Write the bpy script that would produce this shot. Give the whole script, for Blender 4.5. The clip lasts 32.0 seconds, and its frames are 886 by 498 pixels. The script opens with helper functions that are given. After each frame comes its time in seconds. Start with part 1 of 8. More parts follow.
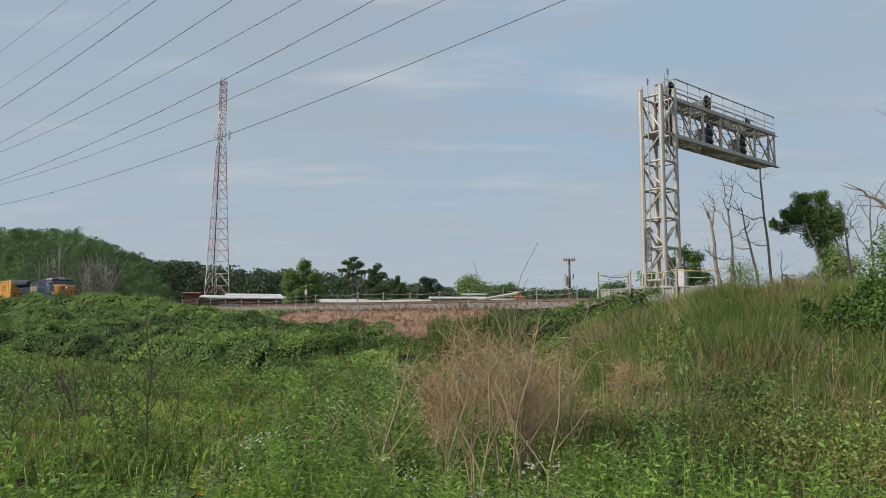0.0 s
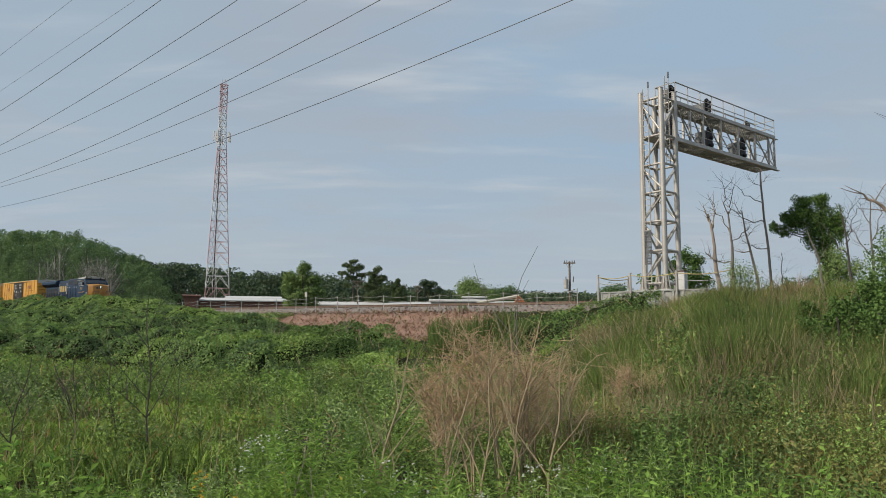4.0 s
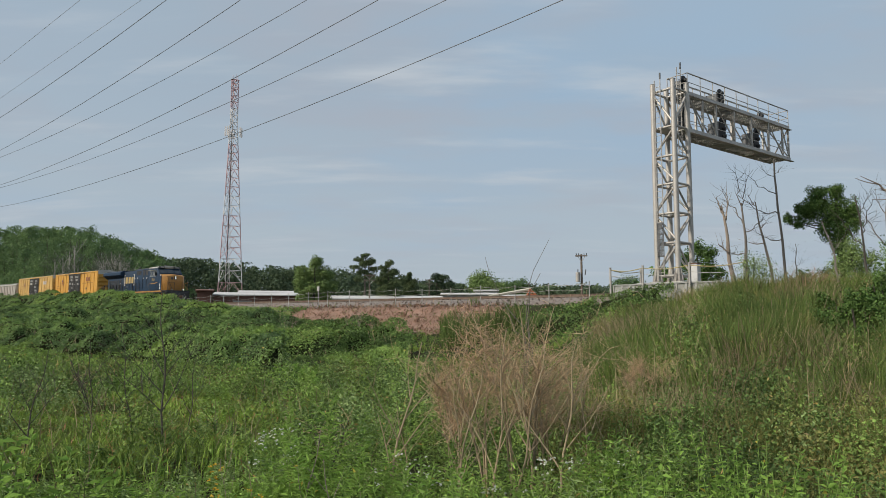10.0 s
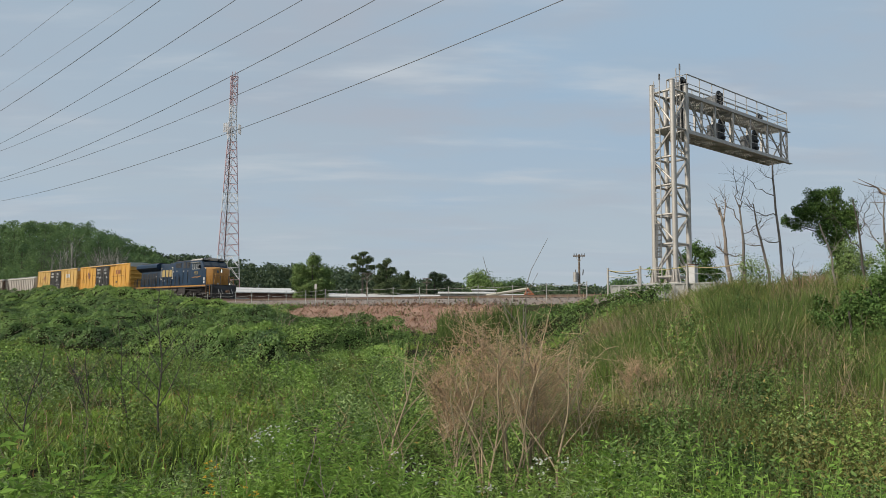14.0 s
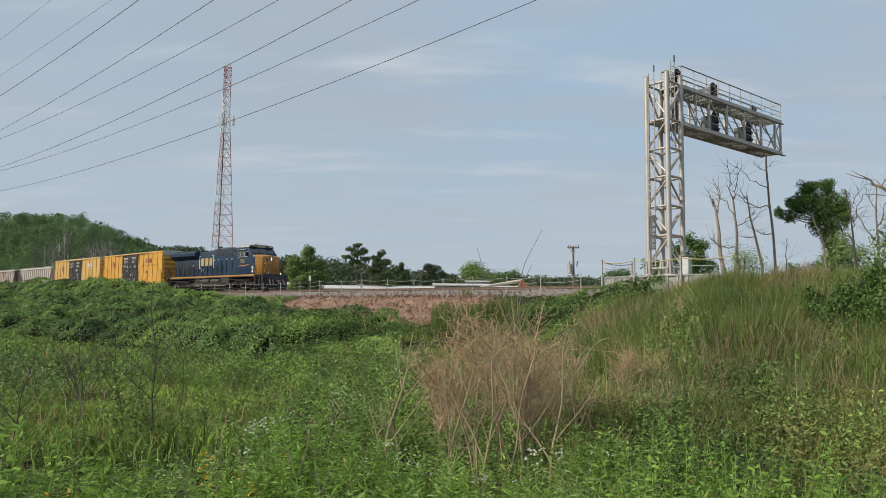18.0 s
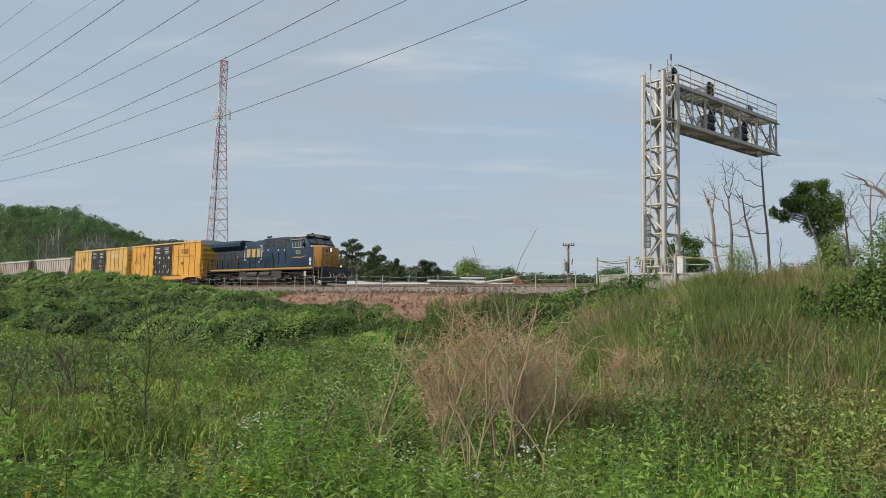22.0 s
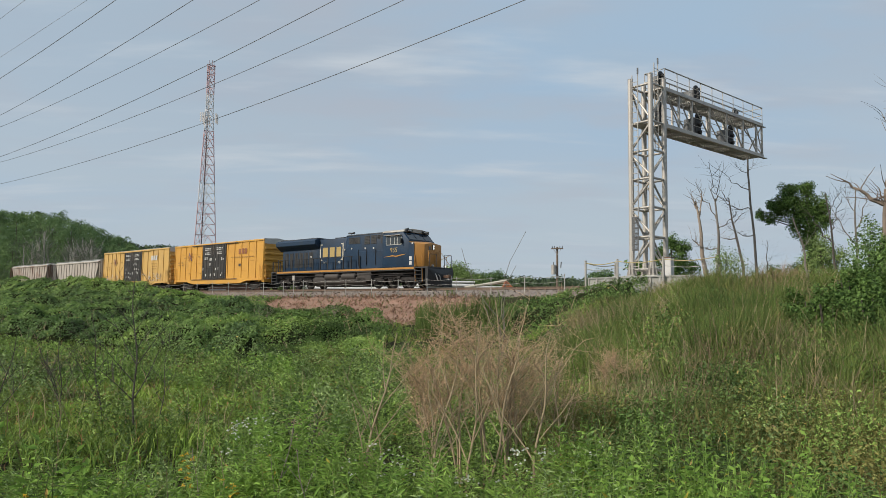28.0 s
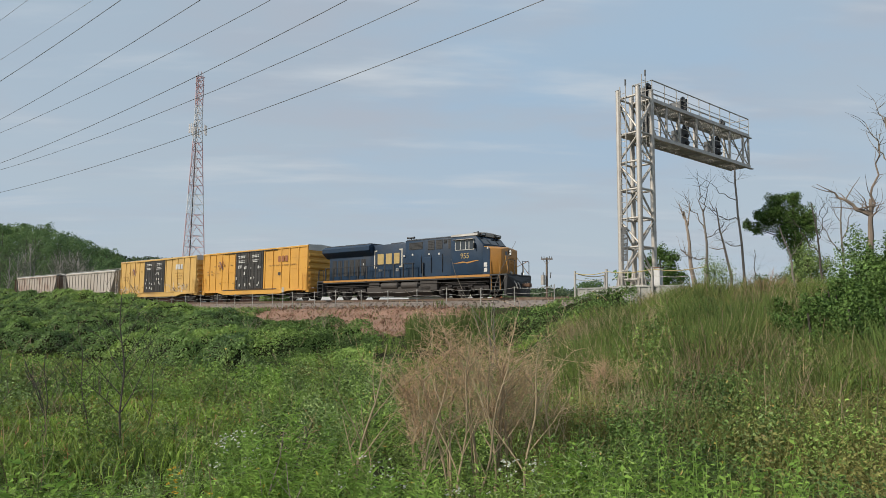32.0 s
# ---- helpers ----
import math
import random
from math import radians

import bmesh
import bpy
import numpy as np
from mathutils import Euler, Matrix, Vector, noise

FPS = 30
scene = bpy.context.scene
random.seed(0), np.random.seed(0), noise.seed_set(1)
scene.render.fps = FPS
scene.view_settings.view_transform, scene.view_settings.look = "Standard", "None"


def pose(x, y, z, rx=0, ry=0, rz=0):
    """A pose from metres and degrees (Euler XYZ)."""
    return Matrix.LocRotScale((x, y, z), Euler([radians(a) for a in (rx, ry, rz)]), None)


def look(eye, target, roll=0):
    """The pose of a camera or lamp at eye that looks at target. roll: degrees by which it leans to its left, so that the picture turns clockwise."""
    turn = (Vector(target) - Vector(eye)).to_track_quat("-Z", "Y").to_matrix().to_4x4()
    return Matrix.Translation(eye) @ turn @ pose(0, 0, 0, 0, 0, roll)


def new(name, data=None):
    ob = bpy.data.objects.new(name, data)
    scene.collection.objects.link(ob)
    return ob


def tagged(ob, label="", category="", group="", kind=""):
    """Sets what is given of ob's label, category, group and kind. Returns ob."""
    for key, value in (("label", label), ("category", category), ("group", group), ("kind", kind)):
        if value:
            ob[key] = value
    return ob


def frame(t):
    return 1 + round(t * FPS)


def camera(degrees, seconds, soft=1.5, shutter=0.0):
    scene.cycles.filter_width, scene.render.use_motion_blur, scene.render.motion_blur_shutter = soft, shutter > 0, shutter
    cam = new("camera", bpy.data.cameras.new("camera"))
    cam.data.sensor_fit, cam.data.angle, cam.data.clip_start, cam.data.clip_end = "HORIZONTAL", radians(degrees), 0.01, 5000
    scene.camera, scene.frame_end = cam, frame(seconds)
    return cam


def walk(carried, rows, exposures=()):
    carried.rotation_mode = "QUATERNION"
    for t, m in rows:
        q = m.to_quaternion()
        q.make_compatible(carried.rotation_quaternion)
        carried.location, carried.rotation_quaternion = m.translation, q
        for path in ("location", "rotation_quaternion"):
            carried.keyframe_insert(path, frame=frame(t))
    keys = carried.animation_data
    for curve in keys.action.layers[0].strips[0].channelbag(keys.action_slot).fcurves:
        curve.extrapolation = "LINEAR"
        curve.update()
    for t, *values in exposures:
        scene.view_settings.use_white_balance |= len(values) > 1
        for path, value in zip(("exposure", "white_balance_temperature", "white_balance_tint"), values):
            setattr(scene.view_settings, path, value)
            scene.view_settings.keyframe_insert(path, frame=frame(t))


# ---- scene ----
# ---------- plan: metres, z up; the track runs straight along DIR, FAR points across it away from the eye ----------
EYE = Vector((0.0, 0.0, 1.6))
HEADING = -42.047
DIR = Vector((0.7426, -0.6697, 0.0))
FAR = Vector((0.6697, 0.7426, 0.0))
ORIGIN = Vector((0.0, 54.73, 0.0))
RAIL = 3.016


def plan(s, u, z=0.0):
    """World point s metres along the track, u metres across it."""
    return ORIGIN + DIR * s + FAR * u + Vector((0, 0, z))


def polar(az, d, z=0.0):
    return Vector((d * math.sin(radians(az)), d * math.cos(radians(az)), z))


def aim(yaw, pitch, roll):
    y, p = radians(yaw), radians(pitch)
    way = Vector((math.sin(y) * math.cos(p), math.cos(y) * math.cos(p), math.sin(p)))
    return look(EYE, EYE + way * 10, roll)


# ---------- camera ----------
cam = camera(65.0, 32.0, soft=0.7)
walk(cam, [
    (0.0, aim(0.09, 5.77, 0.23)), (0.5, aim(0.02, 5.68, 0.10)), (1.0, aim(-0.03, 5.62, 0.15)), (1.5, aim(-0.03, 5.58, 0.24)),
    (2.0, aim(-0.00, 5.64, 0.27)), (2.5, aim(0.02, 5.65, 0.21)), (3.0, aim(0.06, 5.73, 0.20)), (3.5, aim(0.08, 5.87, 0.29)),
    (5.5, aim(0.07, 6.17, 0.31)), (6.0, aim(0.07, 6.14, 0.23)), (6.5, aim(0.02, 6.07, 0.16)), (7.0, aim(-0.11, 5.93, 0.08)),
    (7.5, aim(-0.25, 5.77, 0.05)), (8.0, aim(-0.39, 5.64, 0.02)), (8.5, aim(-0.54, 5.61, -0.03)), (9.0, aim(-0.66, 5.53, -0.05)),
    (9.5, aim(-0.78, 5.49, 0.01)), (10.0, aim(-0.87, 5.46, 0.06)), (10.5, aim(-0.88, 5.44, 0.09)), (11.0, aim(-0.93, 5.45, 0.18)),
    (11.5, aim(-0.92, 5.46, 0.20)), (12.0, aim(-0.99, 5.43, 0.28)), (12.5, aim(-0.98, 5.39, 0.29)), (13.0, aim(-0.88, 5.34, 0.42)),
    (13.5, aim(-0.80, 5.36, 0.55)), (14.0, aim(-0.70, 5.37, 0.58)), (14.5, aim(-0.48, 5.37, 0.66)), (16.5, aim(0.01, 5.30, 0.66)),
    (17.0, aim(0.01, 5.16, 0.47)), (17.5, aim(-0.12, 4.90, 0.50)), (18.0, aim(-0.23, 4.69, 0.54)), (18.5, aim(-0.24, 4.42, 0.58)),
    (19.0, aim(-0.16, 4.13, 0.72)), (19.5, aim(-0.10, 4.11, 0.87)), (20.0, aim(-0.01, 4.09, 1.22)), (20.5, aim(0.10, 4.17, 1.26)),
    (21.0, aim(0.17, 4.21, 1.34)), (21.5, aim(0.20, 4.24, 1.15)), (22.0, aim(0.16, 4.40, 1.06)), (22.5, aim(0.14, 4.53, 1.00)),
    (23.0, aim(0.11, 4.67, 0.84)), (23.5, aim(0.09, 4.77, 0.73)), (24.0, aim(0.07, 4.88, 0.66)), (24.5, aim(0.06, 4.93, 0.60)),
    (25.0, aim(0.08, 4.94, 0.57)), (25.5, aim(0.21, 4.89, 0.50)), (27.5, aim(0.92, 4.74, 0.65)), (28.0, aim(1.06, 4.73, 0.69)),
    (28.5, aim(1.22, 4.74, 0.62)), (29.0, aim(1.35, 4.76, 0.61)), (29.5, aim(1.46, 4.80, 0.65)), (30.0, aim(1.59, 5.03, 0.57)),
    (30.5, aim(1.71, 5.27, 0.42)), (31.0, aim(1.81, 5.48, 0.44)), (31.5, aim(1.89, 5.62, 0.42)), (32.0, aim(1.90, 5.63, 0.43))
], exposures=((0.0, 0.0), (9.0, 0.0), (13.0, 0.03), (19.0, 0.12), (32.0, 0.12)))

# ---------- world, sun ----------
SUN_AZ, SUN_EL = -112.0, 37.0
world = bpy.data.worlds.new("world")
scene.world = world
world.use_nodes = True
wn, wl = world.node_tree.nodes, world.node_tree.links
wn.clear()
w_out = wn.new("ShaderNodeOutputWorld")
w_bg = wn.new("ShaderNodeBackground")
w_bg.inputs["Strength"].default_value = 0.108
w_sky = wn.new("ShaderNodeTexSky")
w_sky.sky_type = "NISHITA"
w_sky.sun_disc = False
w_sky.sun_elevation = radians(SUN_EL)
w_sky.sun_rotation = radians(SUN_AZ)
w_sky.air_density, w_sky.dust_density, w_sky.ozone_density = 1.0, 2.0, 2.0
w_tc = wn.new("ShaderNodeTexCoord")
w_sep = wn.new("ShaderNodeSeparateXYZ")
wl.new(w_tc.outputs["Generated"], w_sep.inputs[0])
# a flat cloud deck: directions spread over a plane overhead
w_z = wn.new("ShaderNodeMath")
w_z.operation = "ADD"
w_z.inputs[1].default_value = 0.12
wl.new(w_sep.outputs["Z"], w_z.inputs[0])
w_div = []
for axis in ("X", "Y"):
    n = wn.new("ShaderNodeMath")
    n.operation = "DIVIDE"
    wl.new(w_sep.outputs[axis], n.inputs[0])
    wl.new(w_z.outputs[0], n.inputs[1])
    w_div.append(n)
w_com = wn.new("ShaderNodeCombineXYZ")
wl.new(w_div[0].outputs[0], w_com.inputs[0])
wl.new(w_div[1].outputs[0], w_com.inputs[1])


def cloud_noise(scale, detail, sx, sy, rot, lo, hi, offset=0.0):
    mp = wn.new("ShaderNodeMapping")
    mp.inputs["Scale"].default_value = (sx, sy, 1)
    mp.inputs["Rotation"].default_value = (0, 0, radians(rot))
    mp.inputs["Location"].default_value = (offset, offset * 0.7, 0)
    wl.new(w_com.outputs[0], mp.inputs[0])
    nz = wn.new("ShaderNodeTexNoise")
    nz.inputs["Scale"].default_value = scale
    nz.inputs["Detail"].default_value = detail
    nz.inputs["Roughness"].default_value = 0.55
    wl.new(mp.outputs[0], nz.inputs["Vector"])
    mr = wn.new("ShaderNodeMapRange")
    mr.interpolation_type = "SMOOTHSTEP"
    mr.inputs["From Min"].default_value = lo
    mr.inputs["From Max"].default_value = hi
    wl.new(nz.outputs["Fac"], mr.inputs["Value"])
    return mr.outputs[0]


def w_mix(fac, a, b):
    m = wn.new("ShaderNodeMix")
    m.data_type = "RGBA"
    for sock, val in ((m.inputs[0], fac), (m.inputs[6], a), (m.inputs[7], b)):
        if isinstance(val, (int, float)):
            sock.default_value = val
        elif isinstance(val, tuple):
            sock.default_value = (*val, 1)
        else:
            wl.new(val, sock)
    return m.outputs[2]


veil = w_mix(0.80, w_sky.outputs[0], (3.75, 4.58, 5.3))
veil = w_mix(cloud_noise(0.55, 3, 1.0, 1.3, 35, 0.45, 0.70, 7.3), veil, (3.05, 4.2, 5.45))
grey = w_mix(cloud_noise(1.1, 4, 1.0, 1.5, 20, 0.42, 0.72), veil, (3.5, 4.0, 4.7))
white = w_mix(cloud_noise(1.6, 5, 0.6, 1.9, -15, 0.50, 0.80, 3.1), grey, (4.7, 5.2, 5.7))
w_low = wn.new("ShaderNodeMapRange")
w_low.inputs["From Min"].default_value = 0.0
w_low.inputs["From Max"].default_value = 0.30
w_low.inputs["To Min"].default_value = 0.85
w_low.inputs["To Max"].default_value = 0.0
wl.new(w_sep.outputs["Z"], w_low.inputs["Value"])
hazy = w_mix(w_low.outputs[0], white, (4.0, 4.6, 5.15))
wl.new(hazy, w_bg.inputs["Color"])
wl.new(w_bg.outputs[0], w_out.inputs["Surface"])

sun = new("sun", bpy.data.lights.new("sun", "SUN"))
sun.data.energy, sun.data.angle, sun.data.color = 3.85, radians(7), (1.0, 0.92, 0.80)
sun.matrix_world = look(polar(SUN_AZ, 80 * math.cos(radians(SUN_EL)), 80 * math.sin(radians(SUN_EL))), (0, 0, 0))


# ---------- materials ----------
def surface(name, col, col2=None, rough=0.7, metal=0.0, scale=3.0, stretch=(1, 1, 1), bump=0.15, fine=30.0,
            dirt=None, dirt_scale=0.8, dirt_lo=0.5, dirt_hi=0.75, island=0.0, rand=0.0, clear=0.0, space="Object", spec=0.5):
    """A two-scale procedural surface: col to col2 by noise, dirt in larger patches, fine relief."""
    m = bpy.data.materials.new(name)
    m.use_nodes = True
    nt, L = m.node_tree.nodes, m.node_tree.links
    p = nt["Principled BSDF"]
    tc = nt.new("ShaderNodeTexCoord")
    mp = nt.new("ShaderNodeMapping")
    mp.inputs["Scale"].default_value = stretch
    L.new(tc.outputs[space], mp.inputs[0])

    def noise_node(sc, detail=4):
        n = nt.new("ShaderNodeTexNoise")
        n.inputs["Scale"].default_value = sc
        n.inputs["Detail"].default_value = detail
        L.new(mp.outputs[0], n.inputs["Vector"])
        return n.outputs["Fac"]

    def mix(fac, a, b, mode="MIX"):
        x = nt.new("ShaderNodeMix")
        x.data_type = "RGBA"
        x.blend_type = mode
        for sock, val in ((x.inputs[0], fac), (x.inputs[6], a), (x.inputs[7], b)):
            if isinstance(val, (int, float)):
                sock.default_value = val
            elif isinstance(val, tuple):
                sock.default_value = (*val, 1)
            else:
                L.new(val, sock)
        return x.outputs[2]

    def ramp(v, lo, hi, a=0.0, b=1.0):
        r = nt.new("ShaderNodeMapRange")
        for k, val in (("From Min", lo), ("From Max", hi), ("To Min", a), ("To Max", b)):
            r.inputs[k].default_value = val
        L.new(v, r.inputs["Value"])
        return r.outputs[0]

    col2 = col2 or tuple(c * 0.72 for c in col)
    n1, n2 = noise_node(scale), noise_node(fine, 3)
    c = mix(ramp(n1, 0.32, 0.68), col, col2)
    if dirt:
        c = mix(ramp(noise_node(dirt_scale, 6), dirt_lo, dirt_hi), c, dirt)
    c = mix(ramp(n2, 0.25, 0.75, 0.0, 0.35), c, tuple(x * 0.55 for x in col))
    if island or rand:
        src = nt.new("ShaderNodeNewGeometry").outputs["Random Per Island"] if island else nt.new("ShaderNodeObjectInfo").outputs["Random"]
        hs = nt.new("ShaderNodeHueSaturation")
        k = island or rand
        L.new(ramp(src, 0, 1, 1 - k, 1 + k), hs.inputs["Value"])
        L.new(ramp(src, 0, 1, 0.5 + 0.03 * k, 0.5 - 0.05 * k), hs.inputs["Hue"])
        L.new(c, hs.inputs["Color"])
        c = hs.outputs[0]
    L.new(c, p.inputs["Base Color"])
    L.new(ramp(n2, 0.2, 0.8, max(0.02, rough - 0.12), min(1, rough + 0.12)), p.inputs["Roughness"])
    p.inputs["Metallic"].default_value = metal
    p.inputs["Specular IOR Level"].default_value = spec
    p.inputs["Coat Weight"].default_value = clear
    if bump:
        b = nt.new("ShaderNodeBump")
        b.inputs["Strength"].default_value = bump
        b.inputs["Distance"].default_value = 0.02
        L.new(n2, b.inputs["Height"])
        L.new(b.outputs[0], p.inputs["Normal"])
    return m


def leafy(name, col, col2, dry=None, dry_amount=0.0, thin=0.08, spread=0.35, patch=0.5, rough=0.6, sheen=0.10):
    """Leaves: each leaf takes its own shade, larger patches lean from col to col2, a share is dry, light shines through."""
    m = bpy.data.materials.new(name)
    m.use_nodes = True
    nt, L = m.node_tree.nodes, m.node_tree.links
    p, out = nt["Principled BSDF"], nt["Material Output"]
    tc = nt.new("ShaderNodeTexCoord")
    n = nt.new("ShaderNodeTexNoise")
    n.inputs["Scale"].default_value = patch
    n.inputs["Detail"].default_value = 3
    L.new(tc.outputs["Object"], n.inputs["Vector"])
    geo = nt.new("ShaderNodeNewGeometry")
    add = nt.new("ShaderNodeMath")
    add.operation = "MULTIPLY_ADD"
    add.inputs[1].default_value = 0.55
    L.new(geo.outputs["Random Per Island"], add.inputs[0])
    r = nt.new("ShaderNodeMapRange")
    r.inputs["From Min"].default_value, r.inputs["From Max"].default_value = 0.35, 0.65
    r.inputs["To Min"].default_value, r.inputs["To Max"].default_value = -0.2, 0.65
    r.clamp = False
    L.new(n.outputs["Fac"], r.inputs["Value"])
    L.new(r.outputs[0], add.inputs[2])
    mx = nt.new("ShaderNodeMix")
    mx.data_type = "RGBA"
    mx.inputs[6].default_value, mx.inputs[7].default_value = (*col, 1), (*col2, 1)
    L.new(add.outputs[0], mx.inputs[0])
    c = mx.outputs[2]
    wn2 = nt.new("ShaderNodeTexWhiteNoise")
    wn2.noise_dimensions = "1D"
    L.new(geo.outputs["Random Per Island"], wn2.inputs["W"])
    hs = nt.new("ShaderNodeHueSaturation")
    v = nt.new("ShaderNodeMapRange")
    v.inputs["To Min"].default_value, v.inputs["To Max"].default_value = 1 - spread, 1 + spread
    L.new(wn2.outputs["Value"], v.inputs["Value"])
    L.new(v.outputs[0], hs.inputs["Value"])
    L.new(c, hs.inputs["Color"])
    c = hs.outputs[0]
    if dry:
        gt = nt.new("ShaderNodeMath")
        gt.operation = "GREATER_THAN"
        gt.inputs[1].default_value = 1 - dry_amount
        L.new(wn2.outputs["Value"], gt.inputs[0])
        md = nt.new("ShaderNodeMix")
        md.data_type = "RGBA"
        md.inputs[7].default_value = (*dry, 1)
        L.new(gt.outputs[0], md.inputs[0])
        L.new(c, md.inputs[6])
        c = md.outputs[2]
    L.new(c, p.inputs["Base Color"])
    p.inputs["Roughness"].default_value = rough
    p.inputs["Specular IOR Level"].default_value = sheen
    if thin:
        tr = nt.new("ShaderNodeBsdfTranslucent")
        L.new(c, tr.inputs["Color"])
        ms = nt.new("ShaderNodeMixShader")
        ms.inputs[0].default_value = thin
        L.new(p.outputs[0], ms.inputs[1])
        L.new(tr.outputs[0], ms.inputs[2])
        L.new(ms.outputs[0], out.inputs["Surface"])
    return m


def glow(name, col, strength):
    m = bpy.data.materials.new(name)
    m.use_nodes = True
    p = m.node_tree.nodes["Principled BSDF"]
    p.inputs["Base Color"].default_value = (*col, 1)
    p.inputs["Emission Color"].default_value = (*col, 1)
    p.inputs["Emission Strength"].default_value = strength
    return m


def pane(name, tint, rough=0.05):
    m = bpy.data.materials.new(name)
    m.use_nodes = True
    p = m.node_tree.nodes["Principled BSDF"]
    p.inputs["Base Color"].default_value = (*tint, 1)
    p.inputs["Roughness"].default_value = rough
    p.inputs["Specular IOR Level"].default_value = 0.8
    return m


SOIL = surface("soil", (0.036, 0.042, 0.018), (0.050, 0.043, 0.025), 0.95, scale=0.35, fine=9, bump=0.4, dirt=(0.028, 0.040, 0.016), dirt_scale=0.15, spec=0.05)
RED_EARTH = surface("red_earth", (0.32, 0.185, 0.130), (0.21, 0.130, 0.092), 0.95, scale=0.9, fine=14, bump=0.6, dirt=(0.28, 0.205, 0.15), dirt_scale=0.5)
GRAVEL = surface("gravel", (0.27, 0.23, 0.20), (0.15, 0.125, 0.105), 0.95, scale=4, fine=22, bump=0.7, dirt=(0.20, 0.13, 0.10), dirt_scale=0.4)
STEEL_RAIL = surface("rail_steel", (0.16, 0.10, 0.07), (0.22, 0.17, 0.13), 0.55, 0.4, scale=2, fine=40)
SLEEPER = surface("sleeper_wood", (0.10, 0.075, 0.055), (0.16, 0.13, 0.10), 0.9, scale=3, fine=25, rand=0.3)
GALV = surface("galvanised_steel", (0.55, 0.515, 0.465), (0.45, 0.42, 0.385), 0.58, 0.45, scale=1.6, fine=45, bump=0.05, dirt=(0.42, 0.40, 0.36), dirt_scale=0.6, dirt_lo=0.58, dirt_hi=0.8)
GALV_DULL = surface("dull_galvanised_steel", (0.50, 0.49, 0.46), (0.40, 0.39, 0.36), 0.6, 0.4, scale=1.2, fine=30, bump=0.1)
CONCRETE = surface("concrete", (0.42, 0.42, 0.39), (0.33, 0.33, 0.30), 0.9, scale=1.5, fine=20, bump=0.25, dirt=(0.24, 0.24, 0.20), dirt_scale=0.7)
BLACK = surface("black_paint", (0.016, 0.016, 0.017), (0.03, 0.03, 0.03), 0.55, scale=2, fine=30, bump=0.05)
SIGNAL_BOX = surface("signal_housing", (0.13, 0.135, 0.14), (0.10, 0.10, 0.10), 0.5, scale=2, fine=30, bump=0.05)
ROPE = surface("weathered_rope", (0.50, 0.40, 0.16), (0.42, 0.36, 0.22), 0.9, scale=2, fine=30)
WIRE = surface("conductor_wire", (0.15, 0.155, 0.165), (0.11, 0.115, 0.125), 0.6, 0.3, scale=1, fine=5, bump=0)
THIN_WIRE = surface("shield_wire", (0.30, 0.32, 0.34), (0.24, 0.25, 0.27), 0.6, 0.3, scale=1, fine=5, bump=0)
TOWER_RED = surface("faded_red_paint", (0.64, 0.40, 0.40), (0.56, 0.36, 0.36), 0.6, scale=0.6, fine=8, bump=0)
TOWER_WHITE = surface("faded_white_paint", (0.80, 0.77, 0.75), (0.70, 0.67, 0.66), 0.6, scale=0.6, fine=8, bump=0)
POLE_WOOD = surface("pole_wood", (0.20, 0.15, 0.11), (0.14, 0.11, 0.085), 0.85, scale=1, stretch=(6, 6, 0.6), fine=18)
# the shade between vine leaves, put into the colour of a sheet below
VINE_SHADE = surface("vine_gap_shade", (0.022, 0.034, 0.012), (0.034, 0.032, 0.016), 0.98, scale=1.5, fine=9, bump=0.9, spec=0.05)
BARK = surface("grey_bark", (0.25, 0.22, 0.185), (0.15, 0.13, 0.11), 0.95, scale=2.5, stretch=(3, 3, 0.7), fine=16, bump=0.6)
PALE_BARK = surface("pale_grey_bark", (0.40, 0.375, 0.335), (0.30, 0.28, 0.25), 0.95, scale=1.2, stretch=(3, 3, 0.7), fine=8, bump=0.3)
BARK_DARK = surface("dark_bark", (0.075, 0.065, 0.052), (0.11, 0.095, 0.075), 0.95, scale=2.5, stretch=(3, 3, 0.7), fine=16, bump=0.5)
SNAG = surface("bleached_dead_wood", (0.36, 0.29, 0.225), (0.24, 0.20, 0.165), 0.9, scale=2, stretch=(3, 3, 0.6), fine=14, bump=0.5)
TORN_WOOD = surface("torn_brown_wood", (0.25, 0.195, 0.15), (0.17, 0.135, 0.11), 0.9, scale=2, stretch=(3, 3, 0.6), fine=14, bump=0.5)
DRY_STEM = surface("dry_stem", (0.46, 0.355, 0.225), (0.35, 0.265, 0.165), 0.9, scale=3, fine=20, island=0.25, bump=0.2)
DRY_TWIG = leafy("dry_twig", (0.60, 0.42, 0.27), (0.50, 0.34, 0.215), thin=0.15, spread=0.3)
LOCO_BLUE = surface("locomotive_blue", (0.015, 0.040, 0.080), (0.012, 0.031, 0.062), 0.55, scale=1.2, fine=26, bump=0.04, dirt=(0.034, 0.040, 0.048), dirt_scale=0.7, dirt_lo=0.50, dirt_hi=0.85, spec=0.3)
LOCO_ORANGE = surface("locomotive_yellow", (0.46, 0.215, 0.042), (0.42, 0.195, 0.042), 0.45, scale=1.2, fine=26, bump=0.04, dirt=(0.30, 0.17, 0.06), dirt_scale=0.8, dirt_lo=0.58, dirt_hi=0.9)
LOCO_GREY = surface("sooty_black_paint", (0.035, 0.038, 0.042), (0.055, 0.052, 0.05), 0.65, scale=1.5, fine=20, bump=0.1)
UNDER = surface("dusty_running_gear", (0.036, 0.030, 0.027), (0.021, 0.018, 0.017), 0.8, scale=2.5, fine=20, bump=0.25)
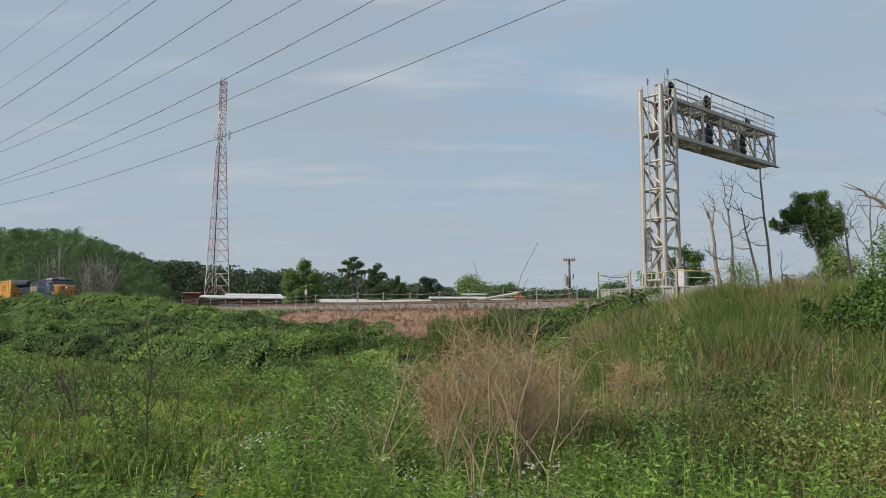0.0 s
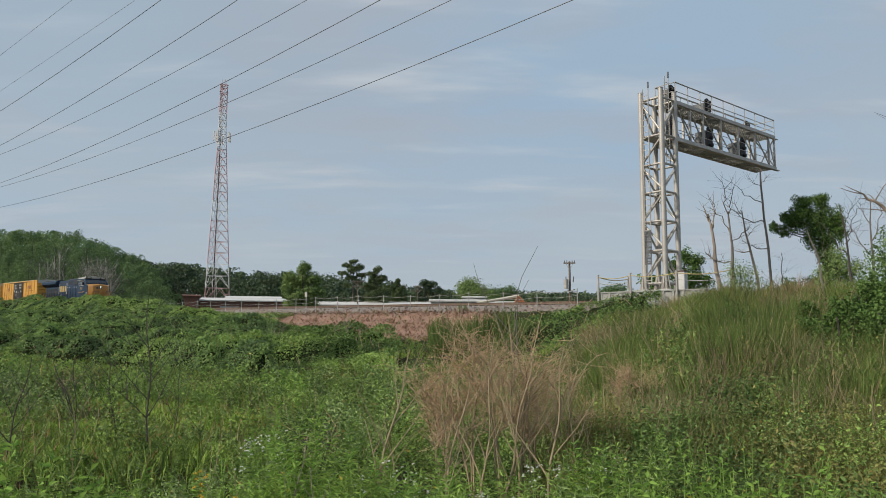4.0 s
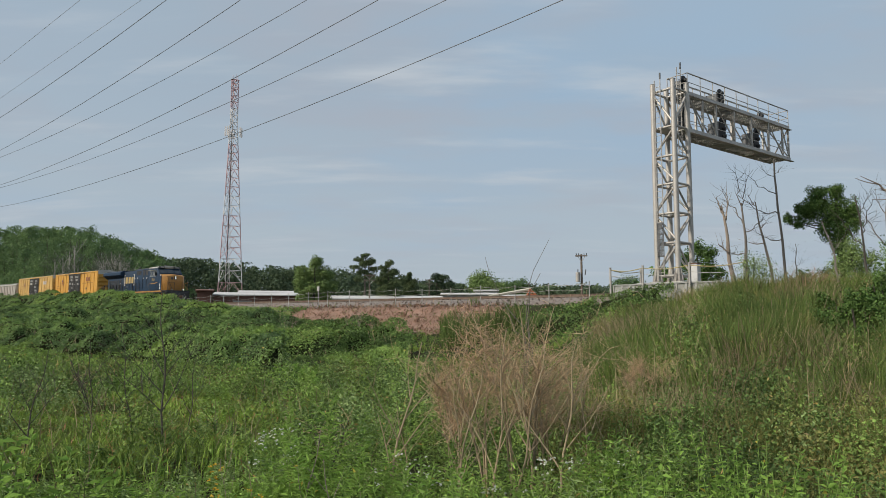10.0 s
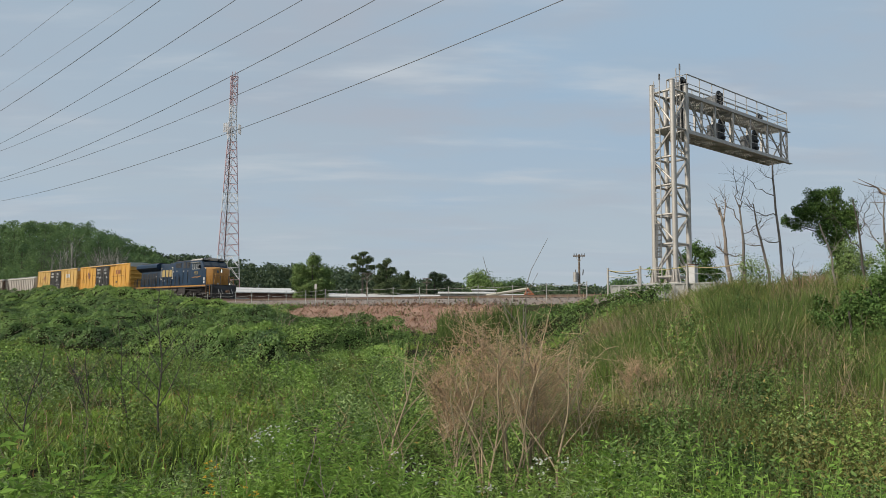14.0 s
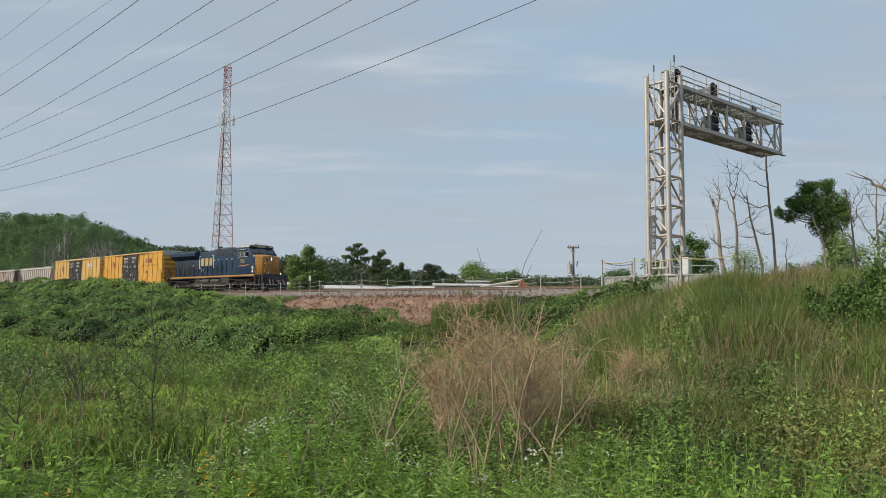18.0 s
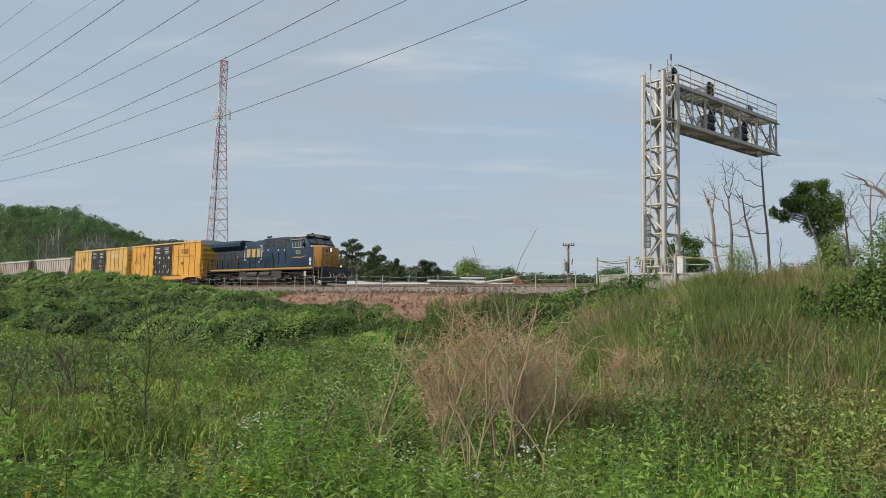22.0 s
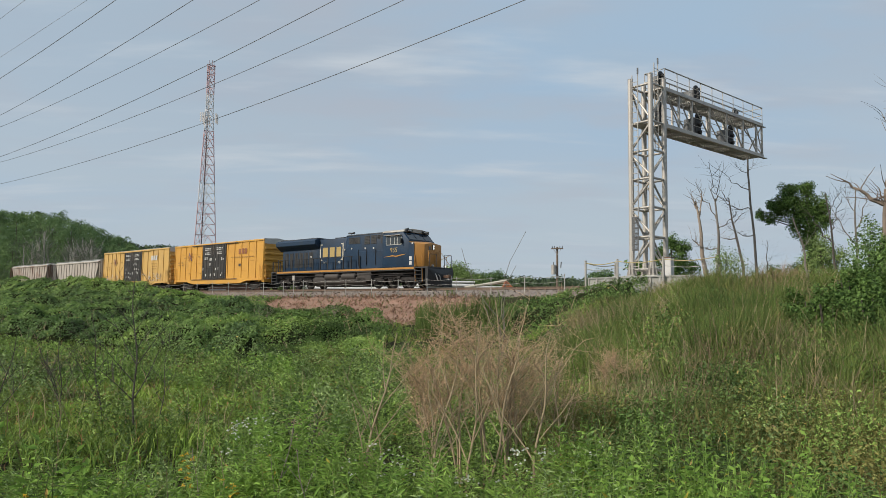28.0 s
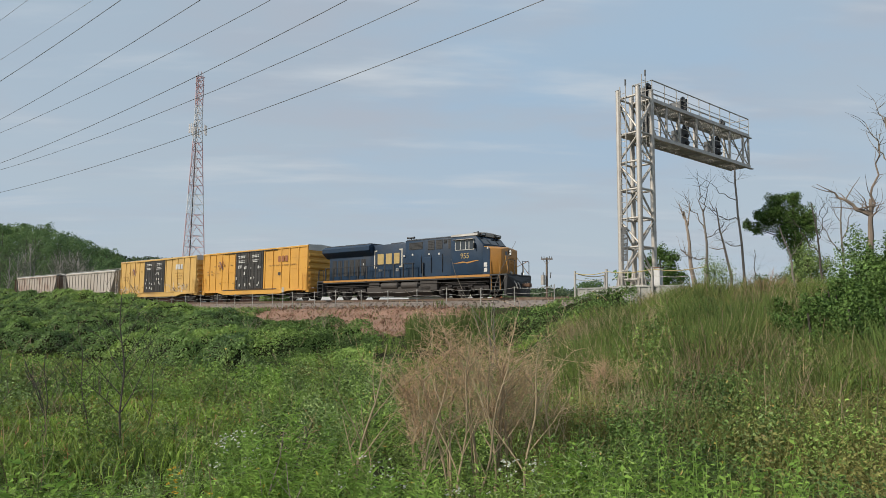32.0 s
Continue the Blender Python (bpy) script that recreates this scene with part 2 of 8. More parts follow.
TANK = surface("dusty_tank_paint", (0.060, 0.050, 0.043), (0.036, 0.031, 0.028), 0.7, scale=1.5, fine=20)
ROOF_GREY = surface("pale_roof_paint", (0.50, 0.47, 0.42), (0.36, 0.34, 0.31), 0.65, scale=1.5, fine=18, dirt=(0.25, 0.22, 0.19), dirt_scale=0.8)
GLASS = pane("dark_glass", (0.035, 0.042, 0.048))
WINDOW_RIM = surface("pale_window_rim", (0.55, 0.55, 0.52), None, 0.5, scale=2)
BOX_YELLOW = surface("boxcar_yellow", (0.66, 0.345, 0.055), (0.59, 0.30, 0.055), 0.6, scale=0.9, fine=22, bump=0.06, dirt=(0.36, 0.215, 0.07), dirt_scale=0.5, dirt_lo=0.56, dirt_hi=0.9)
BOX_YELLOW_OLD = surface("faded_boxcar_yellow", (0.62, 0.38, 0.105), (0.54, 0.34, 0.11), 0.65, scale=0.9, fine=22, bump=0.06, dirt=(0.36, 0.24, 0.12), dirt_scale=0.5, dirt_lo=0.55, dirt_hi=0.9)
BOX_ROOF = surface("galvanised_roof", (0.58, 0.57, 0.53), (0.45, 0.43, 0.40), 0.5, 0.3, scale=1, fine=18)
DOOR_BLACK = surface("boxcar_door_black", (0.030, 0.029, 0.028), (0.05, 0.045, 0.04), 0.6, scale=1.5, fine=22, bump=0.08, dirt=(0.09, 0.075, 0.06), dirt_scale=0.8, dirt_lo=0.55)
DECAL = surface("pale_lettering", (0.62, 0.61, 0.58), (0.50, 0.49, 0.46), 0.7, scale=6)
DECAL_RED = surface("dark_red_lettering", (0.27, 0.10, 0.05), (0.33, 0.13, 0.05), 0.7, scale=6)
DECAL_BLUE = surface("purple_blue_lettering", (0.09, 0.07, 0.18), None, 0.7, scale=6)
PAINT_TAG = surface("faded_spray_paint", (0.34, 0.30, 0.27), (0.44, 0.36, 0.22), 0.8, scale=2.5)
HOPPER = surface("dusty_hopper_paint", (0.47, 0.42, 0.365), (0.40, 0.36, 0.315), 0.75, scale=1.0, stretch=(1, 1, 0.4), fine=22, bump=0.08, dirt=(0.32, 0.27, 0.215), dirt_scale=0.6, dirt_lo=0.5, dirt_hi=0.8)
HOPPER_RUST = surface("rusty_hopper_paint", (0.44, 0.385, 0.33), (0.36, 0.30, 0.25), 0.8, scale=1.0, fine=22, bump=0.08, dirt=(0.22, 0.125, 0.085), dirt_scale=0.45, dirt_lo=0.5, dirt_hi=0.66)
RUST = surface("rust", (0.17, 0.095, 0.06), (0.10, 0.065, 0.045), 0.9, scale=3, fine=25, bump=0.2)
BRICK_RED = surface("brown_brick", (0.21, 0.105, 0.075), (0.17, 0.09, 0.065), 0.9, scale=0.6, fine=6)
ROOF_WHITE = surface("white_membrane_roof", (0.60, 0.59, 0.57), (0.50, 0.49, 0.47), 0.7, scale=0.3, fine=4, bump=0)
ORANGE_RED = surface("weathered_orange_steel", (0.46, 0.16, 0.07), (0.36, 0.14, 0.08), 0.6, scale=1, fine=10)
FADED_INK = surface("faded_brown_ink", (0.36, 0.20, 0.05), (0.30, 0.16, 0.05), 0.7, scale=6)
LOGO_YELLOW = surface("logo_yellow", (0.47, 0.34, 0.13), (0.38, 0.27, 0.10), 0.6, scale=3, fine=20)
CREAM = surface("cream_paint", (0.50, 0.46, 0.36), (0.52, 0.49, 0.42), 0.7, scale=0.8, fine=8)
LAMP_WHITE = glow("lit_headlamp", (1.0, 0.93, 0.78), 0.75)
LAMP_DULL = surface("lamp_lens", (0.6, 0.57, 0.5), None, 0.2, scale=4, bump=0)


# ---------- mesh helpers ----------
def add(bm, verts, faces):
    vs = [bm.verts.new(v) for v in verts]
    for f in faces:
        bm.faces.new([vs[i] for i in f])
    return vs


def box(bm, x0, x1, y0, y1, z0, z1):
    x0, x1 = min(x0, x1), max(x0, x1)
    y0, y1 = min(y0, y1), max(y0, y1)
    z0, z1 = min(z0, z1), max(z0, z1)
    add(bm, [(x0, y0, z0), (x1, y0, z0), (x1, y1, z0), (x0, y1, z0), (x0, y0, z1), (x1, y0, z1), (x1, y1, z1), (x0, y1, z1)],
        [(3, 2, 1, 0), (4, 5, 6, 7), (0, 1, 5, 4), (1, 2, 6, 5), (2, 3, 7, 6), (3, 0, 4, 7)])


def extrude_y(bm, prof, y0, y1):
    """A prism across y from a closed outline of (x, z)."""
    n = len(prof)
    add(bm, [(x, y0, z) for x, z in prof] + [(x, y1, z) for x, z in prof],
        [tuple(range(n)), tuple(range(2 * n - 1, n - 1, -1))] + [(i, n + i, n + (i + 1) % n, (i + 1) % n) for i in range(n)])


def extrude_x(bm, prof, x0, x1):
    """A prism along x from a closed outline of (y, z)."""
    n = len(prof)
    add(bm, [(x0, y, z) for y, z in prof] + [(x1, y, z) for y, z in prof],
        [tuple(range(n)), tuple(range(2 * n - 1, n - 1, -1))] + [(i, n + i, n + (i + 1) % n, (i + 1) % n) for i in range(n)])


def tube(bm, p, q, r, r2=None, n=6):
    p, q = Vector(p), Vector(q)
    r2 = r if r2 is None else r2
    w = (q - p).normalized()
    a = w.orthogonal().normalized()
    b = w.cross(a)
    ring = [a * math.cos(2 * math.pi * i / n) + b * math.sin(2 * math.pi * i / n) for i in range(n)]
    add(bm, [p + c * r for c in ring] + [q + c * r2 for c in ring],
        [tuple(range(n - 1, -1, -1)), tuple(range(n, 2 * n))] + [(i, (i + 1) % n, n + (i + 1) % n, n + i) for i in range(n)])


def chain(bm, pts, r, n=5, r2=None):
    """A tube through the points, tapering from r to r2."""
    r2 = r if r2 is None else r2
    pts = [Vector(p) for p in pts]
    k = len(pts)
    rings = []
    side = None
    for i, p in enumerate(pts):
        w = (pts[min(i + 1, k - 1)] - pts[max(i - 1, 0)]).normalized()
        side = w.orthogonal().normalized() if side is None else (side - w * side.dot(w)).normalized()
        b = w.cross(side)
        rr = r + (r2 - r) * i / (k - 1)
        rings.append([bm.verts.new(p + (side * math.cos(2 * math.pi * j / n) + b * math.sin(2 * math.pi * j / n)) * rr) for j in range(n)])
    for i in range(k - 1):
        for j in range(n):
            bm.faces.new((rings[i][j], rings[i][(j + 1) % n], rings[i + 1][(j + 1) % n], rings[i + 1][j]))
    bm.faces.new(rings[0][::-1])
    bm.faces.new(rings[-1])


def lathe_y(bm, prof, cx, cz, n=20):
    """Turns an outline of (y, radius) round the axis through (cx, cz) along y."""
    rings = [[bm.verts.new((cx + r * math.cos(2 * math.pi * j / n), y, cz + r * math.sin(2 * math.pi * j / n))) for j in range(n)] for y, r in prof]
    for i in range(len(prof) - 1):
        for j in range(n):
            bm.faces.new((rings[i][j], rings[i + 1][j], rings[i + 1][(j + 1) % n], rings[i][(j + 1) % n]))
    bm.faces.new(rings[0])
    bm.faces.new(rings[-1][::-1])


def bevelled(bm, w=0.03, seg=2):
    bmesh.ops.recalc_face_normals(bm, faces=bm.faces)
    es = [e for e in bm.edges if len(e.link_faces) == 2 and e.calc_face_angle(0) > 0.6]
    bmesh.ops.bevel(bm, geom=es, offset=w, segments=seg, affect="EDGES", profile=0.5, clamp_overlap=True)
    return bm


def part(name, bm, material, parent=None, label="", smooth=False):
    me = bpy.data.meshes.new(name)
    bmesh.ops.recalc_face_normals(bm, faces=bm.faces)
    bm.to_mesh(me)
    bm.free()
    me.materials.append(material)
    if smooth:
        me.polygons.foreach_set("use_smooth", [True] * len(me.polygons))
        me.set_sharp_from_angle(angle=radians(40))
    ob = new(name, me)
    if parent is not None:
        ob.parent = parent
    if label:
        tagged(ob, label)
    return ob


def again(name, ob, parent, m):
    """Another part on the same mesh."""
    o = new(name, ob.data)
    o.parent = parent
    o.matrix_basis = m
    return o


def thing(name, m, label, category, group="", kind=""):
    ob = new(name)
    ob.matrix_basis = m
    return tagged(ob, label, category, group, kind)


def made(fn, *args, **kw):
    bm = bmesh.new()
    fn(bm, *args, **kw)
    return bm


def boxes(*bs):
    bm = bmesh.new()
    for b in bs:
        box(bm, *b)
    return bm


def tubes(*ts, n=6):
    bm = bmesh.new()
    for t in ts:
        tube(bm, *t, n=n)
    return bm


def tri_mesh(name, verts, tris, material, parent=None):
    """A mesh of triangles from number arrays."""
    me = bpy.data.meshes.new(name)
    nv, nt = len(verts), len(tris)
    me.vertices.add(nv)
    me.vertices.foreach_set("co", np.asarray(verts, np.float32).ravel())
    me.loops.add(nt * 3)
    me.loops.foreach_set("vertex_index", np.asarray(tris, np.int32).ravel())
    me.polygons.add(nt)
    me.polygons.foreach_set("loop_start", np.arange(0, nt * 3, 3, dtype=np.int32))
    me.update(calc_edges=True)
    me.materials.append(material)
    ob = new(name, me)
    if parent is not None:
        ob.parent = parent
    return ob


# ---------- ground ----------
def smooth01(x, a, b):
    t = np.clip((x - a) / (b - a), 0, 1)
    return t * t * (3 - 2 * t)


def ground(x, y):
    """Height of the ground at x, y (numbers or arrays)."""
    x, y = np.asarray(x, float), np.asarray(y, float)
    s = x * DIR.x + (y - ORIGIN.y) * DIR.y
    u = x * FAR.x + (y - ORIGIN.y) * FAR.y
    d = np.hypot(x, y)
    az = np.degrees(np.arctan2(x, y))
    zl = np.interp(u, [-200, -41, -34, -28, -22, -16, -8.5, -3.4], [0.3, 0.0, -0.35, -0.75, -1.0, -0.75, 0.55, 2.3])
    zr = np.interp(d, [0, 6, 10, 15, 20, 26, 33, 39], [0.0, -0.1, 0.15, 0.75, 1.45, 2.1, 2.6, 2.4])
    zm = np.interp(d, [0, 6, 10, 15, 20, 26, 33, 39], [0.0, -0.1, -0.05, 0.25, 0.75, 1.3, 1.95, 2.3])
    k = smooth01(az, 15, 23)
    zr = zm * (1 - k) + zr * k
    w = smooth01(az, 3, 15) * (1 - smooth01(az, 75, 120))
    z = zl * (1 - w) + zr * w
    flat = smooth01(u, -4.6, -3.2)
    z = z * (1 - flat) + 2.3 * flat
    far = smooth01(u, 8, 30)
    hill = 21 * np.exp(-((s + 240) / 62) ** 2 - ((u - 62) / 36) ** 2)
    z = z + hill * far
    rough = 0.10 * np.sin(x * 0.9 + 1.3 * np.sin(y * 0.5)) * np.sin(y * 0.8 + 0.7) + 0.05 * np.sin(x * 2.3 + y * 1.7)
    return z + rough * (1 - flat) * smooth01(d, 1, 4)


def build_ground():
    az = np.radians(np.concatenate([np.arange(-180, -50, 4), np.arange(-50, 50, 0.5), np.arange(50, 180, 4)]))
    d = np.concatenate([[0.0], np.geomspace(0.8, 70, 130), np.geomspace(75, 3000, 30)])
    A, Dd = np.meshgrid(az, d, indexing="ij")
    X, Y = Dd * np.sin(A), Dd * np.cos(A)
    Z = ground(X, Y)
    v = np.stack([X, Y, Z], -1).reshape(-1, 3)
    na, nd = len(az), len(d)
    i, j = np.meshgrid(np.arange(na), np.arange(nd - 1), indexing="ij")
    i2 = (i + 1) % na
    a, b, c, e = i * nd + j, i * nd + j + 1, i2 * nd + j + 1, i2 * nd + j
    t = np.concatenate([np.stack([a, c, b], -1).reshape(-1, 3), np.stack([a, e, c], -1).reshape(-1, 3)])
    ob = tri_mesh("ground", v, t, SOIL)
    ob.data.polygons.foreach_set("use_smooth", [True] * len(ob.data.polygons))
    ob.data.materials.append(RED_EARTH)
    mid = v[t].mean(1)
    u = mid[:, 0] * FAR.x + (mid[:, 1] - ORIGIN.y) * FAR.y
    az_m = np.degrees(np.arctan2(mid[:, 0], mid[:, 1]))
    wob = 1.2 * np.sin(mid[:, 0] * 0.9) + 0.8 * np.sin(mid[:, 0] * 2.1 + mid[:, 1])
    bare = (u > -9.3 + 0.5 * wob) & (u < -2.5) & (az_m > -14.5 + wob) & (az_m < 4.5 + wob)
    ob.data.polygons.foreach_set("material_index", bare.astype(np.int32))
    tagged(ob, "grassy meadow ground rising to a railway embankment", "ground", kind="structure")


build_ground()


# ---------- railway track ----------
def build_track(u, s0, s1, name, near):
    top = thing(name, Matrix.Translation(plan(0, u, RAIL)) @ pose(0, 0, 0, 0, 0, HEADING), "straight railway track with rusty rails on pale ballast", "railway track", "tracks", "structure")
    bm = bmesh.new()
    extrude_x(bm, [(-3.3, -0.75), (-1.7, -0.24), (1.7, -0.24), (3.3, -0.75)], s0, s1)
    part("ballast", bm, GRAVEL, top)
    rail = [(-0.07, -0.17), (-0.07, -0.15), (-0.012, -0.13), (-0.012, -0.045), (-0.036, -0.035), (-0.036, 0), (0.036, 0), (0.036, -0.035), (0.012, -0.045), (0.012, -0.13), (0.07, -0.15), (0.07, -0.17)]
    for y in (-0.755, 0.755):
        part("rail", made(extrude_x, [(a + y, b) for a, b in rail], s0, s1), STEEL_RAIL, top)
    if near:
        me = part("sleeper", bevelled(boxes((-0.11, 0.11, -1.3, 1.3, -0.36, -0.172)), 0.015, 1), SLEEPER, top)
        me.matrix_basis = pose(-70, 0, 0)
        for k in range(1, 190):
            again("sleeper", me, top, pose(-70 + k * 0.55, 0, random.uniform(-0.012, 0.006), 0, 0, random.uniform(-1, 1)))
    return top


build_track(0.0, -330, 120, "railway_track", True)
build_track(4.6, -330, 120, "railway_track", False)


# ---------- signal gantry ----------
def build_gantry():
    base = 3.25
    top = thing("signal_gantry", pose(11.24, 35.43, base, 0, 0, -51.0), "galvanised steel cantilever railway signal gantry with walkway and dark signal heads", "signal gantry")
    h, w = 10.35, 0.6
    corners = [(w, -w), (w, w), (-w, w), (-w, -w)]
    for x, y in corners:
        bm = bmesh.new()
        tube(bm, (x, y, 0.02), (x, y, h), 0.135, n=16)
        tube(bm, (x, y, h), (x, y, h + 0.03), 0.15, 0.11, n=16)
        post = part("post", bm, GALV, top, smooth=True)
        bm = bmesh.new()
        box(bm, x - 0.28, x + 0.28, y - 0.28, y + 0.28, 0, 0.045)
        for a in range(8):
            c, s = math.cos(a * math.pi / 4), math.sin(a * math.pi / 4)
            px, py = -s * 0.012, c * 0.012
            add(bm, [(x + c * 0.12 + px, y + s * 0.12 + py, 0.045), (x + c * 0.27 + px, y + s * 0.27 + py, 0.045), (x + c * 0.13 + px, y + s * 0.13 + py, 0.85),
                     (x + c * 0.12 - px, y + s * 0.12 - py, 0.045), (x + c * 0.27 - px, y + s * 0.27 - py, 0.045), (x + c * 0.13 - px, y + s * 0.13 - py, 0.85)],
                [(0, 1, 2), (5, 4, 3), (0, 3, 4, 1), (1, 4, 5, 2), (2, 5, 3, 0)])
            bolt = (x + c * 0.23 - s * 0.07, y + s * 0.23 + c * 0.07, 0.045)
            tube(bm, bolt, (bolt[0], bolt[1], 0.10), 0.02, n=6)
        part("base_plate", bm, GALV, post)
    levels = [0.35, 2.0, 3.5, 5.0, 6.45, 7.95, 9.9]
    for k, z in enumerate(levels):
        for i in range(4):
            a, b = corners[i], corners[(i + 1) % 4]
            part("brace", tubes(((*a, z), (*b, z), 0.06), n=10), GALV, top, smooth=True)
            if k < len(levels) - 1:
                z2 = levels[k + 1]
                p, q = ((*a, z + 0.1), (*b, z2 - 0.1)) if (k + i) % 2 else ((*b, z + 0.1), (*a, z2 - 0.1))
                part("diagonal", tubes((p, q, 0.055), n=8), GALV, top, smooth=True)
        if k in (2, 3, 5):
            part("brace", tubes(((w, -w, z), (-w, w, z), 0.045), n=8), GALV, top, smooth=True)
    # arm: two chords a side, truss webs, two grated decks
    y0, y1, zb, zt = 0.6, 11.6, 7.92, 9.88
    for x in (-w, w):
        for z in (zb, zt):
            part("chord", bevelled(boxes((x - 0.06, x + 0.06, y0, y1, z - 0.09, z + 0.09)), 0.012, 1), GALV, top)
        vs = [0.75, 2.05, 3.35, 5.2, 7.1, 9.05, 10.75, 11.5]
        for i, y in enumerate(vs):
            part("vertical", boxes((x - 0.05, x + 0.05, y - 0.05, y + 0.05, zb + 0.09, zt - 0.09)), GALV, top)
            if i + 1 < len(vs):
                yn = vs[i + 1]
                p, q = ((x, y, zt - 0.12), (x, yn, zb + 0.12))
                part("diagonal", tubes((p, q, 0.04), n=6), GALV, top)
    part("diagonal", tubes(((-w, y1, zb), (w, y1, zt), 0.04), ((w, y1, zb), (-w, y1, zt), 0.04), n=6), GALV, top)
    for z, s in ((zb, -0.1), (zt, -0.1)):
        deck = part("walkway", boxes(*[(-w + 0.08 + k * 0.105, -w + 0.145 + k * 0.105, y0, y1, z + 0.05, z + 0.08) for k in range(10)]), GALV_DULL, top, "dull grey steel walkway grating")
        for i in range(22):
            y = y0 + 0.1 + i * (y1 - y0 - 0.2) / 21
            part("joist", boxes((-w + 0.06, w - 0.06, y - 0.03, y + 0.03, z - 0.07, z + 0.046)), GALV_DULL, deck)
        for i in range(8):
            y = y0 + 0.4 + i * 1.35
            part("joist", tubes(((-w, y, z - 0.04), (w, y + 1.2, z - 0.04), 0.025), n=5), GALV_DULL, deck)
    # end plates that stick out past the arm
    part("toe_plate", boxes((w - 0.1, w + 0.1, y0, y1 + 0.35, zb - 0.13, zb - 0.09), (w - 0.1, w + 0.1, y0, y1 + 0.25, zt - 0.13, zt - 0.09)), GALV, top)
    # handrails
    for x in (-w, w):
        hr = part("handrail", tubes(*[((x, y0 + 0.12, zt + z), (x, y1, zt + z), r) for z, r in ((1.08, 0.035), (0.6, 0.02), (0.32, 0.016))], n=6), GALV, top)
        for i in range(10):
            y = y0 + 0.12 + i * (y1 - y0 - 0.12) / 9
            part("stanchion", tubes(((x, y, zt), (x, y, zt + 1.08), 0.024), n=6), GALV, hr)
        part("rail", tubes(*[((x, y0, zb + z), (x, y1, zb + z), 0.018) for z in (0.95, 0.5)], n=5), GALV, top)
    for y in (y1, y0 + 0.12):
        for z in (1.08, 0.6):
            part("end_rail", tubes(((-w, y, zt + z), (w, y, zt + z), 0.022), n=6), GALV, top)
    # two ladders: one up the near face with a sheet guard, a short one to the walkways
    for along, ax, at, z0, z1 in (("x", -0.26, -w - 0.13, 0.3, h + 0.15), ("y", 0.18, w - 0.16, 6.5, h + 0.8)):
        def spot(k, z):
            e = ax + k * 0.17
            return (e + 0.06 * (z / h - 0.5), at, z) if along == "x" else (at, e, z)
        lad = part("ladder", tubes((spot(-1, z0), spot(-1, z1), 0.027), (spot(1, z0), spot(1, z1), 0.027), n=6), GALV, top)
        for i in range(int((z1 - z0) / 0.32)):
            part("rung", tubes((spot(-1, z0 + 0.2 + i * 0.32), spot(1, z0 + 0.2 + i * 0.32), 0.015), n=5), GALV, lad)
        part("pole_top", tubes((spot(1, z1), spot(1, z1 + 0.32), 0.045), n=8), SIGNAL_BOX, lad, "dark grey antenna stub")
        for z in ((2.0, 3.5, 5.0, 6.45, 7.95, 9.9) if along == "x" else (8.0, 9.9)):
            part("clip", tubes((spot(0, z), (spot(0, z)[0], -w, z) if along == "x" else (w, spot(0, z)[1], z), 0.02), n=5), GALV, lad)
    guard = part("ladder_guard", boxes(*[(-0.46 + k * 0.07, -0.42 + k * 0.07, -w - 0.175, -w - 0.16, 1.3, 3.0) for k in range(6)], *[(-0.46, -0.07, -w - 0.160, -w - 0.15, 1.3 + k * 0.28, 1.38 + k * 0.28) for k in range(7)]), SIGNAL_BOX, top, "dark grey barred ladder guard")
    part("shelf", boxes((-w - 0.1, 0.1, -w + 0.08, w - 0.1, zb - 0.02, zb + 0.03)), GALV_DULL, top, "grey steel rest platform inside the mast")
    # signal heads: a dark round-topped target with hooded lenses, its housing behind
    for y, z, hh, house in ((1.05, zt + 0.12, 1.0, 0.35), (4.6, zt + 0.12, 1.0, 0.95), (9.0, zt + 0.12, 0.55, 0.25), (1.15, zb + 0.15, 1.3, 0.25), (4.75, zb + 0.15, 1.35, 0.95), (8.45, zb + 0.15, 1.35, 1.0)):
        bm = bmesh.new()
        r = 0.29
        pts = [(y + r * math.cos(a), z + hh - r + r * math.sin(a)) for a in [math.pi * i / 10 for i in range(11)]] + [(y - r, z + 0.0), (y + r, z + 0.0)]
        n = len(pts)
        add(bm, [(0.14, a, b) for a, b in pts] + [(0.19, a, b) for a, b in pts], [tuple(range(n)), tuple(range(2 * n - 1, n - 1, -1))] + [(i, n + i, n + (i + 1) % n, (i + 1) % n) for i in range(n)])
        head = part("signal_head", bm, BLACK, top, "black signal target with hooded lenses")
        for k in range(3 if hh > 0.8 else 1):
            zz = z + 0.25 + k * (hh - 0.5) / 2
            bm = bmesh.new()
            tube(bm, (0.19, y, zz), (0.36, y, zz - 0.02), 0.10, n=12)
            part("hood", bm, BLACK, head)
        part("housing", bevelled(boxes((-house * 0.6, 0.14, y - 0.28, y + 0.26, z + 0.02, z + hh - 0.28)), 0.03, 1), SIGNAL_BOX, head, "dark grey signal housing")
    # slab, low retaining wall, posts with sagging rope
    pad = thing("gantry_plinth", pose(11.24, 35.43, base, 0, 0, -51.0), "concrete plinth with grey sheet retaining wall under the gantry", "plinth", kind="structure")
    part("slab", bevelled(boxes((-1.35, 1.35, -1.35, 1.35, -0.9, -0.004)), 0.03, 1), CONCRETE, pad)
    part("retaining_wall", boxes((-2.55, 3.4, -1.72, -1.66, -1.2, -0.12), (-2.55, -2.49, -1.66, 2.0, -1.2, -0.12), (3.34, 3.4, -1.66, 2.0, -1.2, -0.12)), CONCRETE, pad)
